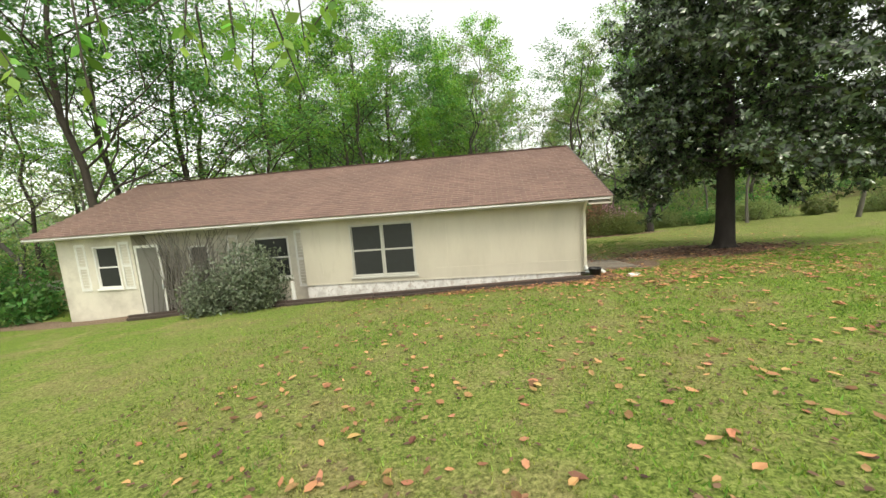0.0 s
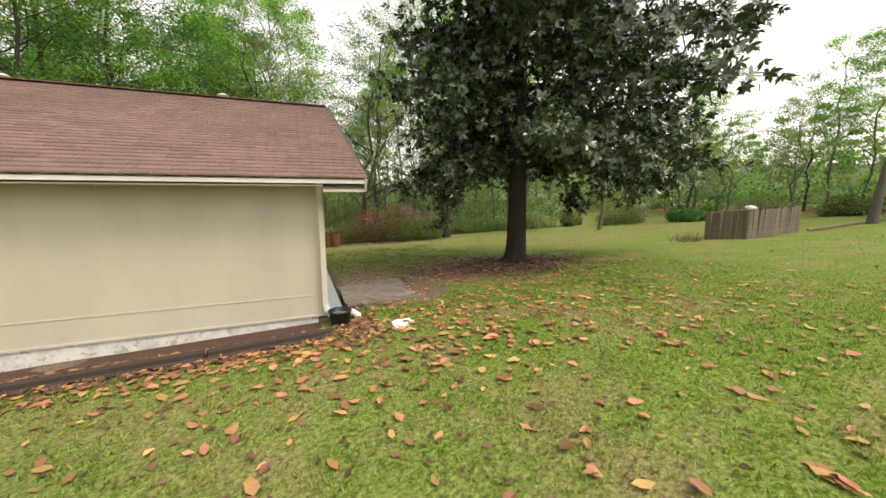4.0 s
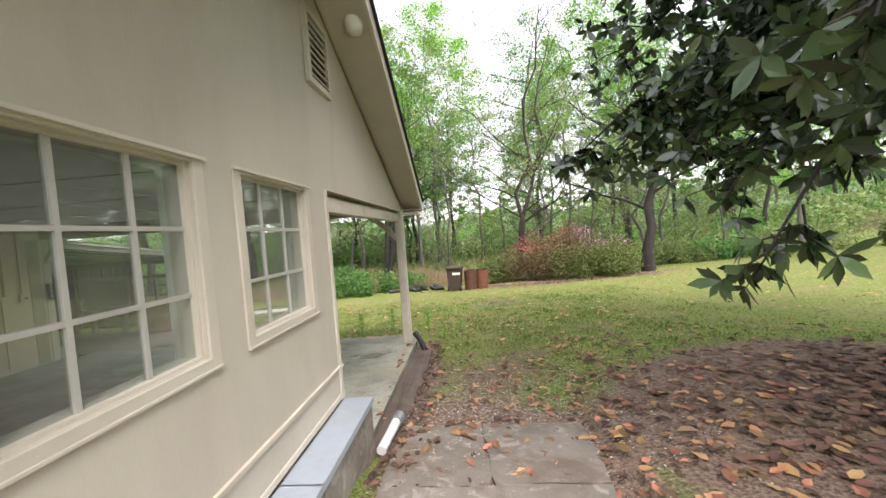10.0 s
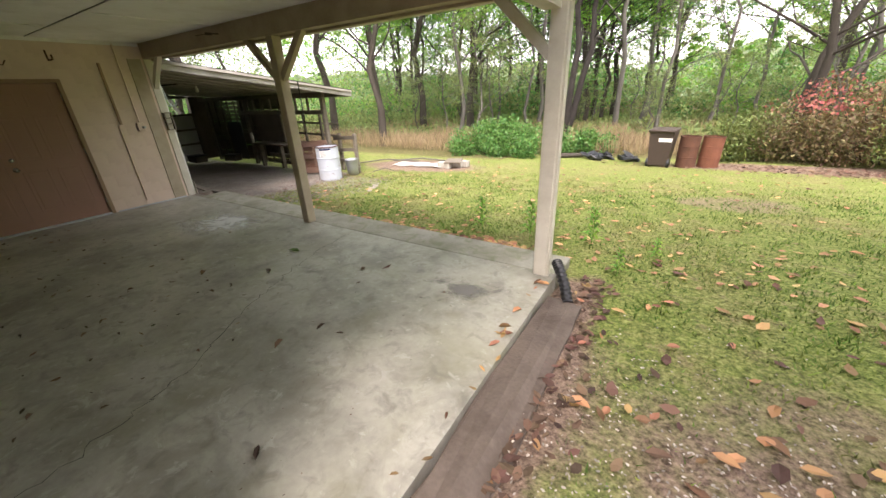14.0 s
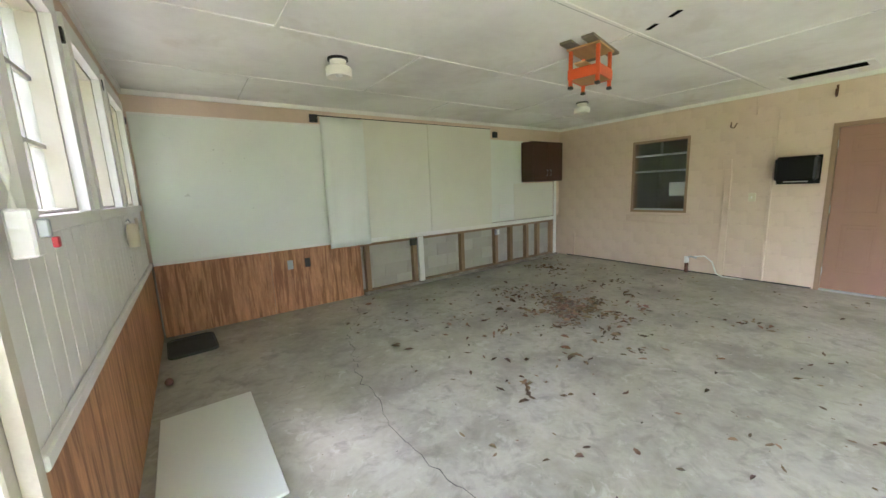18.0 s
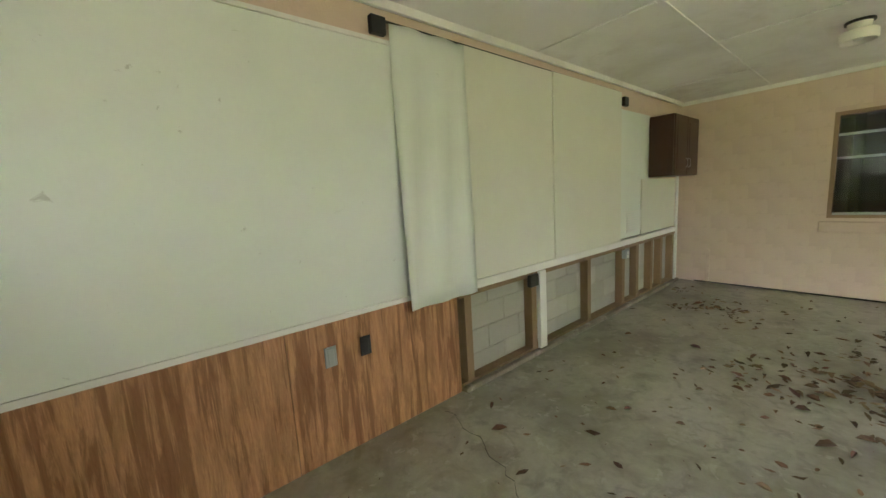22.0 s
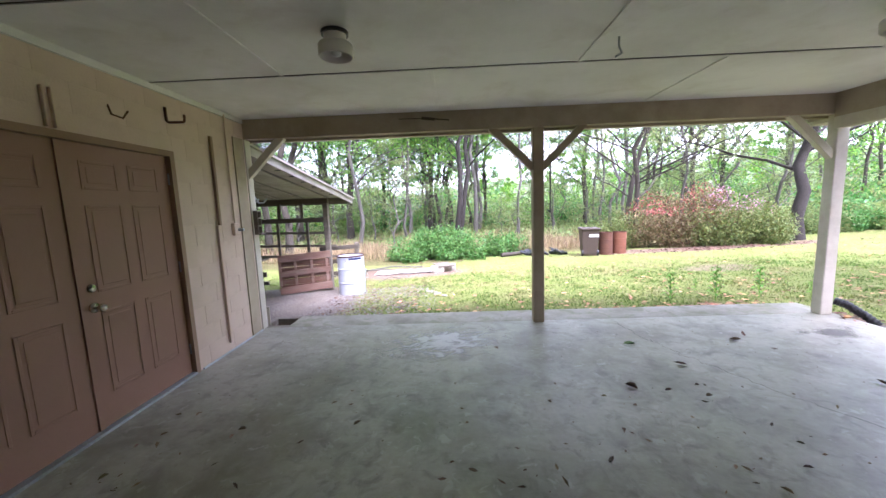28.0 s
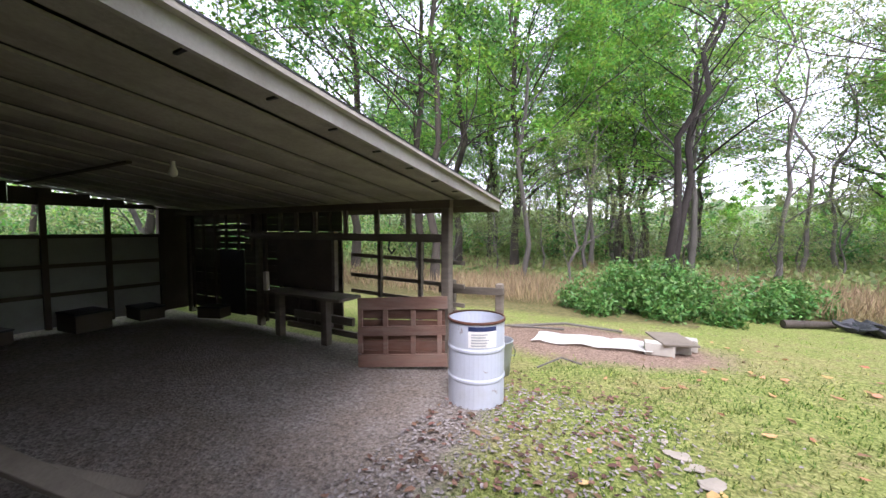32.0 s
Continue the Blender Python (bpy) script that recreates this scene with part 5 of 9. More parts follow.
g = lathe([(0.0, -0.09), (0.035, -0.085), (0.04, 0.0), (0.03, 0.09), (0.0, 0.1)], 16)
bmesh.ops.translate(g, verts=g.verts, vec=(-0.045, 0, 0))
part("body", g, IVORY, ph, smooth=True)
part("wire_hook", tube([(-0.03, 0.1, 0.12), (-0.03, 0.0, 0.13), (-0.04, -0.02, 0.1)], 0.004), METAL, ph)
tg = part("paper_tag", B(-0.006, -0.003, -0.03, 0.03, -0.36, -0.12), PAPER, ph)
for i in range(6):
    part("printed_bar", B(-0.0085, -0.0065, -0.022, 0.022, -0.34 + i * 0.035, -0.333 + i * 0.035), METAL, tg)
tagged(part("wall_plate", B(IX - 0.02, IX, 10.50, 10.57, 1.25, 1.37, bev=0.004), IVORY), "narrow ivory plate on the white wall", "plate")
for y, z in ((11.24, 2.33), (12.30, 2.3), (10.09, 2.28)):
    tagged(part("black_clip", B(IX - 0.03, IX - 0.002, y - 0.02, y + 0.02, z, z + 0.07, bev=0.004), BLACK), "small black clip on the window trim", "clip", group="black clips")
cd = thing("switch_conduit", "painted conduit with a grey switch box", "electrical box", IX - 0.03, 13.5, 1.38)
part("switch_box", B(-0.05, 0.0, -0.035, 0.035, 0, 0.13, bev=0.006), WPLAST, cd)
part("conduit", tube([(-0.015, 0, 0.13), (-0.015, 0, 0.22), (-0.008, -0.02, 0.5), (-0.008, -0.02, 1.24)], 0.011), WHITE, cd)
part("switch_lever", B(-0.075, -0.05, -0.01, 0.012, 0.05, 0.1, bev=0.004), METAL, cd)
part("red_tag", B(-0.085, -0.07, -0.02, 0.0, 0.02, 0.05, bev=0.003), mat("red_plastic", (0.4, 0.03, 0.04), 0.4), cd)

# ---- inside: west wall ----
wb = thing("painted_blocks", "tan-pink painted blocks with shallow joints", "wall", kind="structure")
shared = {}
for r in range(13):
    z0, z1 = r * 0.203, min(r * 0.203 + 0.203, CZ - 0.055)
    y = SI - (0.2 if r % 2 else 0.0)
    while y < 17.0:
        a, b = max(y, SI + 0.03), min(y + 0.405, 17.03)
        if b - a > 0.06 and z1 - z0 > 0.06:
            spans = [(a, b)]
            for h in (DOOR, WWIN):
                if z0 < h[3] + 0.02 and z1 > h[2] - 0.01:
                    nxt = []
                    for p, q in spans:
                        if q <= h[0] - 0.01 or p >= h[1] + 0.01:
                            nxt.append((p, q))
                        else:
                            if p < h[0] - 0.06:
                                nxt.append((p, h[0] - 0.005))
                            if q > h[1] + 0.06:
                                nxt.append((h[1] + 0.005, q))
                    spans = nxt
            for p, q in spans:
                key = (round(q - p, 2), round(z1 - z0, 2))
                if key not in shared:
                    bm = bmesh.new()
                    box(bm, 0.0, 0.0014, -(q - p) / 2 + 0.002, (q - p) / 2 - 0.002, 0.002, z1 - z0 - 0.002)
                    me = bpy.data.meshes.new("block")
                    bm.to_mesh(me)
                    bm.free()
                    me.materials.append(PINK)
                    shared[key] = me
                o = new("block", shared[key])
                o.parent = wb
                o.matrix_basis = pose(WX, (p + q) / 2, z0)
        y += 0.405
for y, z0, z1, w, m, nm in ((12.95, 0.0, 1.62, 0.08, PINK, "painted wooden strip standing on the wall"), (12.93, 1.62, 1.76, 0.10, PINK, "small painted box on top of the strip"), (13.44, 0.0, 2.37, 0.03, PINK, "painted conduit cover beside the dispenser"), (16.4, 1.4, 2.33, 0.035, FRAMEP, "brown wooden strip on the wall"), (16.36, 0.1, 1.4, 0.02, PINK, "thin painted strip low on the wall"), (13.21, 2.34, 2.58, 0.02, PINK, "thin painted conduit under the ceiling"), (14.85, 2.11, 2.36, 0.014, PINK, "short painted conduit over the door"), (14.9, 2.11, 2.36, 0.014, PINK, "short painted conduit over the door"), (10.36, 0.0, 0.5, 0.045, PINK, "short capped pipe stub by the corner")):
    tagged(part("wall_strip", B(WX + 0.002, WX + 0.03, y - w / 2, y + w / 2, z0, z1, bev=0.004), m), nm, "wall strip")
pt = thing("towel_dispenser", "black plastic paper towel dispenser on the wall", "dispenser", WX + 0.003, 13.7, 1.38)
part("cover", B(0.0, 0.22, -0.2, 0.2, 0.04, 0.35, bev=0.03), BLACKM, pt)
part("back_plate", B(0.0, 0.02, -0.21, 0.21, 0.0, 0.36), BLACKM, pt)
part("paper_edge", B(0.06, 0.16, -0.11, 0.11, 0.028, 0.041), PAPER, pt, "strip of white paper")
sw = thing("light_switch", "ivory light switch on the block wall", "switch", WX + 0.003, 13.25, 1.15)
part("switch_plate", B(0.0, 0.03, -0.04, 0.04, 0, 0.12, bev=0.004), IVORY, sw)
part("toggle", B(0.03, 0.042, -0.006, 0.006, 0.045, 0.075), WPLAST, sw)
sp = thing("water_spigot", "white water pipe with a spigot and hose", "spigot", WX + 0.06, 12.5, 0.0)
part("standpipe", C((0, 0, 0), (0, 0, 0.16), 0.025), RUST, sp)
part("pipe_collar", C((0, 0, 0.16), (0, 0, 0.26), 0.034), WPLAST, sp)
part("spout", tube([(0, 0, 0.24), (0.02, 0.06, 0.27), (0.0, 0.14, 0.25)], 0.014), METAL, sp)
part("hose", tube([(0, 0.1, 0.27), (0.02, 0.25, 0.3), (0.03, 0.36, 0.22), (0.03, 0.42, 0.05), (0.02, 0.5, 0.012), (0.02, 0.75, 0.012)], 0.011), WPLAST, sp)
for y, z in ((13.96, 2.43), (15.84, 2.36)):
    tagged(part("wall_bracket", tube([(WX + 0.01, y, z + 0.12), (WX + 0.012, y, z), (WX + 0.03, y, z - 0.012), (WX + 0.15, y + 0.015, z - 0.012), (WX + 0.165, y + 0.015, z), (WX + 0.165, y + 0.015, z + 0.05)], 0.011), RUST), "rusty square bracket on the wall", "bracket", group="wall brackets")
for y, z in ((12.93, 2.24), (15.3, 2.31)):
    tagged(part("wall_hook", tube([(WX, y, z + 0.05), (WX + 0.02, y, z - 0.02), (WX + 0.06, y + 0.05, z - 0.04), (WX + 0.07, y + 0.09, z + 0.02)], 0.007), RUST), "rusty bent hook on the wall", "hook", group="wall hooks")
op = thing("outlet_conduit", "painted conduit running down to an outlet box", "electrical box", WX + 0.002, 16.66, 1.27)
part("outlet_box", B(0, 0.045, -0.05, 0.05, 0, 0.14, bev=0.006), PINK, op)
part("plug", C((0.045, 0.02, 0.06), (0.1, 0.03, 0.06), 0.018), METAL, op)
part("conduit", tube([(0.02, 0, 0.14), (0.02, 0.0, 1.34)], 0.011), PINK, op)
setting("baseboard_wire", tube([(WX + 0.025, 10.2, 0.012), (WX + 0.025, 12.9, 0.012), (WX + 0.025, 13.95, 0.014)], 0.009), BLACK, "dark cable along the wall foot", "cable")
setting("baseboard_wire_2", tube([(WX + 0.025, 15.9, 0.014), (WX + 0.03, 16.5, 0.012), (WX + 0.025, 17.0, 0.012)], 0.01), METAL, "grey conduit along the wall foot", "cable")

# ---- ceiling fixtures ----
lamp = None
for x, y in ((1.55, 11.77), (-2.0, 11.72), (-2.03, 15.0), (1.46, 15.0)):
    if lamp is None:
        lamp = thing("ceiling_light", "white porcelain ceiling light with a drum shade", "ceiling light", x, y, CZ, group="carport ceiling lights")
        # lamp base, kept black to draw the shadow ring round the holder
        part("base_plate", C((0, 0, -0.001), (0, 0, -0.02), 0.085, n=24), BLACK, lamp)
        part("holder", lathe([(0.07, -0.02), (0.065, -0.05), (0.045, -0.07)], 24), LAMPW, lamp, smooth=True)
        part("shade", lathe([(0.04, -0.065), (0.1, -0.075), (0.108, -0.085), (0.108, -0.15), (0.1, -0.155), (0.097, -0.09), (0.03, -0.09)], 28), LAMPW, lamp, smooth=True)
        part("bulb", lathe([(0.0, -0.15), (0.03, -0.14), (0.035, -0.115), (0.02, -0.085)], 14), WPLAST, lamp, smooth=True)
    else:
        copy_thing(lamp, pose(x, y, CZ))
tagged(part("ceiling_hook", tube([(-0.13, 15.28, CZ), (-0.13, 15.28, CZ - 0.06), (-0.10, 15.3, CZ - 0.1), (-0.14, 15.31, CZ - 0.12)], 0.008), METAL), "small metal hook in the ceiling", "hook")

# slots are black plates, their inner dark painted on
for x, y, rz in ((-0.17, 13.66, 60), (-0.25, 13.47, 60)):
    tagged(part("ceiling_slot", B(-0.05, 0.05, -0.018, 0.018, -0.004, -0.001), CRACKB), "small black plate standing for a dark ceiling slot", "slot", group="ceiling slots").matrix_basis = pose(x, y, CZ, 0, 0, rz)
wb2 = thing("orange_workbench", "small orange toy workbench hung upside down from the ceiling", "workbench", -0.25, 12.98, CZ, 12)
part("mount_board", B(-0.42, 0.42, -0.17, -0.05, -0.035, -0.002, bev=0.003), GREYWOOD, wb2, "dark brown mounting board")
part("mount_board", B(-0.42, 0.42, 0.05, 0.17, -0.035, -0.002, bev=0.003), GREYWOOD, wb2, "dark brown mounting board")
part("top_board", B(-0.24, 0.24, -0.17, 0.17, -0.06, -0.036, bev=0.003), PINEW, wb2, "pine board")
for sx in (-1, 1):
    for sy in (-1, 1):
        lg = part("leg", B(sx * 0.19 - 0.018, sx * 0.19 + 0.018, sy * 0.14 - 0.018, sy * 0.14 + 0.018, -0.5, -0.06, bev=0.004), ORANGE, wb2)
        part("foot", B(sx * 0.19 - 0.024, sx * 0.19 + 0.024, sy * 0.14 - 0.024, sy * 0.14 + 0.024, -0.54, -0.5, bev=0.006), BLACK, lg)
f = bmesh.new()
for a in ((-0.21, 0.21, -0.165, -0.15), (-0.21, 0.21, 0.15, 0.165), (-0.21, -0.195, -0.15, 0.15), (0.195, 0.21, -0.15, 0.15)):
    box(f, *a, -0.42, -0.29)
part("apron", f, ORANGE, wb2)
part("tray", B(-0.195, 0.195, -0.15, 0.15, -0.415, -0.4), PINEW, wb2, "bare board underside")
part("plank", B(-0.42, 0.34, -0.05, 0.06, -0.285, -0.262, bev=0.003), PINEW, wb2, "pale pine plank across the frame")
wb2.matrix_basis = pose(-0.2, 13.0, CZ, 0, 0, 12) @ Matrix.Diagonal((0.72, 0.8, 0.63, 1))
part("label_plate", B(-0.09, 0.09, -0.169, -0.1655, -0.37, -0.34), PAPER, wb2, "pale blank label")

# ---- things on the carport floor ----
tagged(part("floor_board", B(-0.28, 0.28, -0.605, 0.605, 0.002, 0.02, bev=0.004), WBOARD), "white board lying on the concrete floor", "board").matrix_basis = pose(2.80, 12.50, 0, 0, 0, 1)
bm = bmesh.new()
rim = []
for cx_, cy_, a0 in ((0.14, 0.21, 0), (-0.14, 0.21, 90), (-0.14, -0.21, 180), (0.14, -0.21, 270)):
    for k in range(6):
        a = radians(a0 + k * 18)
        rim.append((cx_ * 1.35 / 1.35 + 0.075 * math.cos(a), cy_ + 0.075 * math.sin(a)))
rings = [[bm.verts.new((u * f, v * f, z)) for u, v in rim] for f, z in ((1.0, 0.001), (0.995, 0.026), (0.95, 0.028), (0.93, 0.012), (0.5, 0.012))]
for a, b in zip(rings, rings[1:]):
    for k in range(len(rim)):
        bm.faces.new((a[k], a[(k + 1) % len(rim)], b[(k + 1) % len(rim)], b[k]))
bm.faces.new(rings[-1])
tagged(part("rubber_mat", bm, mat("dark_rubber", (0.05, 0.055, 0.05), 0.7, fine=50)), "dark grey rubber boot tray on the floor", "mat").matrix_basis = pose(2.89, 10.45, 0, 0, 0, 3)
jug = thing("bleach_jug", "white plastic jug with a blue cap", "jug", 2.98, 13.40, 0)
part("body", lathe([(0.0, 0.004), (0.075, 0.0), (0.085, 0.02), (0.085, 0.15), (0.07, 0.2), (0.03, 0.25), (0.025, 0.275)], 20), WPLAST, jug, smooth=True)
part("cap", C((0, 0, 0.27), (0, 0, 0.31), 0.03), BLUEP, jug, "blue screw cap")
part("handle", tube([(0.05, 0.03, 0.24), (0.085, 0.045, 0.21), (0.09, 0.05, 0.15), (0.078, 0.04, 0.12)], 0.012), WPLAST, jug)
part("paper_label", lathe([(0.0865, 0.03), (0.0865, 0.13)], 20), BLUEP, jug, "blue printed label")
tagged(part("pine_cone", lathe([(0.0, 0.0), (0.025, 0.008), (0.033, 0.03), (0.02, 0.055), (0.0, 0.062)], 12), L_DEAD), "dark pine cone by the wall", "pine cone").matrix_basis = pose(3.06, 11.3, 0)


def flat_leaves(name, label, n, where, size, material, seed, z0=0.0):
    rng = random.Random(seed)
    vs, fs = [], []
    for i in range(n):
        x, y = where(rng)
        a = rng.uniform(0, 6.283)
        ln = size * rng.uniform(0.5, 1.3)
        w = ln * rng.uniform(0.3, 0.5)
        c, s = math.cos(a), math.sin(a)
        z = z0 + 0.003 + rng.random() * 0.012
        curl, tip, roll = ln * rng.uniform(0.0, 0.3), ln * rng.uniform(0.0, 0.3), ln * rng.uniform(-0.1, 0.1)
        k = len(vs)
        for u, v, h in ((-0.5, 0, 0), (-0.2, 0.42, curl), (0.2, 0.4, curl + abs(roll)), (0.5, 0, tip), (0.2, -0.4, curl), (-0.2, -0.42, curl), (0, 0, 0)):
            vs.append((x + u * c * ln - v * s * w, y + u * s * ln + v * c * w, z + h))
        fs += [(k, k + 6, k + 1), (k + 6, k + 2, k + 1), (k + 6, k + 3, k + 2), (k + 6, k + 4, k + 3), (k + 6, k + 5, k + 4), (k, k + 5, k + 6)]
    return tagged(part(name, mesh_of(name, vs, fs, material), None), label, "leaves", kind="stuff")


rng = random.Random(28)
drifts = [(-0.95 + rng.gauss(0, 0.75), 12.1 + rng.gauss(0, 0.65)) for _ in range(34)] + [(-2.0 - 1.2 * rng.random(), 10.25 + 0.9 * rng.random()) for _ in range(8)]


def drifted(r):
    cx, cy = r.choice(drifts)
    return cx + r.gauss(0, 0.08), max(10.1, cy + r.gauss(0, 0.08))


flat_leaves("leaf_litter", "heap of dry brown leaf litter on the floor", 260, lambda r: (-0.95 + r.gauss(0, 0.13) + 0.2 * r.choice((-1, 0, 0, 1)), 12.45 + r.gauss(0, 0.15) + 0.22 * r.choice((-2, -1, 0, 0, 0))), 0.085, L_LITTER, 21)
flat_leaves("leaf_litter", "small drifts of dry brown leaves on the concrete", 420, drifted, 0.075, L_LITTER, 22)
flat_leaves("leaf_litter", "single curled brown leaves on the concrete", 90, lambda r: (-0.6 + r.gauss(0, 1.1), max(10.1, 11.9 + r.gauss(0, 0.8))), 0.085, L_DEAD, 26)
flat_leaves("leaf_litter", "scattered dry leaf bits across the concrete", 300, lambda r: (r.uniform(-3.6, 1.6), r.uniform(10.2, 15.5)), 0.05, L_LITTER, 23)
flat_leaves("leaf_litter", "a few large curled brown leaves on the concrete", 16, lambda r: (r.uniform(-1.2, 3.0), r.uniform(13.5, 17.0)), 0.085, L_DEAD, 24)
flat_leaves("leaf_litter", "brown leaves lodged along the slab edge", 22, lambda r: (r.gauss(3.36, 0.05), r.uniform(13.8, 16.9)), 0.09, L_FALL, 27)
flat_leaves("fallen_leaf", "single fresh green magnolia leaf on the concrete", 1, lambda r: (0.48, 16.26), 0.19, L_SHRUB, 29)
flat_leaves("floor_grit", "dark grit and crumbs on the concrete", 500, lambda r: (r.uniform(-3.6, 3.0), r.uniform(10.2, 17.0)), 0.014, L_DEAD, 25)


def crack(pts, w, seed, material, name="floor_crack", label="thin dark crack in the concrete"):
    rng = random.Random(seed)
    vs, fs = [], []
    steps = []
    for (ax, ay), (bx, by) in zip(pts, pts[1:]):
        for i in range(12):
            f = i / 12
            steps.append((ax + (bx - ax) * f + rng.gauss(0, 0.02), ay + (by - ay) * f + rng.gauss(0, 0.02)))
    for i, (x, y) in enumerate(steps):
        k = w * rng.uniform(0.4, 1.2)
        vs += [(x - k, y - k * 0.3, 0.0015), (x + k, y + k * 0.3, 0.0015)]
        if i:
            fs.append((2 * i - 2, 2 * i - 1, 2 * i + 1, 2 * i))
    return tagged(part(name, mesh_of(name, vs, fs, material), None), label, "crack", kind="structure")


CRACK = mat("crack_shadow", (0.09, 0.085, 0.075), 0.9)
crack([(1.0, 10.05), (1.12, 10.69), (1.51, 11.31), (1.64, 11.76), (1.75, 12.15), (1.85, 13.1), (1.76, 13.91), (1.58, 14.53), (1.1, 15.37), (0.87, 15.97), (0.72, 16.4), (0.63, 17.05)], 0.0032, 1, CRACK)
crack([(2.35, 12.1), (1.72, 12.02)], 0.002, 2, CRACK)


def worn_patch(name, label, x, y, rx, ry, rz, col, scale, low, seed):
    """A thin scuffed stain on the slab whose outline breaks up into flecks."""
    m = bpy.data.materials.new(name)
    m.use_nodes = True
    n, l = m.node_tree.nodes, m.node_tree.links
    bs = n["Principled BSDF"]
    bs.inputs["Base Color"].default_value, bs.inputs["Roughness"].default_value = (*col, 1), 0.75
    tc, nz, ln, ad, rp = n.new("ShaderNodeTexCoord"), n.new("ShaderNodeTexNoise"), n.new("ShaderNodeVectorMath"), n.new("ShaderNodeMath"), n.new("ShaderNodeMapRange")
    tr, mx, of = n.new("ShaderNodeBsdfTransparent"), n.new("ShaderNodeMixShader"), n.new("ShaderNodeVectorMath")
    of.operation, ln.operation, ad.operation = "ADD", "LENGTH", "MULTIPLY_ADD"
    of.inputs[1].default_value = (seed, seed * 0.7, 0)
    nz.inputs["Scale"].default_value, nz.inputs["Detail"].default_value, nz.inputs["Roughness"].default_value, nz.inputs["Distortion"].default_value = scale, 9.0, 0.72, 0.8
    l.new(tc.outputs["Object"], of.inputs[0])
    l.new(of.outputs[0], nz.inputs["Vector"])
    l.new(tc.outputs["Object"], ln.inputs[0])
    l.new(ln.outputs["Value"], ad.inputs[0])
    ad.inputs[1].default_value = -0.3
    l.new(nz.outputs["Fac"], ad.inputs[2])
    rp.inputs[1].default_value, rp.inputs[2].default_value, rp.inputs[4].default_value = low, low + 0.16, 0.6
    l.new(ad.outputs[0], rp.inputs[0])
    l.new(rp.outputs[0], mx.inputs[0])
    l.new(tr.outputs[0], mx.inputs[1])
    l.new(bs.outputs[0], mx.inputs[2])
    l.new(mx.outputs[0], n["Material Output"].inputs["Surface"])
    ring = [(1.1 * math.cos(k * math.pi / 16), 1.1 * math.sin(k * math.pi / 16), 0) for k in range(32)]
    o = tagged(part(name, mesh_of(name, ring, [tuple(range(32))], m), None), label, "stain", kind="structure")
    o.matrix_basis = pose(x, y, 0.0015, 0, 0, rz) @ Matrix.Diagonal((rx, ry, 1, 1))
    return o


worn_patch("paint_spill", "dried white paint scuffed into the concrete", -1.45, 16.45, 0.85, 0.55, 15, (0.80, 0.80, 0.78), 4.2, 0.27, 3.0)
worn_patch("damp_stain", "dark damp stain on the concrete by the corner", 2.75, 16.45, 0.5, 0.3, 30, (0.20, 0.195, 0.18), 1.6, 0.30, 5.0)

# ---- lean-to shed behind the house ----
SH_E, SH_W, SH_N = -3.92, -11.15, 21.4


def shed_z(y):
    return 2.40 - (y - 17.2) * 0.132


sr = thing("shed_roof", "low sloping lean-to roof with weathered boards", "roof", kind="structure")
x = SH_W - 0.2
i = 0
while x < SH_E - 0.1:
    w = 0.3
    bm = bmesh.new()
    lift = 0.025 * (i % 2)
    beam(bm, (x + w / 2, 17.15, shed_z(17.15) - 0.02 + lift), (x + w / 2, 21.85, shed_z(21.85) - 0.02 + lift), w - 0.012 - 0.022 * (i % 3 > 0), 0.022, bev=0)
    part("roof_board", bm, ROOFB, sr)
    x += w
    i += 1
bm = bmesh.new()
beam(bm, ((SH_W + SH_E) / 2 - 0.1, 17.1, shed_z(17.1) + 0.035), ((SH_W + SH_E) / 2 - 0.1, 21.9, shed_z(21.9) + 0.035), SH_E - SH_W + 0.24, 0.012, bev=0)
# sheet is black so the gaps between boards read as dark slits
part("roof_sheet", bm, BLACK, sr, "roof sheet painted black to darken the board gaps")
part("rake_board", beam(bmesh.new(), (SH_E, 17.15, shed_z(17.15) - 0.05), (SH_E, 21.88, shed_z(21.88) - 0.05), 0.03, 0.17, bev=0), mat("grey_white_fascia", (0.42, 0.40, 0.36), 0.85, var=0.2, dirt=(0.2, 0.18, 0.15), dirt_amt=0.6, dirt_scale=3), sr, "peeling grey-white fascia board")
part("eave_board", B(SH_W - 0.2, SH_E, 21.86, 21.89, shed_z(21.88) - 0.14, shed_z(21.88) + 0.02), GREYWOOD, sr)
for y in (18.9, 21.5):
    part("purlin", B(SH_W, SH_E - (3.2 if y < 20 else 0.05), y - 0.025, y + 0.025, shed_z(y) - (0.06 if y < 20 else 0.125), shed_z(y) - 0.034), DARKWOOD if y < 21 else GREYWOOD, sr)
for k in range(9):
    part("nailer", B(SH_E - 0.29, SH_E - 0.02, 17.5 + k * 0.5, 17.52 + k * 0.5, shed_z(17.5 + k * 0.5) - 0.048, shed_z(17.5 + k * 0.5) - 0.034), BLACK, sr)
part("bare_bulb", lathe([(0.0, -0.16), (0.035, -0.14), (0.04, -0.1), (0.02, -0.05), (0.02, 0.0)], 14), LAMPW, sr, smooth=True).matrix_basis = pose(-6.2, 18.9, shed_z(18.9) - 0.12)

GZS = -0.36
for x, y in ((-4.38, 21.2), (-8.55, 21.4), (-11.0, 21.4), (-11.0, 17.4)):
    p = thing("shed_post", "weathered round-edged shed post", "post", x, y, GZS - 0.1, group="shed posts")
    part("post_timber", B(-0.06, 0.06, -0.06, 0.06, 0, shed_z(y) - GZS, bev=0.012), GREYWOOD, p)
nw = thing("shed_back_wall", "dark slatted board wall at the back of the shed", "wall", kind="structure")
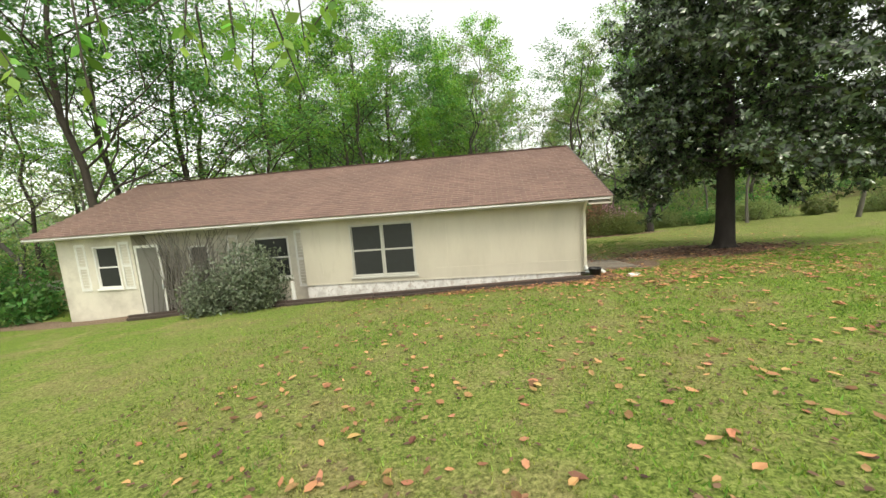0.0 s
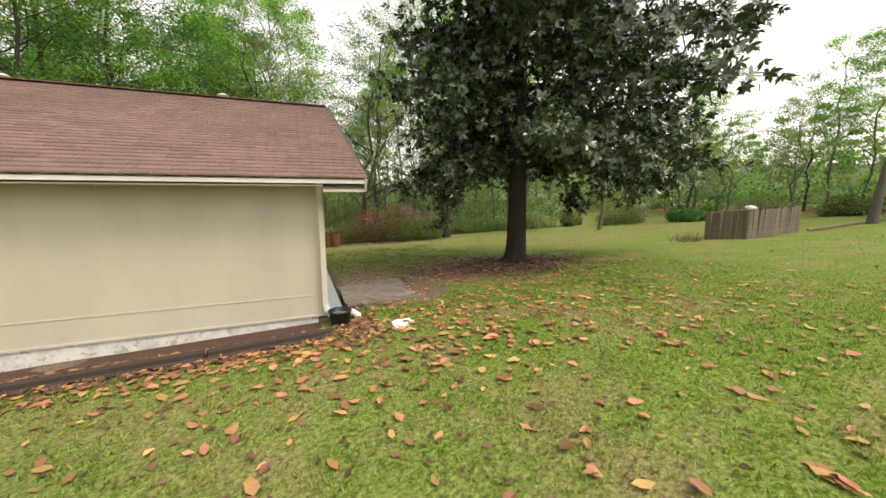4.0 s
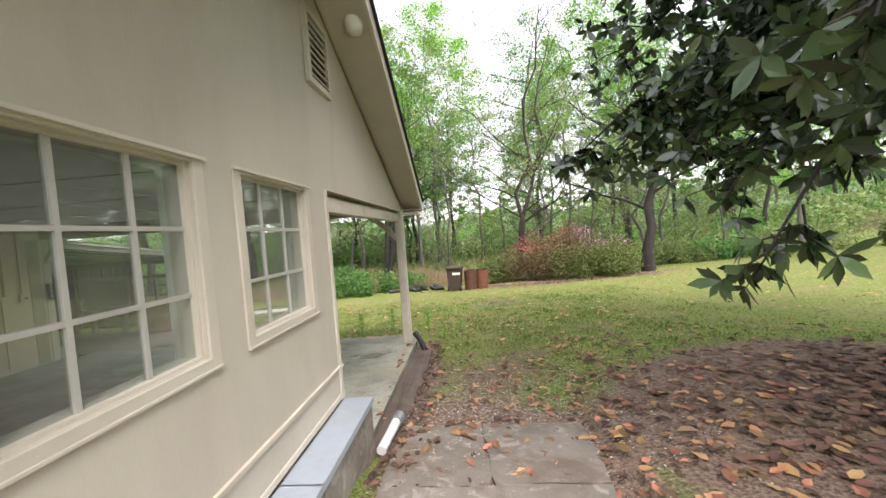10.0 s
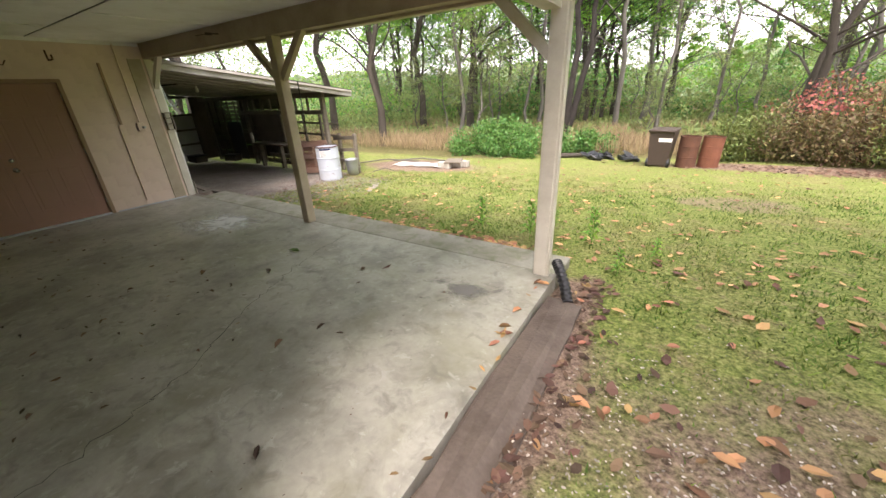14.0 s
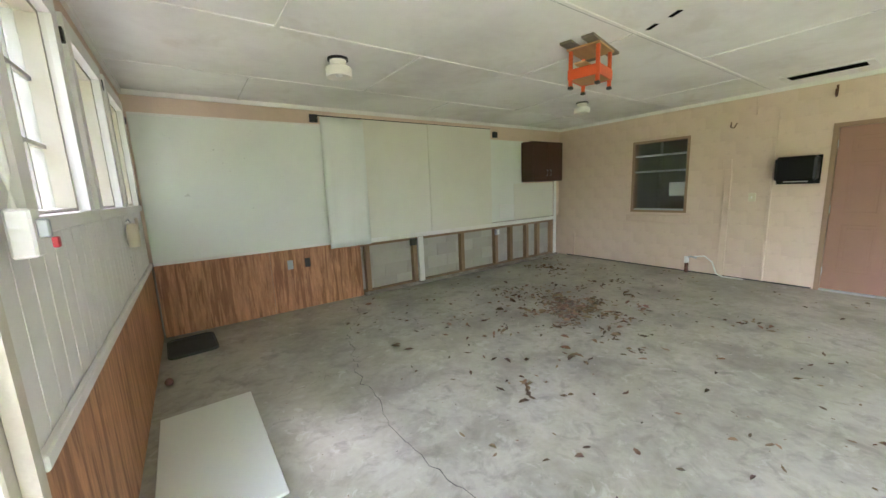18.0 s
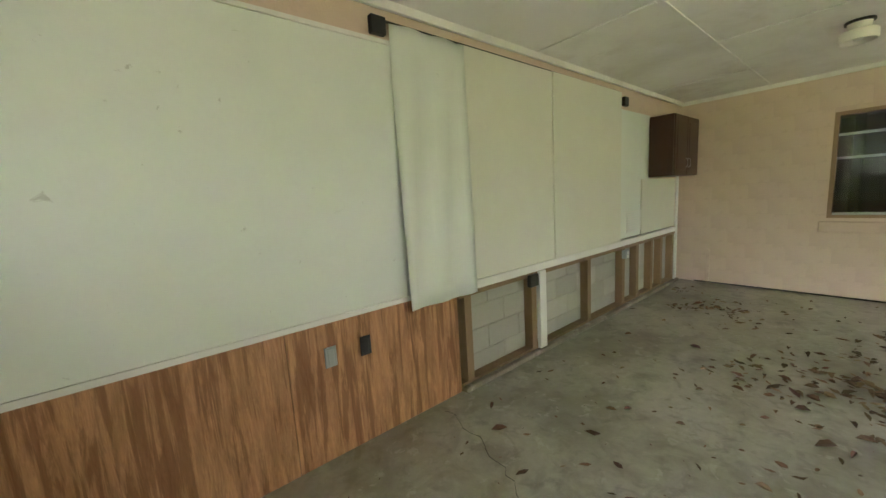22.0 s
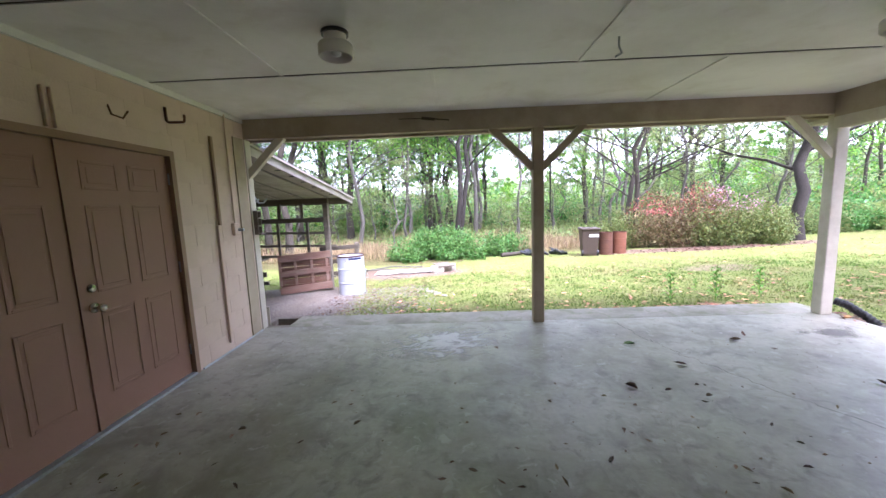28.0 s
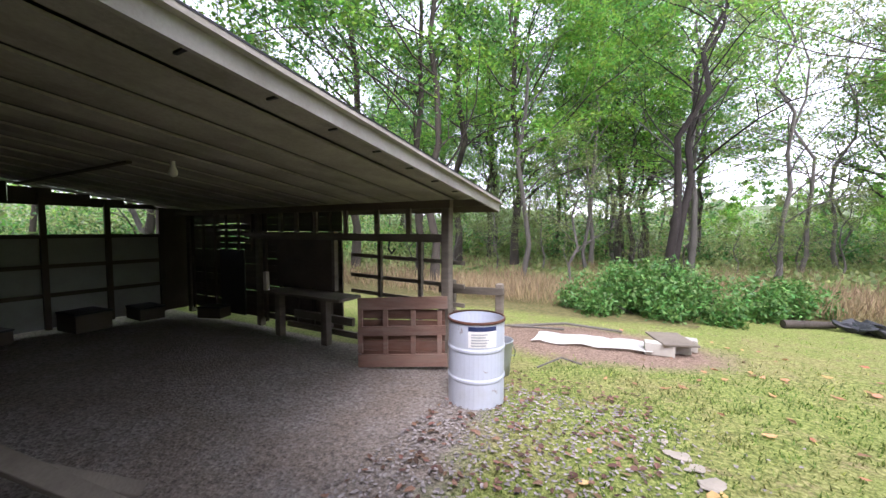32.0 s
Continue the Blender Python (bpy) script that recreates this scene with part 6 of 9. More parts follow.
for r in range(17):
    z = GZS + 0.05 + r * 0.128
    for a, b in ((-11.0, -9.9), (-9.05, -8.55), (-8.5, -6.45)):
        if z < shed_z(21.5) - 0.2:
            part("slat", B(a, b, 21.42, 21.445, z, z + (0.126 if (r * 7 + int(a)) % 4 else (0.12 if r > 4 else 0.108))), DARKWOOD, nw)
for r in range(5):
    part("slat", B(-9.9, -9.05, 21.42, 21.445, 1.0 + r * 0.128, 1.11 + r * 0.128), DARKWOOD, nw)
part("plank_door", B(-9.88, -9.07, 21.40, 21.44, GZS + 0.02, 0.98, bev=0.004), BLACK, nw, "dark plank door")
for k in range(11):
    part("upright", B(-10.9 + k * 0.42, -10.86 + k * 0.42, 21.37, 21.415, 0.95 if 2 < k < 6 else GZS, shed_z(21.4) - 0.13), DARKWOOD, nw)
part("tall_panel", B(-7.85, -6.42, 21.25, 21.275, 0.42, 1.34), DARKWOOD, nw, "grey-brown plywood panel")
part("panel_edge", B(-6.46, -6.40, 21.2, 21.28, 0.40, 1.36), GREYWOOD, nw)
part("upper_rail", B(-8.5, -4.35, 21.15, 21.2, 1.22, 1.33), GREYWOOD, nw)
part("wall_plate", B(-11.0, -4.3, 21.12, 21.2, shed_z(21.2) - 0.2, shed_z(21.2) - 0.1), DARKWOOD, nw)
for x in (-7.6, -7.2, -6.75, -6.1, -5.5, -4.95):
    part("short_stud", B(x - 0.035, x + 0.035, 21.13, 21.17, 1.33, shed_z(21.2) - 0.1), GREYWOOD, nw)
for x, z0 in ((-5.75, 0.2), (-5.0, 0.2)):
    part("outer_stud", B(x - 0.03, x + 0.03, 21.5, 21.56, GZS - 0.1, 1.3), GREYWOOD, nw)
for z in (0.35, 0.62, 0.95):
    part("outer_rail", beam(bmesh.new(), (-6.4, 21.58, z + 0.02), (-4.3, 21.58, z - 0.03), 0.03, 0.06), GREYWOOD, nw)
part("hanging_hook", tube([(-5.28, 21.15, 1.22), (-5.28, 21.13, 1.12), (-5.22, 21.12, 1.05), (-5.16, 21.12, 1.12)], 0.014), BLACK, nw)

SHEDP = mat("dusty_pale_panel", (0.34, 0.35, 0.32), 0.8, var=0.15, scale=2, fine=30, dirt=(0.2, 0.19, 0.16), dirt_amt=0.5)
ww = thing("shed_side_wall", "pale panelled side wall with open gaps above", "wall", kind="structure")
for a, b in ((17.3, 18.28), (18.32, 19.13), (19.19, 19.98), (20.04, 20.85)):
    for z0, z1 in ((GZS + 0.02, 0.22), (0.26, 0.72), (0.76, 1.24)):
        part("panel", B(SH_W + 0.0, SH_W + 0.02, a, b, z0, z1), SHEDP, ww)
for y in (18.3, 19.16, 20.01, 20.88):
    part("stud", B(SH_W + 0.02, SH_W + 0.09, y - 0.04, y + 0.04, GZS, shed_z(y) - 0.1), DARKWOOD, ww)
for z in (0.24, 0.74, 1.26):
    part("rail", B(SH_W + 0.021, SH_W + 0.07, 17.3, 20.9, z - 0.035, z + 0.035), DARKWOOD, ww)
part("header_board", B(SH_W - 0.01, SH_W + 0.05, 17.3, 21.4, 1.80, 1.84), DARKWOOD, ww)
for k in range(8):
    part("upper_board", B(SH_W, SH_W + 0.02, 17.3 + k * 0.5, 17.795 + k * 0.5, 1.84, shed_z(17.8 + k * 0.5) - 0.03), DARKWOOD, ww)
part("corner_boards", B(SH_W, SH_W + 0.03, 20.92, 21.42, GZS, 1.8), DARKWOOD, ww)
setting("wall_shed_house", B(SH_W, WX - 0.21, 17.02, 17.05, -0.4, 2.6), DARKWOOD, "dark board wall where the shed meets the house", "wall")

wbn = thing("work_bench", "old grey wooden bench in the shed", "bench", -6.75, 21.0, GZS)
part("bench_top", B(-0.85, 0.85, -0.22, 0.25, 0.70, 0.745, bev=0.006), GREYWOOD, wbn)
part("upright_end", B(-0.86, -0.78, -0.2, -0.14, 0.745, 1.05, bev=0.005), POSTP, wbn, "pale upright end piece")
for x in (-0.6, 0.45):
    part("leg", B(x - 0.06, x + 0.06, -0.14, -0.03, 0, 0.70, bev=0.006), GREYWOOD, wbn)
part("lower_rail", B(-0.5, 0.8, 0.1, 0.16, 0.28, 0.4), GREYWOOD, wbn)
part("lower_rail", B(-0.8, 0.8, 0.2, 0.26, 0.06, 0.15), GREYWOOD, wbn)

gate = thing("plank_gate", "faded red-brown plank crate side leaning at the shed", "gate", -4.85, 20.82, GZS - 0.02, 25)
for z0, z1 in ((0.06, 0.19), (0.195, 0.33), (0.335, 0.46), (0.465, 0.6), (0.61, 0.74)):
    part("backing_plank", B(-0.53, 0.57, 0.002, 0.02, z0, z1, bev=0.003), REDWOOD, gate)
for z0, z1, w in ((-0.01, 0.155, 0.6), (0.4, 0.525, 0.58), (0.74, 0.9, 0.6)):
    part("rail_plank", beam(bmesh.new(), (-0.56, -0.03, (z0 + z1) / 2 - 0.015), (w, -0.03, (z0 + z1) / 2 + 0.025), 0.028, z1 - z0), REDWOOD_L, gate)
for x in (-0.53, -0.2, 0.16, 0.5):
    part("batten", B(x - 0.03, x + 0.03, -0.042, 0.001, 0.16, 0.735, bev=0.004), REDWOOD_L, gate)

drum = thing("steel_drum", "pale blue-white open steel drum with a printed label", "drum", -3.64, 20.46, gz(-3.64, 20.46) + 0.0, 200)
prof = [(0.0, 0.012), (0.275, 0.012), (0.29, 0.0), (0.29, 0.27), (0.298, 0.285), (0.298, 0.305), (0.29, 0.32), (0.29, 0.57), (0.298, 0.585), (0.298, 0.605), (0.29, 0.62), (0.29, 0.87)]
part("shell", lathe(prof + [(0.282, 0.87), (0.28, 0.05)], 40), DRUM, drum, smooth=False)
part("rim", lathe([(0.283, 0.862), (0.298, 0.862), (0.302, 0.875), (0.298, 0.888), (0.283, 0.888)], 40), RUST, drum, "rust-spotted rolled rim")


def patch(a0, a1, z0, z1, r, n=8):
    bm = bmesh.new()
    lo = [bm.verts.new((r * math.cos(a0 + (a1 - a0) * i / n), r * math.sin(a0 + (a1 - a0) * i / n), z0)) for i in range(n + 1)]
    hi = [bm.verts.new((v.co.x, v.co.y, z1)) for v in lo]
    for i in range(n):
        bm.faces.new((lo[i], lo[i + 1], hi[i + 1], hi[i]))
    return bm


lab = part("label_sheet", patch(1.35, 2.35, 0.64, 0.80, 0.2925), PAPER, drum, "white printed label")
part("label_band", patch(1.35, 2.35, 0.80, 0.845, 0.2927), mat("navy_print", (0.02, 0.03, 0.09), 0.5), lab)
for i in range(5):
    part("printed_bar", patch(1.45, 1.95 + 0.06 * (i % 3), 0.655 + i * 0.027, 0.667 + i * 0.027, 0.2935), METAL, lab)
pail = thing("grey_pail", "dented grey pail standing behind the drum", "pail", -3.72, 21.35, gz(-3.72, 21.35))
part("shell", lathe([(0.0, 0.01), (0.15, 0.0), (0.165, 0.2), (0.19, 0.42), (0.2, 0.43), (0.19, 0.44), (0.178, 0.42), (0.14, 0.03)], 24), METAL, pail, smooth=True)
part("handle", tube([(0.19, 0, 0.4), (0.2, 0.1, 0.28), (0.17, 0.16, 0.2), (0.0, 0.23, 0.16), (-0.17, 0.16, 0.2), (-0.2, 0.1, 0.28), (-0.19, 0, 0.4)], 0.006), METAL, pail)
rfn = thing("rail_fence", "old weathered rails on short posts beside the shed", "fence", -3.82, 21.68, gz(-3.82, 21.68))
for x, y, h in ((0.0, 0.0, 1.12), (-0.8, 0.15, 1.1)):
    part("fence_post", B(x - 0.05, x + 0.05, y - 0.05, y + 0.05, -0.15, h, bev=0.015), GREYWOOD, rfn)
for a, b in (((0.08, -0.06, 1.02), (-1.0, 0.1, 0.95)), ((0.08, -0.06, 0.68), (-1.0, 0.1, 0.6)), ((0.06, -0.06, 0.35), (-1.0, 0.1, 0.3))):
    part("rail", beam(bmesh.new(), a, b, 0.035, 0.1), GREYWOOD, rfn)
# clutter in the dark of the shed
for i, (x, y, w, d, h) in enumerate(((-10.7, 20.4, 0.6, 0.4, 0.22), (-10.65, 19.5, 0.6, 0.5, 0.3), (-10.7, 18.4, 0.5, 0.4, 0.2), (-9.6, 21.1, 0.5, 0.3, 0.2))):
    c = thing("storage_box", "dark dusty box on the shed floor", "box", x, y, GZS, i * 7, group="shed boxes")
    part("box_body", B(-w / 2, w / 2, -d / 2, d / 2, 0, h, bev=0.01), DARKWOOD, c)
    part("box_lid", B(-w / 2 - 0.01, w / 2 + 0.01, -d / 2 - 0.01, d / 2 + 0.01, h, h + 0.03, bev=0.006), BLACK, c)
for i, (a, b) in enumerate((((-6.2, 17.12, 0.5), (-4.7, 18.0, -0.34)), ((-5.9, 17.12, 0.3), (-5.0, 18.1, -0.33)))):
    tagged(part("loose_plank", beam(bmesh.new(), a, b, 0.14, 0.035), GREYWOOD), "loose weathered plank by the wall end", "plank", group="loose planks")
coil = bmesh.new()
for k in range(3):
    tube([(-4.24 + 0.17 * math.cos(t * 0.42) * (1 - 0.06 * k), 17.2 + 0.03 * k, 0.72 + 0.17 * math.sin(t * 0.42) * (1 - 0.06 * k)) for t in range(16)], 0.014, 6, coil)
tagged(part("hose_coil", coil, WPLAST), "coil of white cable hanging at the wall end", "cable coil")

# on the wall-end post
hk = thing("hanging_hook", "grey metal utility hook on the post", "hook", WX - 0.075, NY + 0.07, 1.62)
part("hook_rod", tube([(0.0, 0.0, 0.28), (-0.02, 0.0, 0.34), (0.02, 0.02, 0.36), (0.04, 0.04, 0.3), (0.03, 0.06, 0.12), (0.07, 0.09, 0.02), (0.12, 0.12, 0.02), (0.16, 0.14, 0.08)], 0.011), METAL, hk)
part("hook_rod", tube([(0.0, 0.0, 0.3), (-0.02, 0.03, 0.15), (0.0, 0.05, 0.04), (0.05, 0.07, 0.03), (0.08, 0.08, 0.07)], 0.009), METAL, hk)
bf = thing("wooden_feeder", "small weathered wooden hanging frame on the post", "feeder", WX + 0.045, NY + 0.02, 1.24, -80)
for a in ((-0.07, -0.055, 0.0, 0.30), (0.055, 0.07, 0.0, 0.30)):
    part("side", B(a[0], a[1], -0.032, 0.015, a[2], a[3]), GREYWOOD, bf)
for z in (0.0, 0.1, 0.2, 0.29):
    part("rail", B(-0.075, 0.075, -0.032, 0.05 if z == 0 else 0.02, z, z + 0.014), GREYWOOD, bf)
tagged(part("post_plate", B(WX + 0.025 - 0.06, WX - 0.03 + 0.06, NY + 0.096, NY + 0.11, 0.0, 0.26, bev=0.004), POSTP), "painted kick plate at the post foot", "plate")
tagged(part("beam_crack", beam(beam(beam(bmesh.new(), (-1.93, NY - 0.064, 2.565), (-1.66, NY - 0.064, 2.56), 0.004, 0.010, bev=0), (-1.66, NY - 0.064, 2.565), (-1.50, NY - 0.064, 2.545), 0.004, 0.034, bev=0), (-1.50, NY - 0.064, 2.548), (-1.33, NY - 0.064, 2.53), 0.004, 0.016, bev=0), DARKWOOD), "dark split in the beam face", "split")
bk = tagged(part("hanging_tool", tube([(-0.13, NY + 0.07, 1.42), (-0.09, NY + 0.1, 1.38), (-0.09, NY + 0.1, 1.9)], 0.008), BLACK), "thin black rod hung on the post", "rod")


# ---- yard: close to the house ----
def slab(name, label, pts, z0, z1, material):
    """A cast slab with a slightly broken outline."""
    rng = random.Random(len(name) + int(pts[0][0] * 10))
    ring = []
    for (ax, ay), (bx, by) in zip(pts, pts[1:] + pts[:1]):
        for i in range(8):
            f = i / 8
            ring.append((ax + (bx - ax) * f + rng.gauss(0, 0.012), ay + (by - ay) * f + rng.gauss(0, 0.012)))
    bm = bmesh.new()
    top = [bm.verts.new((x, y, (z1(y) if callable(z1) else z1) + rng.gauss(0, 0.003))) for x, y in ring]
    bot = [bm.verts.new((x, y, z0)) for x, y in ring]
    bm.faces.new(top)
    for i in range(len(ring)):
        j = (i + 1) % len(ring)
        bm.faces.new((top[j], top[i], bot[i], bot[j]))
    return tagged(part(name, bm, material), label, "pavement", kind="structure")


slab("pavement_step_upper", "raised worn concrete slab at the head of the walk", [(3.66, 10.4), (5.05, 10.45), (5.0, 11.66), (3.72, 11.93)], -0.1, lambda y: float(pad_z(y)) + 0.06, CONC_OLD)
slab("pavement_step", "rough weathered concrete slab beside the kerb", [(3.78, 11.98), (5.12, 11.72), (5.34, 12.98), (3.75, 13.0)], -0.2, lambda y: float(pad_z(y)), CONC_OLD)
slab("pavement_step_low", "lower cracked concrete slab by the carport", [(3.72, 13.03), (4.55, 13.02), (4.5, 13.98), (3.75, 14.0)], -0.2, lambda y: float(pad_z(y)) - 0.03, CONC_OLD)
slab("pavement_step_low", "lower cracked concrete slab on the lawn side", [(4.57, 13.02), (5.36, 13.01), (5.43, 13.93), (4.52, 13.97)], -0.2, lambda y: float(pad_z(y)) - 0.022, CONC_OLD)
slab("pavement_strip", "worn brown stone strip along the slab edge", [(3.415, 13.68), (3.70, 13.68), (3.76, 15.05), (3.74, 16.75), (3.42, 16.8)], -0.25, lambda y: float(strip_z(y)), mat("worn_brown_stone", (0.135, 0.105, 0.085), 0.7, var=0.35, scale=5, fine=40, bump=0.5, dirt=(0.06, 0.043, 0.033), dirt_amt=0.8, dirt_scale=3))
tagged(part("pvc_pipe", tube([(3.66, 14.12, 0.13), (3.64, 13.9, 0.115), (3.61, 13.62, 0.10)], 0.045, 14), WPLAST), "white plastic pipe lying by the kerb", "pipe")
tagged(part("pvc_coupling", tube([(3.668, 14.17, 0.133), (3.662, 14.05, 0.128)], 0.054, 14), METAL), "grey coupling on the white pipe", "pipe")
tagged(part("pvc_scrap", tube([(3.62, 12.6, 0.3), (3.6, 12.42, 0.29)], 0.03, 12), WPLAST), "short scrap of white pipe", "pipe")
bm = bmesh.new()
pts = [Vector((3.40, 17.09, 0.16)), Vector((3.46, 17.0, 0.13)), Vector((3.55, 16.88, 0.03)), Vector((3.62, 16.76, -0.08))]
path = []
for a, b in zip(pts, pts[1:]):
    for i in range(8):
        path.append(a.lerp(b, i / 8))
tube(path, [0.052 if i % 2 else 0.043 for i in range(len(path))], 12, bm)
tagged(part("drain_hose", bm, BLACK), "black corrugated drain hose at the corner post", "hose")

dsp = thing("downspout", "white painted downspout with an elbow at the corner", "downspout", EX - 0.02, SY - 0.06, 0.55)
part("upper_elbow", tube([(-0.02, -0.38, 1.98), (-0.02, -0.3, 1.9), (-0.01, -0.06, 1.72), (0, -0.01, 1.6)], 0.042, 10), CREAM_TRIM, dsp)
part("pipe", B(-0.04, 0.04, -0.05, 0.03, 0.2, 1.62, bev=0.01), CREAM_TRIM, dsp)
part("lower_elbow", tube([(0, -0.01, 0.25), (0.02, -0.01, 0.16), (0.14, -0.03, 0.12), (0.38, -0.06, 0.1), (0.45, -0.07, 0.05), (0.46, -0.07, -0.03)], 0.052, 12), WPLAST, dsp, "white plastic elbow")
bu = thing("black_bucket", "black plastic pot standing under the downspout", "bucket", 3.46, 9.42, gz(3.46, 9.42))
part("shell", lathe([(0.0, 0.01), (0.12, 0.0), (0.155, 0.2), (0.165, 0.205), (0.165, 0.225), (0.15, 0.225), (0.115, 0.02)], 24), BLACK, bu, smooth=True)
part("water", lathe([(0.0, 0.16), (0.14, 0.16)], 24), METAL, bu, "standing water")
bm = bmesh.new()
rng = random.Random(2)
bmesh.ops.create_icosphere(bm, subdivisions=3, radius=0.2, matrix=Matrix.Diagonal((1.2, 0.8, 0.28, 1)))
for v in bm.verts:
    v.co += v.co.normalized() * 0.09 * noise.noise(v.co * 11)
tagged(part("crumpled_cloth", bm, PAPER), "crumpled white cloth lying on the grass", "cloth").matrix_basis = pose(4.2, 8.85, gz(4.2, 8.85) + 0.02, 0, 0, 30) @ Matrix.Diagonal((0.8, 0.75, 0.6, 1))

edging = thing("timber_edging", "two dark stacked landscape timbers along the bed", "edging", kind="structure")
for k, (x0, x1) in enumerate(((-9.9, -7.3), (-7.28, -4.9), (-4.88, -2.4), (-2.38, 0.1), (0.12, 1.9), (1.92, 3.3))):
    for lv in (0, 1):
        y, sink = 8.90 + 0.06 * lv - 0.012 * k + (0.05 if k == 5 else 0), 0.012 * k
        part("timber", beam(bmesh.new(), (x0, y, gz(x0, y) + 0.045 - sink + 0.07 * lv), (x1, y + 0.03, gz(x1, y) + 0.04 - sink + 0.07 * lv), 0.075, 0.10, bev=0.018), TIMBER, edging)
bm = bmesh.new()
for i in range(60):
    x = -10 + i * 0.22
    bm.faces.new([bm.verts.new((a, b, gz(a, b) + 0.018)) for a, b in ((x, 8.98), (x + 0.22, 8.98), (x + 0.22, 9.72), (x, 9.72))])
bmesh.ops.remove_doubles(bm, verts=bm.verts, dist=0.001)
setting("ground_mulch", bm, MULCH, "dark red-brown mulch bed under the wall", "mulch")

vine = thing("bare_shrub", "tall bare grey stems of a leafless shrub at the porch", "shrub", -7.9, 9.35, gz(-7.9, 9.35))
rng = random.Random(8)
vs, fs = [], []
for i in range(120):
    a = rng.gauss(0, 0.4)
    x0 = rng.gauss(0, 0.55)
    h = rng.uniform(1.5, 2.6)
    limb_pts = [(x0, rng.gauss(0, 0.1), -0.05), (x0 + a * 0.3, rng.gauss(0, 0.1), h * 0.35), (x0 + a * 0.75, rng.gauss(0.1, 0.1), h * 0.7), (x0 + a * 1.5, 0.1 + rng.gauss(0, 0.1), h)]
    k0 = len(vs)
    for j, p in enumerate(limb_pts):
        r = 0.017 * (1 - 0.22 * j)
        for q in range(5):
            vs.append((p[0] + r * math.cos(q * 1.257), p[1] + r * math.sin(q * 1.257), p[2]))
    for j in range(3):
        for q in range(5):
            fs.append((k0 + j * 5 + q, k0 + j * 5 + (q + 1) % 5, k0 + j * 5 + 5 + (q + 1) % 5, k0 + j * 5 + 5 + q))
    part("stem", mesh_of("stem", vs, fs, BARK_P), None, vine, smooth=True)
    vs, fs = [], []
tagged(part("white_stake", B(-4.86, -4.77, 9.2, 9.27, gz(-4.8, 9.2), gz(-4.8, 9.2) + 0.62, bev=0.006), WHITE), "short white post beside the shrub", "post")

# ---- yard: far things ----
pf = thing("plank_enclosure", "grey weathered plank enclosure on the lawn", "fence", 17.8, 12.05, gz(17.8, 12.05))
rng = random.Random(6)


def run(a, b):
    n = int(math.dist(a, b) / 0.145)
    ang = math.degrees(math.atan2(b[1] - a[1], b[0] - a[0]))
    for i in range(n):
        f = (i + 0.5) / n
        x, y = a[0] + (b[0] - a[0]) * f, a[1] + (b[1] - a[1]) * f
        o = part("board", B(-0.068, 0.068, -0.011, 0.011, -0.1, 1.04 + rng.uniform(-0.04, 0.03), bev=0.004), GREYWOOD, pf)
        o.matrix_basis = pose(x - 17.8, y - 12.05, gz(x, y) - gz(17.8, 12.05), rng.uniform(-2, 2), rng.uniform(-1.2, 1.2), ang)


run((17.45, 13.25), (17.8, 12.05))
run((17.8, 12.05), (21.0, 12.0))
run((21.0, 12.0), (20.8, 13.3))
run((20.8, 13.3), (17.45, 13.25))
bm = bmesh.new()
bmesh.ops.create_icosphere(bm, subdivisions=2, radius=0.16, matrix=Matrix.Diagonal((1.5, 1, 0.6, 1)))
for v in bm.verts:
    v.co += v.co.normalized() * 0.04 * noise.noise(v.co * 9)
tagged(part("white_bag", bm, PAPER), "white bag lying on the enclosure corner", "bag").matrix_basis = pose(18.0, 12.12, gz(17.8, 12.05) + 1.12)
rng = random.Random(12)
vs, fs = [], []
for i in range(60):
    k = len(vs)
    x, y, h, a = rng.gauss(0, 0.35), rng.gauss(0, 0.25), rng.uniform(0.15, 0.45), rng.uniform(0, 6.28)
    vs += [(x - 0.03, y, 0), (x + 0.03, y, 0), (x + math.cos(a) * 0.25, y + math.sin(a) * 0.25, h)]
    fs.append((k, k + 1, k + 2))
dp = thing("dry_plant", "clump of dry reddish stalks beside the planks", "plant", 16.5, 13.2, gz(16.5, 13.2))
part("stalk_clump", mesh_of("stalk_clump", vs, fs, L_AZR), None, dp)
lg = thing("lawn_edging", "long dark pipe lying along the far lawn edge", "pipe", kind="structure")
for (ax, ay), (bx, by) in (((30, 12.2), (34, 10)), ((34, 10), (38, 6)), ((38, 6), (41, 0)), ((41, 0), (42, -6)), ((21.4, 11.9), (30, 12.2))):
    part("pipe_length", C((ax, ay, gz(ax, ay) + 0.08), (bx, by, gz(bx, by) + 0.08), 0.11 if ax > 29 else 0.05, n=10), BLACK if ax > 29 else GREYWOOD, lg)
rf = thing("rail_fence", "old split-rail fence beyond the evergreen", "fence", 37.5, 2.5, gz(37.5, 2.5), 100)
for k in range(4):
    part("fence_post", B(k * 2.2 - 3.4, k * 2.2 - 3.25, -0.07, 0.07, -0.1, 1.3, bev=0.02), GREYWOOD, rf)
for k in range(3):
    for z in (0.35, 0.75, 1.1):
        part("rail", beam(bmesh.new(), (k * 2.2 - 3.32, 0, z), (k * 2.2 - 1.12, 0, z + 0.05), 0.09, 0.07), GREYWOOD, rf)

tb = thing("wheeled_bin", "dark brown wheeled rubbish bin with a pale sticker", "bin", 3.8, 26.3, gz(3.8, 26.3), -8)
bm = bmesh.new()
lo = [bm.verts.new(p) for p in ((-0.24, -0.26, 0.05), (0.24, -0.26, 0.05), (0.24, 0.22, 0.05), (-0.24, 0.22, 0.05))]
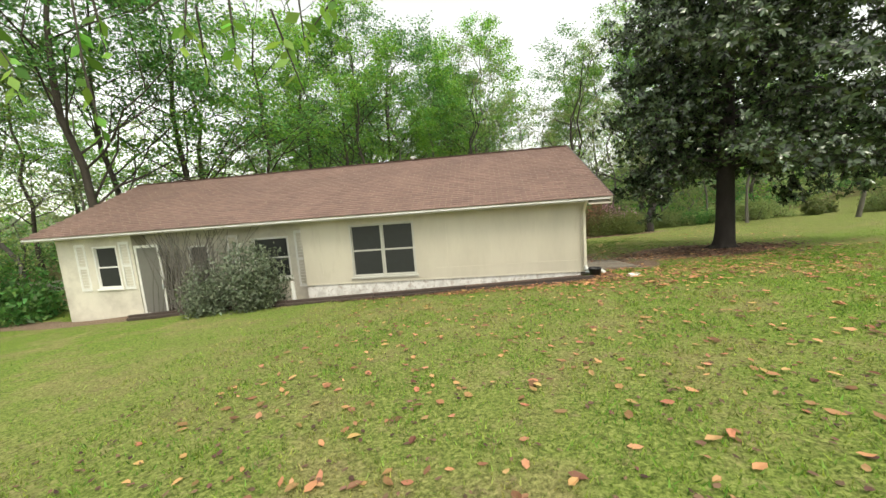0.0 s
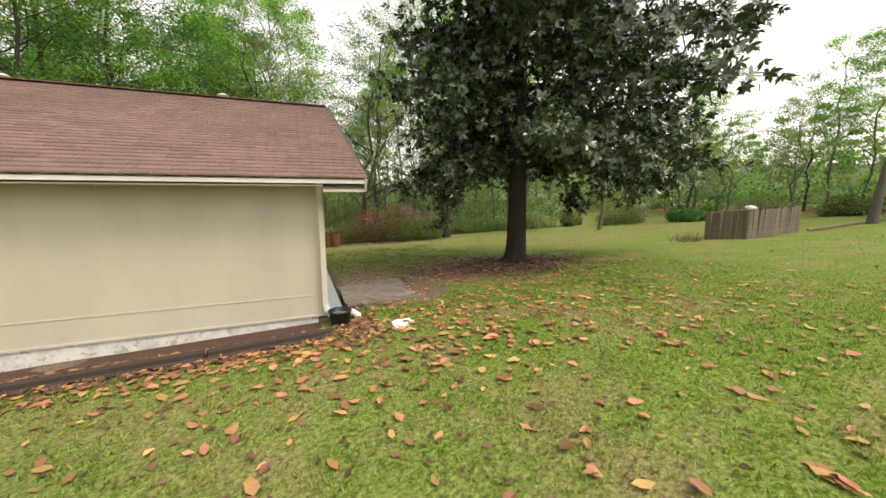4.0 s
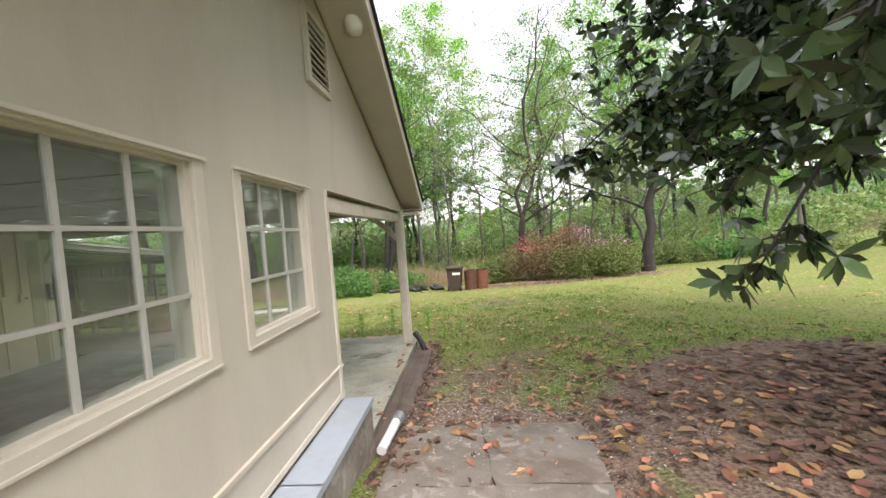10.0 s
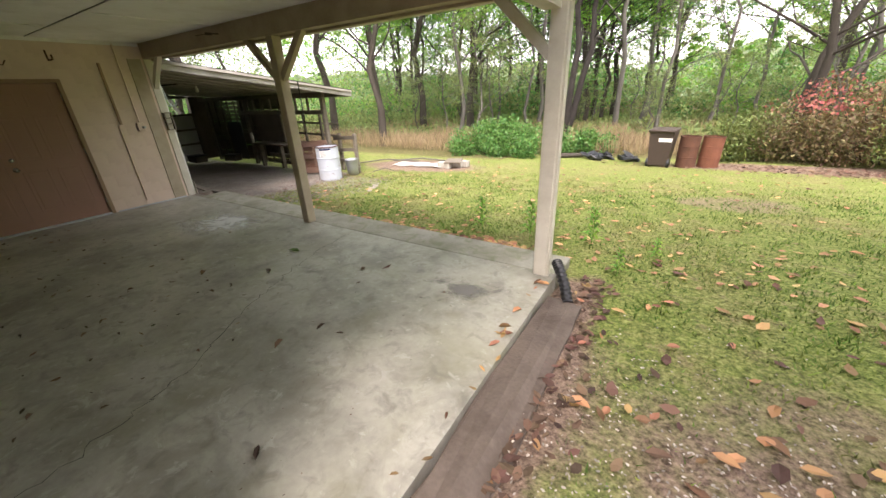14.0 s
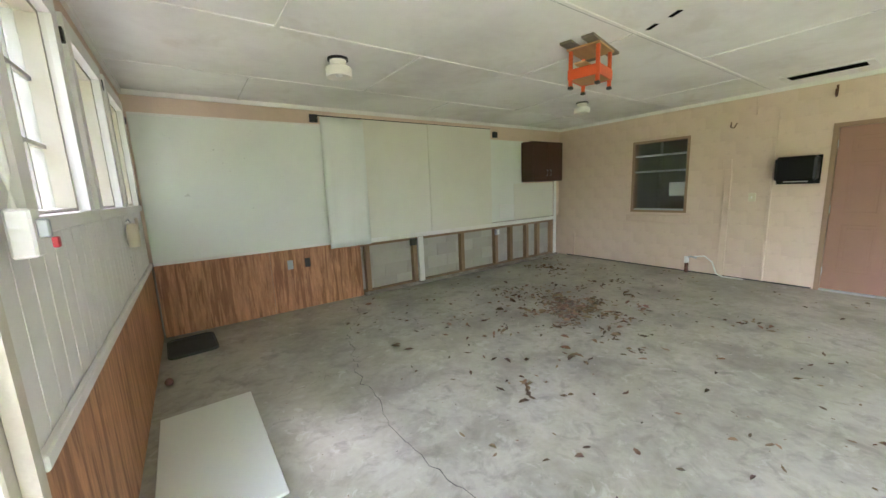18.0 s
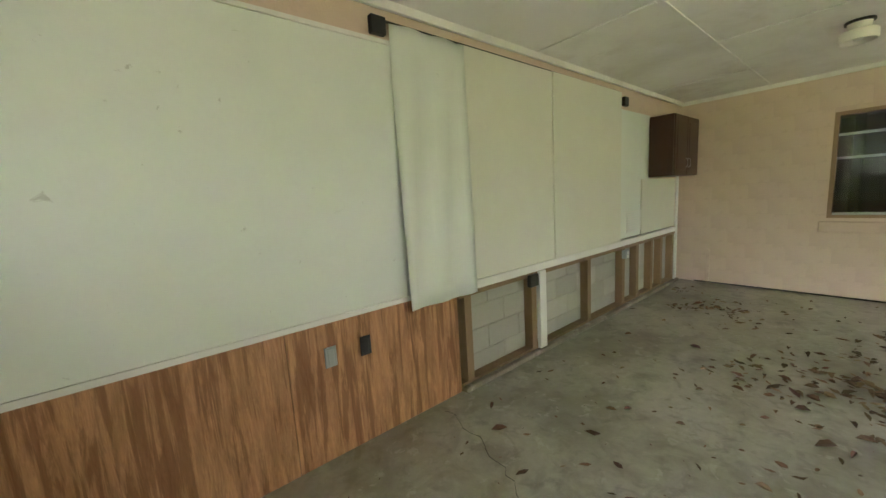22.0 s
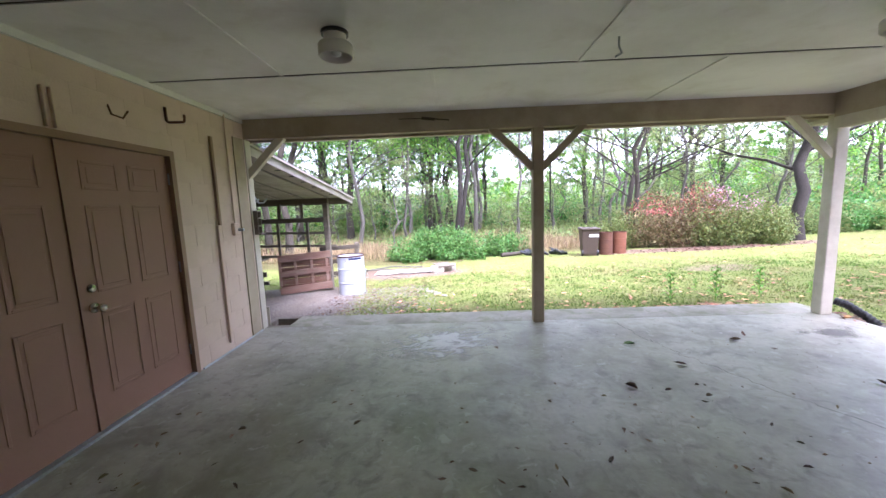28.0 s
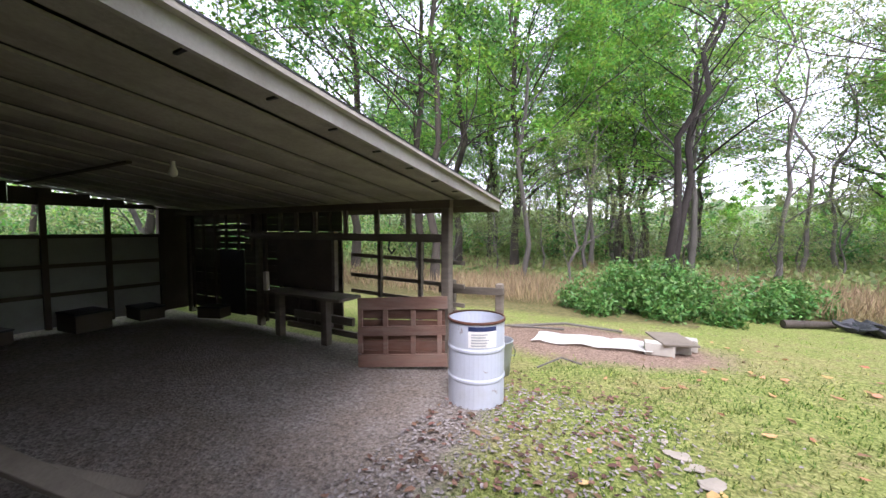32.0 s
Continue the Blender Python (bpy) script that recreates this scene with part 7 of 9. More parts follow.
hi = [bm.verts.new(p) for p in ((-0.31, -0.34, 0.98), (0.31, -0.34, 0.98), (0.31, 0.36, 0.98), (-0.31, 0.36, 0.98))]
for i in range(4):
    bm.faces.new((lo[i], lo[(i + 1) % 4], hi[(i + 1) % 4], hi[i]))
bm.faces.new(lo[::-1])
bm.faces.new(hi)
part("bin_body", bm, BINB, tb)
part("lid", B(-0.34, 0.34, -0.40, 0.40, 0.98, 1.05, bev=0.02), BINB, tb)
part("sticker", B(-0.05, 0.28, -0.335, -0.325, 0.72, 0.82), PAPER, tb, "pale blank sticker")
for x in (-0.27, 0.27):
    part("wheel", C((x - 0.03, -0.2, 0.12), (x + 0.03, -0.2, 0.12), 0.12, n=18), BLACK, tb)
rd = thing("rusty_drum", "rusty brown steel drum under the azaleas", "drum", 4.46, 26.35, gz(4.46, 26.35), group="rusty drums")
part("shell", lathe([(0.0, 0.01), (0.29, 0.0), (0.29, 0.27), (0.3, 0.29), (0.29, 0.31), (0.29, 0.57), (0.3, 0.59), (0.29, 0.61), (0.29, 0.85), (0.27, 0.85), (0.27, 0.1)], 26), RUST, rd)
part("rim", lathe([(0.28, 0.84), (0.3, 0.845), (0.3, 0.87), (0.28, 0.87)], 26), RUST, rd)
rd.scale = (0.86, 0.86, 0.97)
c2 = copy_thing(rd, pose(4.98, 26.4, gz(4.98, 26.4), 0, 2, 40))
tagged(c2, "orange-rusted steel drum beside the brown one", "drum")
for o in c2.children:
    if o.name.startswith("shell"):
        o.data = o.data.copy()
        o.data.materials.clear()
        o.data.materials.append(mat("orange_rust", (0.15, 0.055, 0.03), 0.85, var=0.35, scale=5, fine=30, bump=0.3, dirt=(0.14, 0.05, 0.03), dirt_amt=0.6, dirt_scale=4))
tarp = thing("black_tarp", "heap of black plastic tarp on the grass", "tarp", 2.1, 27.4, gz(2.1, 27.4))
rng = random.Random(3)
for i in range(11):
    bm = bmesh.new()
    bmesh.ops.create_icosphere(bm, subdivisions=2, radius=1, matrix=pose(rng.gauss(0, 0.5), rng.gauss(0, 0.28), 0.07 + 0.08 * rng.random(), rng.uniform(-25, 25), rng.uniform(-25, 25), rng.uniform(0, 180)) @ Matrix.Diagonal((rng.uniform(0.2, 0.45), 0.13, 0.06, 1)))
    for v in bm.verts:
        v.co += Vector((noise.noise(v.co * 4), noise.noise(v.co * 4 + Vector((5, 0, 0))), noise.noise(v.co * 6))) * 0.12
    part("tarp_fold", bm, TARP, tarp)
tagged(part("dark_log", C((0.6, 27.2, gz(0.6, 27.2) + 0.08), (1.5, 27.5, gz(1.5, 27.5) + 0.1), 0.09, 0.07), BARK), "dark log beside the tarp", "log")
None
for i, (x, y, rz) in enumerate(((-1.85, 23.42, 4), (-1.62, 23.7, 12), (-1.5, 23.95, -4))):
    b = thing("concrete_block", "grey concrete block lying on the grass", "block", x, y, gz(x, y), rz, group="loose blocks")
    part("block_body", B(-0.2, 0.2, -0.1, 0.1, 0, 0.19, bev=0.008), BLOCK, b)
tagged(part("top_board", B(-0.25, 0.25, -0.35, 0.35, 0.0, 0.03, bev=0.004), GREYWOOD), "weathered board resting on the blocks", "board").matrix_basis = pose(-1.68, 23.68, gz(-1.7, 23.7) + 0.19, 0, 0, 20)
bm = bmesh.new()
cols = 14
rows = [[bm.verts.new((-3.75 + 1.85 * i / cols + 0.03 * math.sin(i * 2.1 + j), 23.05 + 0.2 * j + 0.25 * i / cols + 0.04 * math.sin(i * 1.3), gz(-3.75 + 1.85 * i / cols, 23.2) + 0.05 + 0.03 * noise.noise(Vector((i * 0.6, j * 0.9, 0))))) for i in range(cols + 1)] for j in range(4)]
for j in range(3):
    for i in range(cols):
        bm.faces.new((rows[j][i], rows[j][i + 1], rows[j + 1][i + 1], rows[j + 1][i]))
bmesh.ops.solidify(bm, geom=bm.faces[:], thickness=0.012)
tagged(part("white_sheeting", bm, PAPER), "long white sheet of plastic on the ground", "sheeting")
for a, b, r in (((-4.4, 24.0), (-2.4, 24.6), 0.025), ((-5.2, 22.6), (-3.4, 24.2), 0.02), ((-3.3, 21.7), (-2.8, 22.1), 0.012)):
    tagged(part("fallen_stick", tube([(a[0], a[1], gz(*a) + 0.04), ((a[0] + b[0]) / 2, (a[1] + b[1]) / 2 + 0.1, gz(*a) + 0.12), (b[0], b[1], gz(*b) + 0.05)], r), BARK_P), "bare fallen stick on the grass", "stick", group="fallen sticks")
stone = mat("pale_flat_stone", (0.30, 0.27, 0.22), 0.9, var=0.2, bump=0.4)
for i, (x, y, r) in enumerate(((-1.85, 20.25, 0.1), (-1.7, 19.94, 0.11), (-1.95, 20.42, 0.06), (-1.55, 19.7, 0.08), (-1.78, 20.1, 0.07))):
    bm = bmesh.new()
    bmesh.ops.create_icosphere(bm, subdivisions=2, radius=r * 0.75, matrix=Matrix.Diagonal((1.4, 0.8, 0.15, 1)))
    for v in bm.verts:
        v.co += Vector((v.co.x, v.co.y, 0)).normalized() * 0.06 * noise.noise(v.co * 14 + Vector((i, 0, 0)))
    tagged(part("flat_stone", bm, stone), "pale flat stone showing in the grass", "stone", group="lawn stones").matrix_basis = pose(x, y, gz(x, y) + 0.01, 0, 0, i * 50)
weed = thing("tall_weed", "leafy green weed growing by the apron", "plant", 2.05, 18.2, gz(2.05, 18.2), group="tall weeds")
rng = random.Random(4)
vs, fs = [], []
for j in range(9):
    z = 0.08 + j * 0.045
    for q in range(3):
        a = j * 1.1 + q * 2.09
        ln = 0.16 * (1.1 - j * 0.06)
        k = len(vs)
        c, s = math.cos(a), math.sin(a)
        vs += [(0, 0, z), (c * ln * 0.5 - s * 0.022, s * ln * 0.5 + c * 0.022, z + 0.06), (c * ln, s * ln, z + 0.03), (c * ln * 0.5 + s * 0.022, s * ln * 0.5 - c * 0.022, z + 0.06)]
        fs.append((k, k + 1, k + 2, k + 3))
part("stem", tube([(0, 0, -0.02), (0.01, 0, 0.25), (0, 0.01, 0.5)], 0.005, 5), L_SPRING, weed)
part("foliage", mesh_of("foliage", vs, fs, L_SPRING), None, weed)
for x, y, s in ((2.75, 18.2, 1.05), (3.5, 18.3, 1.0), (2.9, 18.9, 0.5), (3.9, 17.6, 0.6), (4.2, 18.2, 0.5)):
    copy_thing(weed, Matrix.Translation((x, y, gz(x, y))) @ Matrix.Diagonal((s, s, s, 1)))

# ---- the main house uphill, seen from the carport ----
mh = thing("main_house", "white sided house with brick base and wooden back porch", "house", 12.4, -3.0, gz(12.4, -3.0), 165)
for i in range(21):
    z = 1.05 + i * 0.14
    part("siding_board", B(-9.5, -4.25, -0.02 + 0.0, 0.02, z, z + 0.137), SIDEW, mh)
for i in range(21):
    z = 1.05 + i * 0.14
    part("siding_board", B(-4.25, -4.22, 0.0, 5.0, z, z + 0.137), SIDEW, mh)
part("brick_base", B(-9.5, -4.24, 0.03, 0.2, -0.6, 1.05), BRICK, mh, "red brick foundation")
part("brick_base", B(-4.4, -4.24, 0.2, 5.0, -0.6, 1.05), BRICK, mh, "red brick foundation")
part("basement_door", B(-6.1, -5.0, -0.03, 0.0, -0.3, 1.0), WHITE, mh, "white basement door")
part("wing_roof", beam(bmesh.new(), (-4.0, -0.6, 4.05), (-9.5, -0.6, 5.6), 0.12, 0.2, bev=0), WHITE, mh, "white rake board")
bm = bmesh.new()
v = [bm.verts.new(p) for p in ((-3.9, -0.6, 4.1), (-3.9, 6, 4.1), (-9.5, 6, 5.7), (-9.5, -0.6, 5.7))]
bm.faces.new(v)
bmesh.ops.solidify(bm, geom=bm.faces[:], thickness=0.1)
part("roof", bm, mat("purple_grey_shingles", (0.16, 0.12, 0.13), 0.9, var=0.2, fine=60), mh)
bm = bmesh.new()
v = [bm.verts.new(p) for p in ((-9.5, -0.01, 3.99), (-4.25, -0.01, 3.99), (-9.5, -0.01, 5.5))]
bm.faces.new(v)
part("gable", bm, SIDEW, mh)
sw2 = part("side_window", B(-4.22, -4.19, 2.6, 3.3, 2.6, 3.4), SCREEN, mh)
part("window_frame", box(B(-4.215, -4.18, 2.5, 2.6, 2.5, 3.5), -4.215, -4.18, 3.3, 3.4, 2.5, 3.5), WHITE, sw2)
part("back_wall", B(-4.2, 5.6, 2.9, 3.1, -0.6, 3.9), BRICK, mh, "dark red brick wall in shade")
bwn = part("window", B(0.8, 1.9, 2.87, 2.9, 2.35, 3.35), SCREEN, mh)
for a in ((0.7, 0.8, 2.25, 3.45), (1.9, 2.0, 2.25, 3.45), (0.8, 1.9, 2.25, 2.35), (0.8, 1.9, 3.35, 3.45), (0.8, 1.9, 2.82, 2.88)):
    part("window_frame", B(a[0], a[1], 2.84, 2.87, a[2], a[3]), WHITE, bwn)
part("porch_fascia", B(-2.6, 5.6, -0.55, -0.4, 3.42, 3.8, bev=0.03), WHITE, mh, "white porch fascia and gutter")
part("porch_soffit", B(-2.6, 5.6, -0.4, 2.9, 3.5, 3.56), WHITE, mh)
bm = bmesh.new()
v = [bm.verts.new(p) for p in ((-2.8, -0.6, 3.82), (5.6, -0.6, 3.82), (5.6, 5.5, 5.6), (-0.5, 5.5, 5.6))]
bm.faces.new(v)
bmesh.ops.solidify(bm, geom=bm.faces[:], thickness=0.08)
part("porch_roof", bm, mat("mauve_shingles", (0.24, 0.17, 0.19), 0.9, var=0.2, fine=60), mh)
part("porch_post", B(-0.1, 0.1, -0.4, -0.2, -0.1, 3.5, bev=0.01), WHITE, mh, "tall white porch post")
part("porch_post", B(5.3, 5.5, -0.4, -0.2, -0.1, 3.5, bev=0.01), WHITE, mh, "tall white porch post")
DECK = mat("brown_stained_deck", (0.13, 0.075, 0.06), 0.8, var=0.25, fine=30, bump=0.2)
part("deck_floor", B(-1.0, 2.7, 0.3, 2.9, 0.98, 1.12), DECK, mh)
# shade below the deck is put in as a black sheet
part("deck_skirt", B(-0.2, 2.4, 1.5, 1.6, -0.2, 1.0), BLACK, mh, "black sheet standing for the shade under the deck")
for x in (-1.0, 0.3, 1.5, 2.6):
    part("deck_post", B(x - 0.06, x + 0.06, 0.3, 0.42, -0.2, 2.2), DECK, mh)
part("deck_rail", B(-1.0, 2.7, 0.3, 0.38, 2.12, 2.2), DECK, mh)
for k in range(24):
    part("baluster", B(-0.9 + k * 0.15, -0.86 + k * 0.15, 0.33, 0.36, 1.2, 2.12), DECK, mh)
for k in range(6):
    part("stair_tread", B(-1.35 - k * 0.32, -1.0 - k * 0.32, 0.5, 1.7, 0.86 - k * 0.19, 0.92 - k * 0.19), DECK, mh)
part("stair_rail", beam(bmesh.new(), (-1.0, 0.45, 2.1), (-3.0, 0.45, 0.95), 0.05, 0.12, bev=0), DECK, mh)
part("stair_skirt", beam(bmesh.new(), (-0.95, 0.45, 0.95), (-3.0, 0.45, -0.25), 0.04, 0.3, bev=0), DECK, mh)
for k in range(7):
    part("baluster", B(-1.25 - k * 0.27, -1.21 - k * 0.27, 0.43, 0.47, 0.95 - k * 0.155, 1.95 - k * 0.155), DECK, mh)
part("side_stair_rail", beam(bmesh.new(), (-7.2, -1.6, 1.5), (-5.2, -1.6, 0.2), 0.06, 0.12, bev=0), GREYWOOD, mh)
for k in range(9):
    part("baluster", B(-7.1 + k * 0.22, -7.06 + k * 0.22, -1.62, -1.58, 0.45 - k * 0.09, 1.42 - k * 0.14), GREYWOOD, mh)
ac = thing("air_conditioner", "grey outdoor air conditioning unit by the porch", "air conditioner", 10.0, -3.3, gz(10.0, -3.3), 165)
part("casing", B(-0.45, 0.45, -0.4, 0.4, 0.05, 0.85, bev=0.02), METAL, ac)
part("base_pad", B(-0.55, 0.55, -0.5, 0.5, -0.05, 0.05), CONC_OLD, ac)
for k in range(7):
    part("louvre", B(-0.4, 0.4, -0.415, -0.4, 0.14 + k * 0.095, 0.19 + k * 0.095), METAL, ac)


# ---- trees ----
def limb(vs, fs, pts, radii, n=6):
    """Adds a tapered round limb along pts to the vertex and face lists."""
    k0 = len(vs)
    pts = [Vector(p) for p in pts]
    u = (pts[1] - pts[0]).orthogonal().normalized()
    for i, p in enumerate(pts):
        d = (pts[min(i + 1, len(pts) - 1)] - pts[max(i - 1, 0)]).normalized()
        u = (u - d * u.dot(d)).normalized()
        w = d.cross(u)
        for k in range(n):
            a = 2 * math.pi * k / n
            vs.append(tuple(p + (u * math.cos(a) + w * math.sin(a)) * radii[i]))
    for i in range(len(pts) - 1):
        for k in range(n):
            a, b = k0 + i * n + k, k0 + i * n + (k + 1) % n
            fs.append((a, b, b + n, a + n))


def grow(rng, vs, fs, tips, start, direction, length, radius, depth, droop=0.0, wander=0.25, split=3, n=6, spread=0.8):
    """A limb that wanders, tapers and forks; the ends of the last twigs go to tips."""
    p, d = Vector(start), Vector(direction).normalized()
    steps = 4 if depth > 1 else 2
    pts, rad = [p.copy()], [radius]
    for i in range(steps):
        d = (d + Vector((rng.gauss(0, wander), rng.gauss(0, wander), rng.gauss(0, wander) - droop)) * 0.5).normalized()
        p = p + d * (length / steps)
        pts.append(p.copy())
        rad.append(radius * (1 - 0.55 * (i + 1) / steps))
    limb(vs, fs, pts, rad, n)
    if depth == 0:
        tips += [(pts[-1], d), (pts[-2], d), (pts[1], d)]
        return
    for j in range(split):
        f = pts[rng.randint(1, steps)] if j else pts[-1]
        dd = (d + Vector((rng.gauss(0, spread), rng.gauss(0, spread), rng.gauss(0.1, spread * 0.6)))).normalized()
        grow(rng, vs, fs, tips, f, dd, length * rng.uniform(0.5, 0.75), radius * 0.42, depth - 1, droop, wander, split, max(3, n - 1), spread)


def kite(vs, fs, p, d, up, ln, w, fold=0.0):
    """One leaf: a pointed four-cornered blade from p along d."""
    s = d.cross(up)
    if s.length < 1e-3:
        s = Vector((1, 0, 0))
    s.normalize()
    nrm = s.cross(d)
    k = len(vs)
    vs += [tuple(p), tuple(p + d * ln * 0.5 + s * w * 0.5 + nrm * fold), tuple(p + d * ln), tuple(p + d * ln * 0.5 - s * w * 0.5 + nrm * fold)]
    fs.append((k, k + 1, k + 2, k + 3))


def rand_dir(rng):
    z = rng.uniform(-1, 1)
    a = rng.uniform(0, 2 * math.pi)
    r = math.sqrt(1 - z * z)
    return Vector((r * math.cos(a), r * math.sin(a), z))


def chip(vs, fs, p, d, up, ln, w):
    """One far leaf: a single three-cornered blade."""
    sd = d.cross(up)
    if sd.length < 1e-3:
        sd = Vector((1, 0, 0))
    sd.normalize()
    k = len(vs)
    vs += [tuple(p - sd * w * 0.5), tuple(p + sd * w * 0.5), tuple(p + d * ln)]
    fs.append((k, k + 1, k + 2))


def leaf_clumps(rng, tips, per, size, radius, vs=None, fs=None, slim=0.6):
    """Sprays of leaves, wider than they are deep, about the ends of the twigs."""
    vs, fs = ([] if vs is None else vs), ([] if fs is None else fs)
    for p, d in tips:
        for i in range(per):
            o = rand_dir(rng) * radius * rng.random() ** 0.6
            o.z *= 0.42
            dd = rand_dir(rng)
            dd.z = dd.z * 0.5 - 0.2
            chip(vs, fs, p + o, dd.normalized(), Vector((rng.gauss(0, 0.55), rng.gauss(0, 0.55), 1)), size * rng.uniform(0.6, 1.3), size * slim * rng.uniform(0.7, 1.2))
    return vs, fs


def wood_tree(seed, label, height, trunk_r, bark, leaves, first=0.3, spread_len=3.0, n_limbs=12, per=9, size=0.2, clump=0.6, lean=0.0, twin=False, droop=0.0, up=0.55, depth=1):
    """A woodland tree: tapered trunk, forking limbs, a crown of many small leaves."""
    rng = random.Random(seed)
    t = thing("tree", label, "tree", group="woodland trees")
    tv, tf, lv, lf, tips = [], [], [], [], []
    stems = [(lean, 0)] if not twin else [(0.18, 0), (-0.14, 1.9)]
    for ln, turn in stems:
        p, pts, rad = Vector((0, 0, -0.15)), [], []
        N = 9
        for i in range(N + 1):
            f = i / N
            pts.append(p + Vector((math.cos(turn) * ln * height * f + rng.gauss(0, 0.09) * min(i, 3), math.sin(turn) * ln * height * f + rng.gauss(0, 0.09) * min(i, 3), height * f)))
            rad.append(trunk_r * (1 - f) ** 0.8 + 0.015 + (0.35 * trunk_r if i == 0 else 0))
        limb(tv, tf, pts, rad, 9)
        for k in range(n_limbs):
            f = first + (0.97 - first) * (k + rng.random()) / n_limbs
            i = min(int(f * N), N - 1)
            s = pts[i].lerp(pts[i + 1], f * N - i)
            a = rng.uniform(0, 2 * math.pi)
            length = spread_len * (1.15 - 0.75 * (f - first) / (1 - first)) * rng.uniform(0.7, 1.2)
            grow(rng, lv, lf, tips, s, (math.cos(a), math.sin(a), up + 0.5 * rng.random()), length, trunk_r * 0.32 * (1.1 - f) + 0.012, depth, droop, 0.3, 3, 5)
    part("trunk", mesh_of("trunk", tv, tf, bark), None, t, smooth=True)
    part("branchwork", mesh_of("branchwork", lv, lf, bark), None, t, smooth=True)
    cv, cf = leaf_clumps(rng, tips, per, size, clump)
    part("crown", mesh_of("crown", cv, cf, leaves), None, t)
    return t


def place(t, x, y, s=1.0, rz=0.0, dz=0.0):
    return copy_thing(t, Matrix.Translation((x, y, gz(x, y) + dz)) @ Matrix.Rotation(rz, 4, "Z") @ Matrix.Diagonal((s, s, s * random.uniform(0.92, 1.08), 1)))


# the magnolia beside the house
def magnolia(x, y):
    rng = random.Random(11)
    t = thing("magnolia_tree", "tall dark evergreen magnolia with glossy leaves on the lawn", "tree", x, y, gz(x, y))
    tv, tf = [], []
    pts, rad = [], []
    for h, r in ((-0.15, 0.50), (0.0, 0.42), (0.12, 0.36), (0.3, 0.315), (0.55, 0.292), (0.9, 0.28), (1.3, 0.272), (1.8, 0.262), (2.4, 0.25), (3.2, 0.232), (4.5, 0.2), (6.5, 0.15), (9.0, 0.09), (12.3, 0.02)):
        pts.append(Vector((0.012 * math.sin(h * 2.1), 0.012 * math.cos(h * 1.7), h)))
        rad.append(r)
    limb(tv, tf, pts, rad, 28)
    for k, v in enumerate(tv):
        a, h = math.atan2(v[1], v[0]), v[2]
        lump = 1 + 0.13 * max(0, 0.45 - h) * math.sin(5 * a + 1) + 0.025 * noise.noise(Vector((v[0] * 5, v[1] * 5, h * 2.5)))
        tv[k] = (v[0] * lump, v[1] * lump, h)
    for k in range(6):
        a = k * 1.05 + rng.random() * 0.4
        limb(tv, tf, [(0.28 * math.cos(a), 0.28 * math.sin(a), 0.1), (0.5 * math.cos(a), 0.5 * math.sin(a), 0.0), (0.85 * math.cos(a + 0.2), 0.85 * math.sin(a + 0.2), -0.12)], [0.075, 0.055, 0.02], 8)
    part("trunk", mesh_of("trunk", tv, tf, BARK_D), None, t, smooth=True)
    lv, lf, tips = [], [], []
    for k in range(92):
        f = (k + rng.random()) / 92
        h = 2.7 + 9.4 * f
        a = k * 2.4 + rng.gauss(0, 0.3)
        reach = (4.6 * (1 - f) ** 0.45 * rng.uniform(0.78, 1.08) + 0.4) * (1 + 0.22 * (0.83 * math.cos(a) - 0.56 * math.sin(a))) * min(1.0, 0.74 + 0.26 * f / 0.3)
        if math.cos(a) < -0.5 and h < 3.9:
            reach *= 0.74
        s = Vector((0, 0, h))
        mid = Vector((math.cos(a) * reach * 0.5, math.sin(a) * reach * 0.5, h + 0.25 + 0.5 * f))
        end = Vector((math.cos(a) * reach, math.sin(a) * reach, h + (-0.45 if f < 0.3 else 0.3)))
        r0 = 0.034 * (1.1 - f) + 0.012
        limb(lv, lf, [s, s.lerp(mid, 0.5) + Vector((0, 0, 0.1)), mid, mid.lerp(end, 0.5), end], [r0, r0 * 0.8, r0 * 0.6, r0 * 0.4, r0 * 0.2], 6)
        for j in range(int(10 + reach * 8.5)):
            u = rng.uniform(0.06, 1.0) ** 0.75
            b = (s.lerp(mid, u * 2) if u < 0.5 else mid.lerp(end, u * 2 - 1))
            d = (end - s).normalized() * 0.5 + Vector((rng.gauss(0, 0.8), rng.gauss(0, 0.8), rng.gauss(-0.08, 0.45)))
            ln = rng.uniform(0.4, 1.15)
            e = b + d.normalized() * ln
            limb(lv, lf, [b, b.lerp(e, 0.5) + Vector((0, 0, 0.04)), e], [0.014, 0.009, 0.005], 3)
            for g in range(5):
                tips.append((b.lerp(e, 0.2 + 0.2 * g) + rand_dir(rng) * (0.22 if g < 4 else 0.0), d.normalized()))
    for end, n in (((-2.7, -0.45, 1.95), 26), ((-2.3, -0.9, 2.75), 24), ((-2.4, 0.3, 2.35), 26), ((-2.9, -1.2, 2.95), 20), ((1.6, -1.8, 2.7), 18), ((2.2, -0.4, 2.4), 20), ((-2.5, 0.9, 2.75), 30), ((-2.95, 1.3, 2.85), 36), ((-3.25, 1.6, 2.9), 36), ((-2.4, 1.5, 2.9), 30), ((-2.1, 0.7, 2.6), 26), ((1.3, -0.9, 2.35), 30), ((2.7, -1.6, 2.75), 34), ((3.3, -2.2, 3.0), 34), ((2.2, -2.2, 2.9), 28)):   # low boughs that droop
        s, e = Vector((0, 0, 2.7)), Vector(end) - Vector((0, 0, 0.35 + gz(x, y) - 0.1))
        mid = s.lerp(e, 0.55) + Vector((0, 0, 0.75))
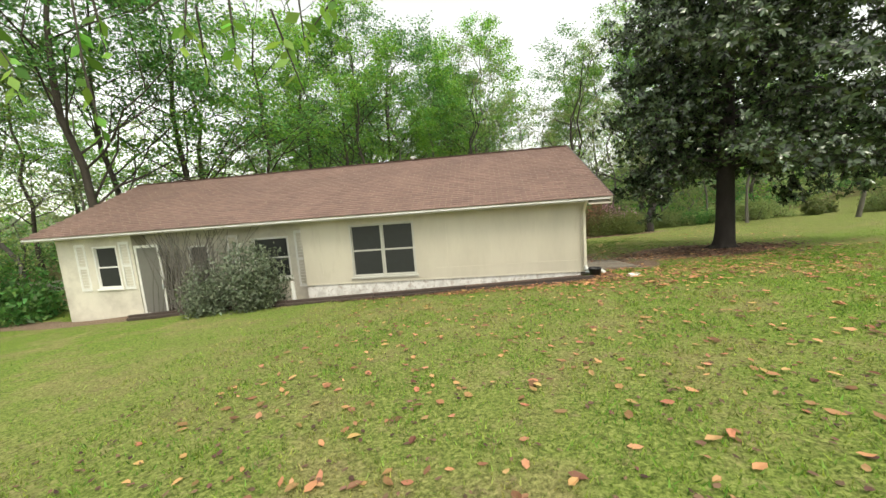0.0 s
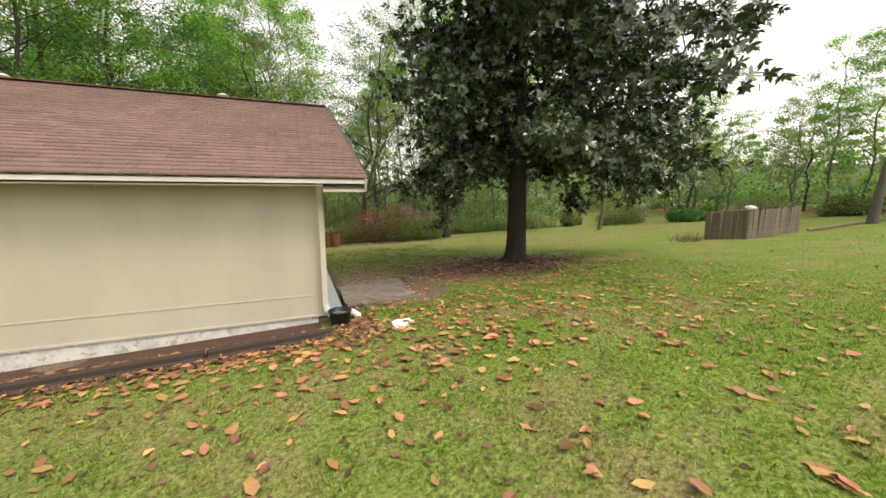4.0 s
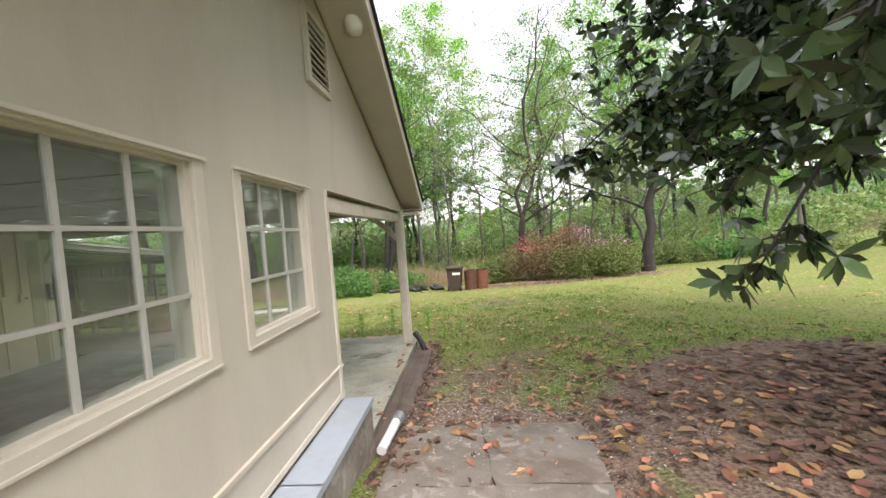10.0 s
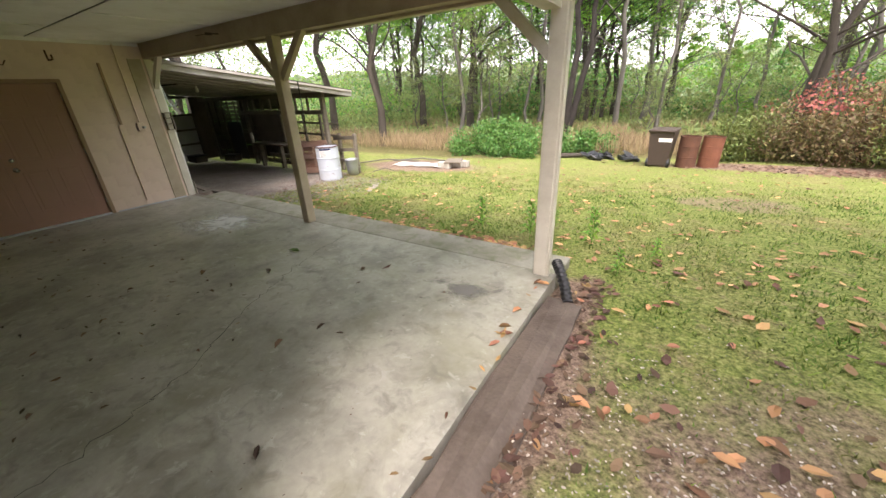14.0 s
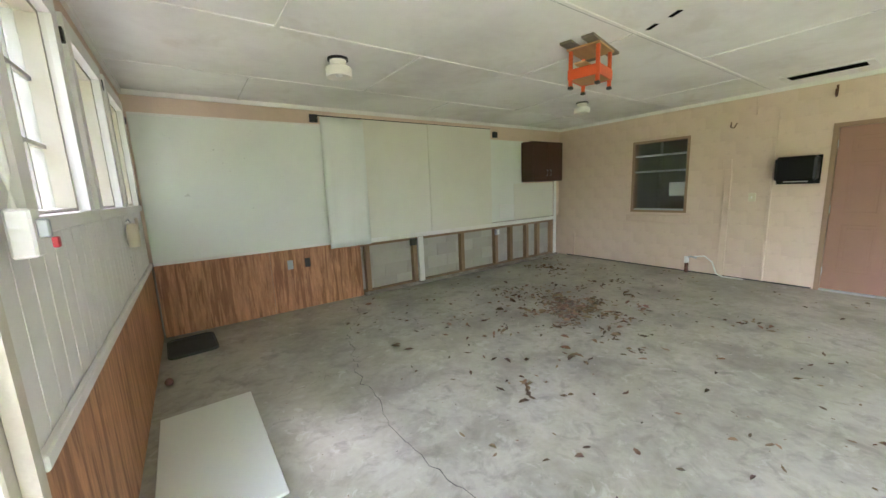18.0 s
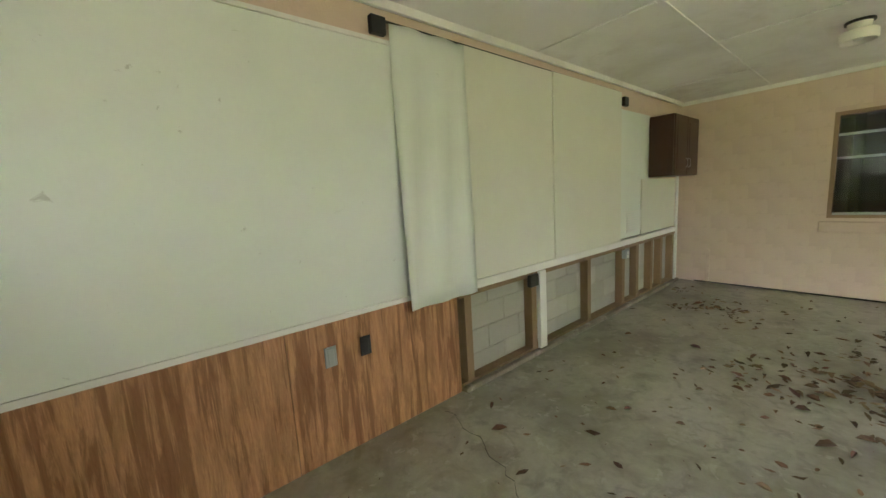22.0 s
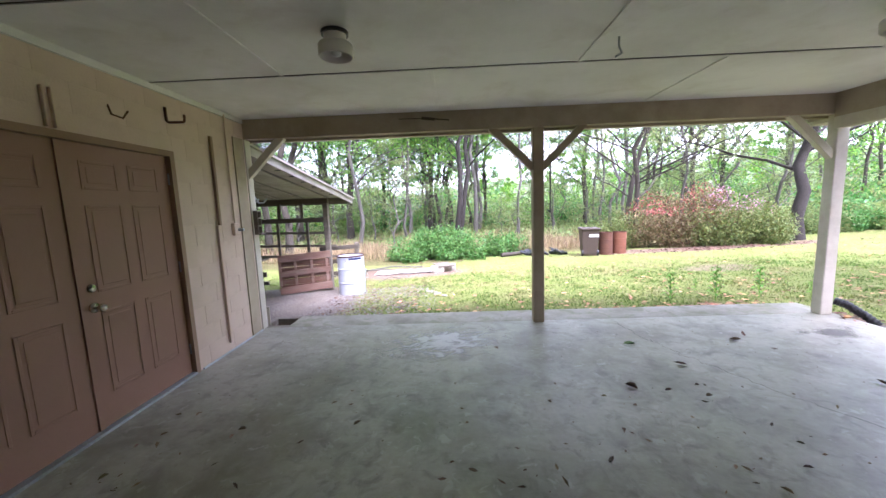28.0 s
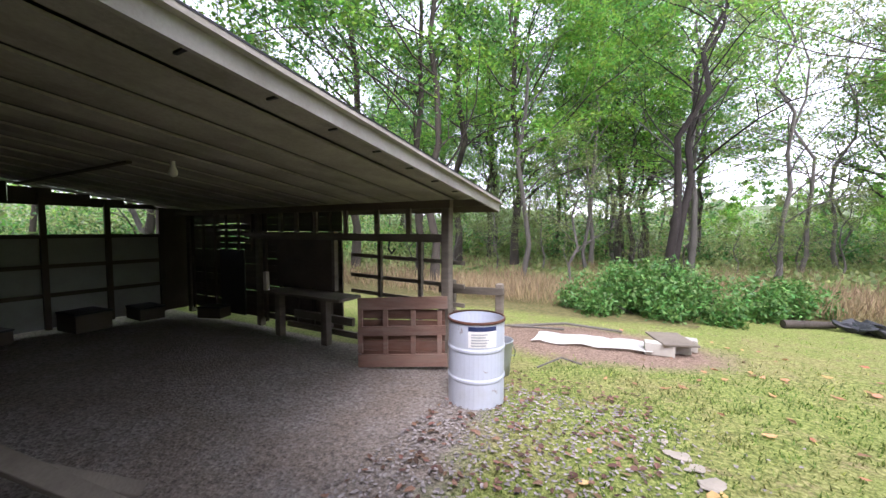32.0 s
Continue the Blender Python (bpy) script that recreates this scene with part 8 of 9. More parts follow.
        limb(lv, lf, [s, s.lerp(mid, 0.5) + Vector((0, 0, 0.12)), mid, mid.lerp(e, 0.6) + Vector((0, 0, 0.12)), e], [0.04, 0.03, 0.022, 0.014, 0.006], 6)
        for j in range(n):
            u = rng.random() ** 0.6
            b = s.lerp(mid, 0.5 + u) if u < 0.5 else mid.lerp(e, u * 2 - 1)
            d = (e - mid).normalized() * 0.6 + Vector((rng.gauss(0, 0.6), rng.gauss(0, 0.6), rng.gauss(-0.2, 0.4)))
            q = b + d.normalized() * rng.uniform(0.1, 0.45)
            limb(lv, lf, [b, b.lerp(q, 0.5), q], [0.009, 0.007, 0.004], 3)
            tips += [(q, d.normalized()), (b.lerp(q, 0.5), d.normalized())]
    part("branchwork", mesh_of("branchwork", lv, lf, BARK_D), None, t, smooth=True)
    cv, cf = [], []
    for p, d in tips:
        if p.x < -3.3 and p.z < (3.5 if p.y < 0.8 else 2.1):                 # the walk passes under the crown here
            continue
        out = (d * 0.7 + rand_dir(rng) * 0.6).normalized()
        side = out.orthogonal().normalized()
        other = out.cross(side)
        n = rng.randint(5, 8)
        for i in range(n):
            a = 2 * math.pi * (i + rng.random() * 0.5) / n
            dd = (side * math.cos(a) + other * math.sin(a) + out * rng.uniform(0.1, 0.9) + Vector((0, 0, -0.45))).normalized()
            ln = rng.uniform(0.12, 0.205)
            if p.z > 5.5 or p.x > 1.5:
                kite(cv, cf, p, dd, out, ln * 1.08, ln * 0.45, -0.01)
                continue
            sd = dd.cross(out).normalized() if dd.cross(out).length > 1e-3 else side
            nr, w, m = sd.cross(dd), ln * 0.19, len(cv)
            cv += [tuple(q) for q in (p, p + dd * ln * 0.28 + sd * w * 0.75, p + dd * ln * 0.62 + sd * w - nr * 0.006, p + dd * ln - nr * 0.02, p + dd * ln * 0.62 - sd * w - nr * 0.006, p + dd * ln * 0.28 - sd * w * 0.75)]
            cf.append((m, m + 1, m + 2, m + 3, m + 4, m + 5))
    part("crown", mesh_of("crown", cv, cf, L_MAG), None, t)
    return t


magnolia(8.95, 13.3)

# kinds of woodland tree, each built once
random.seed(3)
K = [
    wood_tree(21, "tall woodland tree in fresh spring leaf", 17, 0.15, BARK, L_SPRING, 0.2, 4.2, 17, 21, 0.19, 0.85, depth=2),
    wood_tree(22, "slender woodland tree with light green leaves", 16, 0.10, BARK_P, L_SPRING, 0.22, 3.2, 14, 22, 0.17, 0.8, depth=2),
    wood_tree(23, "tall broad tree with mid-green leaves", 18, 0.17, BARK, L_MID, 0.15, 4.6, 18, 21, 0.20, 0.9, depth=2),
    wood_tree(24, "thin half-bare tree with sparse young leaves", 14, 0.10, BARK_P, L_PALE, 0.2, 3.2, 14, 8, 0.13, 0.5, up=0.8, depth=2),
    wood_tree(25, "young tree with pale young leaves", 9, 0.09, BARK_P, L_PALE, 0.15, 2.6, 12, 14, 0.14, 0.6, depth=2),
]
SPOTS = []
rng = random.Random(9)
for x, y, k, s in (
        # behind the house, seen over its roof
        (-15.5, 13.0, 2, 1.0), (-12.5, 21.5, 0, 0.95), (-8.8, 28.5, 0, 1.0), (-6.8, 33.0, 1, 1.05), (-11.0, 31.0, 2, 1.0), (-16, 19, 2, 1.05), (-8.5, 37.5, 2, 1.3), (-14, 30, 0, 1.25), (-19, 24, 0, 1.15), (-4.8, 41, 1, 1.3),
        (-21, 12, 2, 1.0), (-18.5, 7.0, 0, 0.95), (-24, 5, 2, 1.1), (-21, 0, 0, 1.0), (-11.5, 36, 0, 1.35), (-3.5, 47, 2, 1.2), (-27, 16, 0, 1.2), (-17.5, 16.0, 2, 0.85), (-20, 9.8, 2, 0.75), (-23.5, 12.5, 0, 0.9), (-18.0, 12.0, 4, 1.0), (-21.5, 5.5, 2, 0.7), (-25, 2, 0, 0.9), (-15.5, 25, 4, 0.9), (-16.5, 22.5, 4, 1.0),
        # named trees on the lawn's far edge
        (-4.6, 38.5, 1, 0.9), (-4.3, 30.6, 4, 0.55), (15.5, 31.5, 4, 0.9), (18.8, 27.0, 3, 0.8), (21.5, 22.5, 3, 0.85),
        # over the meadow north of the gable
        (3.0, 36.5, 3, 0.9), (5.4, 43.0, 3, 1.0), (8.4, 47.0, 3, 1.1), (-2.6, 46.0, 0, 1.1), (1.6, 50.0, 3, 1.2), (10.5, 40.0, 4, 1.2), (12.5, 35.0, 3, 0.8), (16.5, 36.0, 4, 1.1), (19.5, 33.0, 1, 0.7), (-1.6, 53.0, 0, 1.55), (1.2, 48.5, 1, 1.5), (2.6, 57.0, 1, 1.7), (0.4, 41.0, 3, 1.45), (-4.2, 51.0, 1, 1.6)):
    SPOTS.append((x, y, k, s))
for i in range(56):
    a = rng.uniform(-0.62, 0.85)
    r = rng.uniform(29, 62)
    x, y = -2 + r * math.sin(a) * 1.1, 15 + r * math.cos(a)
    if y < 40 and -12 < x < 14:
        y += 14
    if x > 26 and y < 36:
        continue
    if 0.1 < math.atan2(x + 1.8, y - 15.5) < 0.38:  # the view stays open over the meadow here
        continue
    SPOTS.append((x, y, rng.choice((0, 0, 1, 1, 2, 3)), rng.uniform(0.9, 1.35)))
for i in range(30):                                  # east and south-east edge of the lawn
    y = 34 - i * 1.75 + rng.gauss(0, 1.5)
    x = 40 + 6 * math.sin(i * 0.7) + rng.uniform(-2, 7) - 0.2 * max(0, y)
    SPOTS.append((x, y, rng.choice((1, 3, 3, 4, 4, 0)), rng.uniform(0.5, 0.8)))
for x, y, k, s in ((31, 7, 0, 0.6), (34, 9.5, 1, 0.6), (36, 13, 4, 0.9), (38, 16, 1, 0.7), (41, 9, 0, 0.6), (43, 3, 1, 0.7), (37, -3, 4, 0.9), (33, 17.5, 4, 0.8), (40, 20, 0, 0.6)):
    SPOTS.append((x, y, k, s))
for i in range(8):                                  # west side
    SPOTS.append((rng.uniform(-46, -26), rng.uniform(-14, 34), rng.choice((0, 2, 1)), rng.uniform(0.9, 1.15)))
for x, y, k, s in SPOTS:
    place(K[k], x, y, s, rng.uniform(0, 6.28))
for k in K:                                          # the first of each kind stands in the wood too
    x, y = rng.uniform(-22, 12), rng.uniform(50, 62)
    k.matrix_basis = Matrix.Translation((x, y, gz(x, y)))


def special(t, x, y, rz=0.0):
    t.matrix_basis = Matrix.Translation((x, y, gz(x, y))) @ Matrix.Rotation(rz, 4, "Z")
    if "group" in t:
        del t["group"]
    return t


special(wood_tree(31, "spreading old tree with a dark leaning trunk by the azalea", 9.5, 0.24, BARK_D, L_SPRING, 0.3, 4.8, 14, 12, 0.13, 0.55, lean=0.12, up=0.3, depth=2), 12.6, 27.5, 0.2)
special(wood_tree(32, "twin-stemmed small tree with sparse light leaves", 14.0, 0.12, BARK, L_PALE, 0.12, 4.6, 15, 8, 0.12, 0.55, twin=True, up=0.35, depth=2), 7.2, 30.4, 0.5)
special(wood_tree(33, "tall forked tree with bare upper branches", 16, 0.14, BARK_P, L_PALE, 0.4, 3.4, 10, 5, 0.13, 0.6, lean=0.03, up=0.9, depth=2), 26.5, 11.9, 0.0)
special(wood_tree(34, "multi-stemmed tree in light leaf past the lawn", 14, 0.17, BARK_D, L_SPRING, 0.3, 3.0, 11, 6, 0.16, 0.7, twin=True, up=0.8, depth=2), -1.2, 34.5, 0.7)


pine = special(wood_tree(37, "tall thin pine behind the white house", 21, 0.2, BARK, L_PINE, 0.55, 2.6, 12, 16, 0.2, 0.6, up=0.15, depth=1), 24.0, -27.0, 0.3)


def conifer(x, y, h, seed):
    rng = random.Random(seed)
    t = thing("evergreen_tree", "tall dark pointed evergreen tree", "tree", x, y, gz(x, y), group="evergreens")
    tv, tf, cv, cf = [], [], [], []
    limb(tv, tf, [(0, 0, -0.2), (0, 0, h * 0.5), (0, 0, h)], [0.3, 0.18, 0.02], 8)
    for i in range(230):
        f = 0.1 + 0.9 * rng.random()
        a = rng.uniform(0, 6.283)
        r = 3.4 * (1 - f) ** 0.8 * rng.uniform(0.55, 1.15) + 0.15
        b, e = Vector((0, 0, h * f)), Vector((math.cos(a) * r, math.sin(a) * r, h * f - 0.1 * r + rng.uniform(-0.2, 0.4)))
        limb(tv, tf, [b, e], [0.03, 0.008], 4)
        for j in range(int(10 + r * 12)):
            p = b.lerp(e, rng.uniform(0.3, 1.05))
            kite(cv, cf, p + rand_dir(rng) * 0.25, rand_dir(rng), rand_dir(rng), 0.42 * rng.uniform(0.6, 1.2), 0.2)
    part("trunk", mesh_of("trunk", tv, tf, BARK), None, t)
    part("crown", mesh_of("crown", cv, cf, L_PINE), None, t)


conifer(35.5, 1.5, 12.5, 4)
conifer(38.0, 5.2, 7.5, 5)


# a leafy bough hanging close overhead at the start
def bough():
    rng = random.Random(17)
    t = thing("overhanging_bough", "bright green leafy twigs hanging overhead", "branch", -0.15, 1.75, 3.62)
    bv, bf, cv, cf = [], [], [], []
    for i in range(13):
        x0 = -2.2 + i * 0.2
        p = Vector((x0, rng.uniform(-0.2, 0.5), rng.uniform(0.3, 0.6)))
        e = p + Vector((rng.gauss(0, 0.25), rng.gauss(0, 0.15), -rng.uniform(0.3, 0.75)))
        limb(bv, bf, [p, p.lerp(e, 0.5), e], [0.008, 0.006, 0.003], 5)
        for j in range(7):
            q = p.lerp(e, rng.uniform(0.3, 1.0))
            d = Vector((rng.gauss(0, 0.6), rng.gauss(0, 0.6), -0.7)).normalized()
            kite(cv, cf, q, d, rand_dir(rng), rng.uniform(0.09, 0.15), 0.06)
    limb(bv, bf, [(-2.2, 0.2, 0.75), (0, 0.1, 0.7), (2.6, 0.3, 0.85)], [0.012, 0.025, 0.012], 6)
    limb(bv, bf, [(0.1, 0.1, 0.7), (0.3, -2.6, 1.5), (0.3, -5.6, 1.2), (0.3, -6.2, -2.6)], [0.025, 0.05, 0.09, 0.15], 8)
    part("branchwork", mesh_of("branchwork", bv, bf, BARK), None, t)
    part("foliage", mesh_of("foliage", cv, cf, L_SPRING), None, t)


bough()


# ---- shrubs ----
def shrub(name, label, x, y, rx, ry, h, leaves, count, size, seed, category="shrub", blossom=None, stems=BARK):
    rng = random.Random(seed)
    t = thing(name, label, category, x, y, gz(x, y))
    sv, sf, cv, cf, pv, pf, rv, rf = [], [], [], [], [], [], [], []
    lumps = []
    for i in range(max(6, int(rx * ry * 5))):
        a, r = rng.uniform(0, 6.283), rng.random() ** 0.5
        lx, ly = math.cos(a) * r * rx * 0.85, math.sin(a) * r * ry * 0.85
        hh = h * (1 - 0.55 * r * r) * rng.uniform(0.75, 1.1)
        limb(sv, sf, [(lx * 0.4, ly * 0.4, -0.1), (lx * 0.8, ly * 0.8, hh * 0.5), (lx, ly, hh * 0.9)], [0.02, 0.014, 0.006], 4)
        lumps.append((Vector((lx, ly, hh * 0.62)), min(0.75, h * 0.45)))
        lumps.append((Vector((lx * 1.05, ly * 1.05, hh * 0.28)), min(0.6, h * 0.32)))
    for i in range(count):
        c, r = rng.choice(lumps)
        p = c + rand_dir(rng) * r * rng.uniform(0.55, 1.05)
        if p.z < 0.02:
            p.z = rng.uniform(0.02, 0.2)
        k = rng.uniform(0.7, 1.3) * size
        if blossom and p.z > h * 0.42 and rng.random() < blossom[1] * (0.35 + 2.2 * max(0.0, noise.noise(p * 0.9 + Vector((seed, 0, 0))) + 0.25)):
            if p.x > 0.2:
                kite(pv, pf, p, rand_dir(rng), rand_dir(rng), k * 0.8, k * 0.7)
            else:
                kite(rv, rf, p, rand_dir(rng), rand_dir(rng), k * 0.8, k * 0.7)
        else:
            for q in range(2):
                chip(cv, cf, p + rand_dir(rng) * k, rand_dir(rng), Vector((rng.gauss(0, 0.6), rng.gauss(0, 0.6), 1)), k * 0.95, k * 0.55)
    part("branchwork", mesh_of("branchwork", sv, sf, stems), None, t)
    part("foliage", mesh_of("foliage", cv, cf, leaves), None, t)
    if pv:
        part("blossom", mesh_of("blossom", pv, pf, blossom[0]), None, t, "pink azalea flowers")
        part("blossom", mesh_of("blossom", rv, rf, L_REDF), None, t, "coral red azalea flowers")
    return t


shrub("azalea_bush", "wide azalea bush with reddish leaves and pink flowers", 9.3, 28.6, 3.5, 1.7, 3.2, L_AZR, 12000, 0.10, 41, blossom=(L_PINKF, 0.55))
shrub("azalea_bush", "low green azalea bush at the lawn edge", 9.9, 27.2, 2.9, 0.9, 1.75, L_AZ, 8000, 0.09, 42)
shrub("azalea_bush", "olive green azalea bush beside the rusty drums", 6.6, 28.2, 1.6, 1.1, 1.7, L_AZ, 4000, 0.09, 43)
shrub("round_shrub", "dense bright green shrub on the meadow edge", -1.4, 27.6, 2.6, 1.3, 1.35, L_SHRUB, 9000, 0.11, 44)
shrub("round_shrub", "smaller bright green shrub beside the meadow", 1.2, 28.8, 1.3, 0.9, 0.9, L_SHRUB, 2500, 0.11, 45)
shrub("porch_shrub", "grey-green shrub growing against the porch", -6.1, 9.0, 1.25, 0.7, 2.0, leaf_mat("grey_green_leaves", (0.13, 0.16, 0.10), 0.4, 0.5, 0.2), 4200, 0.10, 46)
for i, (x, y, s) in enumerate(((14.8, 30.5, 1.3), (17.4, 30.2, 0.9), (20.5, 29.0, 1.3), (24.3, 28.0, 0.8), (26.5, 25.0, 1.4), (29.5, 22, 0.9), (31.0, 18.2, 1.3), (34.5, 15.5, 1.0), (36.5, 11, 1.5))):
    shrub("edge_shrub", "rough shrub along the edge of the lawn", x, y, 1.9 * s, 1.1 * s, 1.25 * s, (L_PALE, L_MID, L_PALE, L_AZ)[i % 4], 3600, 0.13, 60 + i)
for i, (x, y, s) in enumerate(((-17.2, 10.2, 1.5), (-19.5, 8.0, 1.6), (-22.5, 6.5, 1.8), (-26, 3.5, 2.0), (-15.5, 18.5, 1.3), (-15.8, 20.8, 1.4), (-14.5, 24.2, 1.3))):
    shrub("edge_shrub", "dense green undergrowth at the wood edge", x, y, 1.9 * s, 1.2 * s, 1.5 * s, (L_MID, L_SHRUB)[i % 2], 3200, 0.2, 90 + i)
rng = random.Random(78)
for i in range(26):                                  # saplings in the meadow before the wood
    a = rng.choice((rng.uniform(-0.55, 0.0), rng.uniform(0.0, 0.9)))
    r = rng.uniform(20, 36)
    x, y = -2 + r * math.sin(a), 15 + r * math.cos(a)
    if wild_at(x, y) > 0.9 and not (-12.5 < x < -3 and y < 25):
        place(K[4], x, y, rng.uniform(0.3, 0.6), rng.uniform(0, 6.28))
# the wooded ridge that closes the view
ridge_v, ridge_f = [], []
for i in range(421):
    a = -1.9 + 4.2 * i / 420
    for j in range(7):
        r = 92 + 3 * j
        x, y = r * math.sin(a), 10 + r * math.cos(a)
        h = j / 6 * (8.0 + 3.0 * noise.noise(Vector((a * 5, 0, 0))) + 1.8 * noise.noise(Vector((a * 33, 2, 0))) + 1.5 * noise.noise(Vector((a * 140, 5, 0))))
        ridge_v.append((x, y, gz(x, y) - 0.5 + h))
        if i and j:
            k = len(ridge_v) - 1
            ridge_f.append((k - 8, k - 1, k, k - 7))
setting("backdrop_ridge", mesh_of("backdrop_ridge", ridge_v, ridge_f), mat("far_hazy_woods", (0.13, 0.17, 0.085), 0.95, var=0.5, scale=0.35, fine=2.5, bump=0.8, dist=0.5, dirt=(0.07, 0.09, 0.05), dirt_amt=0.6, dirt_scale=0.5), "distant hazy wooded ridge", "backdrop")
rng = random.Random(77)


def lump(vs, fs, c, rx, rz, n, size):
    """A rounded, ragged mass of far leaves."""
    for k in range(n):
        o = rand_dir(rng)
        r = rng.random() ** 0.45
        chip(vs, fs, c + Vector((o.x * rx * r, o.y * rx * r, o.z * rz * r)), rand_dir(rng), Vector((rng.gauss(0, 0.6), rng.gauss(0, 0.6), 1)), size * rng.uniform(0.6, 1.4), size * 0.65)


far = [([], []) for _ in range(3)]
for i in range(620):                                 # undergrowth, bush by bush
    a = rng.uniform(-1.4, 1.75)
    r = rng.uniform(34, 78)
    x, y = r * math.sin(a), 13 + r * math.cos(a)
    if wild_at(x, y) < 0.95 or (-12 < x < 3 and y < 38):
        continue
    h = rng.uniform(0.7, 2.4) * (1.7 if a < 0.03 else 1.0) * (0.7 + r / 90)
    vs, fs = far[rng.choice((0, 1, 1, 2, 2))]
    for k in range(3):
        c = Vector((x + rng.gauss(0, h * 0.7), y + rng.gauss(0, h * 0.5), gz(x, y) + h * rng.uniform(0.35, 0.75)))
        lump(vs, fs, c, h * rng.uniform(0.7, 1.2), h * rng.uniform(0.4, 0.6), 70, 0.3)
for i in range(230):                                 # crowns of the far wood, tree by tree
    a = -1.45 + 3.2 * ((i * 0.618034) % 1.0)
    r = 58 + 26 * ((i * 0.754877) % 1.0)
    x, y = r * math.sin(a), 14 + r * math.cos(a)
    top = (18 if a < 0.03 else 9 if a < 0.4 else 10) * (0.7 + 0.5 * ((i * 0.5698) % 1.0))
    vs, fs = far[(0, 0, 1, 2)[i % 4]]
    for k in range(7):
        f = 0.25 + 0.75 * k / 6
        w = top * 0.16 * (1.35 - f)
        c = Vector((x + rng.gauss(0, w * 0.7), y + rng.gauss(0, w * 0.7), gz(x, y) + top * f))
        lump(vs, fs, c, w * rng.uniform(0.9, 1.5), w * 0.6, 75, 0.42)
for (vs, fs), m, words in zip(far, (L_SPRING, L_MID, L_PALE), ("distant bright green woods", "distant deep green woods and undergrowth", "distant pale green woods and brush")):
    tagged(part("far_woods", mesh_of("far_woods", vs, fs, m), None), words, "woods", kind="stuff")
vs, fs = [], []
for i in range(9000):
    a = rng.uniform(-1.0, 0.9)
    r = rng.uniform(21, 44)
    x, y = r * math.sin(a), 13 + r * math.cos(a)
    if wild_at(x, y) < 0.6 or (-12 < x < -3.8 and y < 24):
        continue
    for j in range(4):
        kite(vs, fs, Vector((x + rng.gauss(0, 0.2), y + rng.gauss(0, 0.2), gz(x, y) + rng.uniform(0, 0.5))), rand_dir(rng), rand_dir(rng), rng.uniform(0.2, 0.45), 0.2)
tagged(part("meadow_weeds", mesh_of("meadow_weeds", vs, fs, L_PALE), None), "low green weeds of the rough meadow", "weeds", kind="stuff")
vs, fs = [], []
for i in range(60000):
    x, y = rng.uniform(-16, 8), rng.uniform(27.0, 44)
    if wild_at(x, y) < 0.8 or noise.noise(Vector((x * 0.22, y * 0.22, 3))) < rng.uniform(-0.35, 0.3):
        continue
    h = rng.uniform(0.35, 1.05) * (0.8 + 0.5 * noise.noise(Vector((x * 0.5, y * 0.5, 7))))
    a = rng.uniform(0, 6.28)
    d = Vector((rng.gauss(0, 0.3), rng.gauss(0, 0.3), 1)).normalized()
    kite(vs, fs, Vector((x, y, gz(x, y))), d, Vector((math.cos(a), math.sin(a), 0)), h, 0.022)
tagged(part("tall_dry_grass", mesh_of("tall_dry_grass", vs, fs, L_TAN), None), "tall tan dry grass in the meadow", "grass", kind="stuff")

# ---- lawn grass and fallen leaves ----
WALKED = [(0.5, -0.5), (2.2, 3.0), (4.2, 6.6), (4.7, 9.0), (4.4, 12.0), (4.1, 14.5)]


def away(x, y):
    best = 99.0
    for (ax, ay), (bx, by) in zip(WALKED, WALKED[1:]):
        t = max(0, min(1, ((x - ax) * (bx - ax) + (y - ay) * (by - ay)) / ((bx - ax) ** 2 + (by - ay) ** 2)))
        best = min(best, math.hypot(x - ax - t * (bx - ax), y - ay - t * (by - ay)))
    return best


def open_ground(x, y):
    if -12.9 < x < 3.62 and 9.3 < y < 17.62:
        return False
    return not (-11.2 < x < -3.9 and 17 < y < 22)


rs = np.random.RandomState(4)


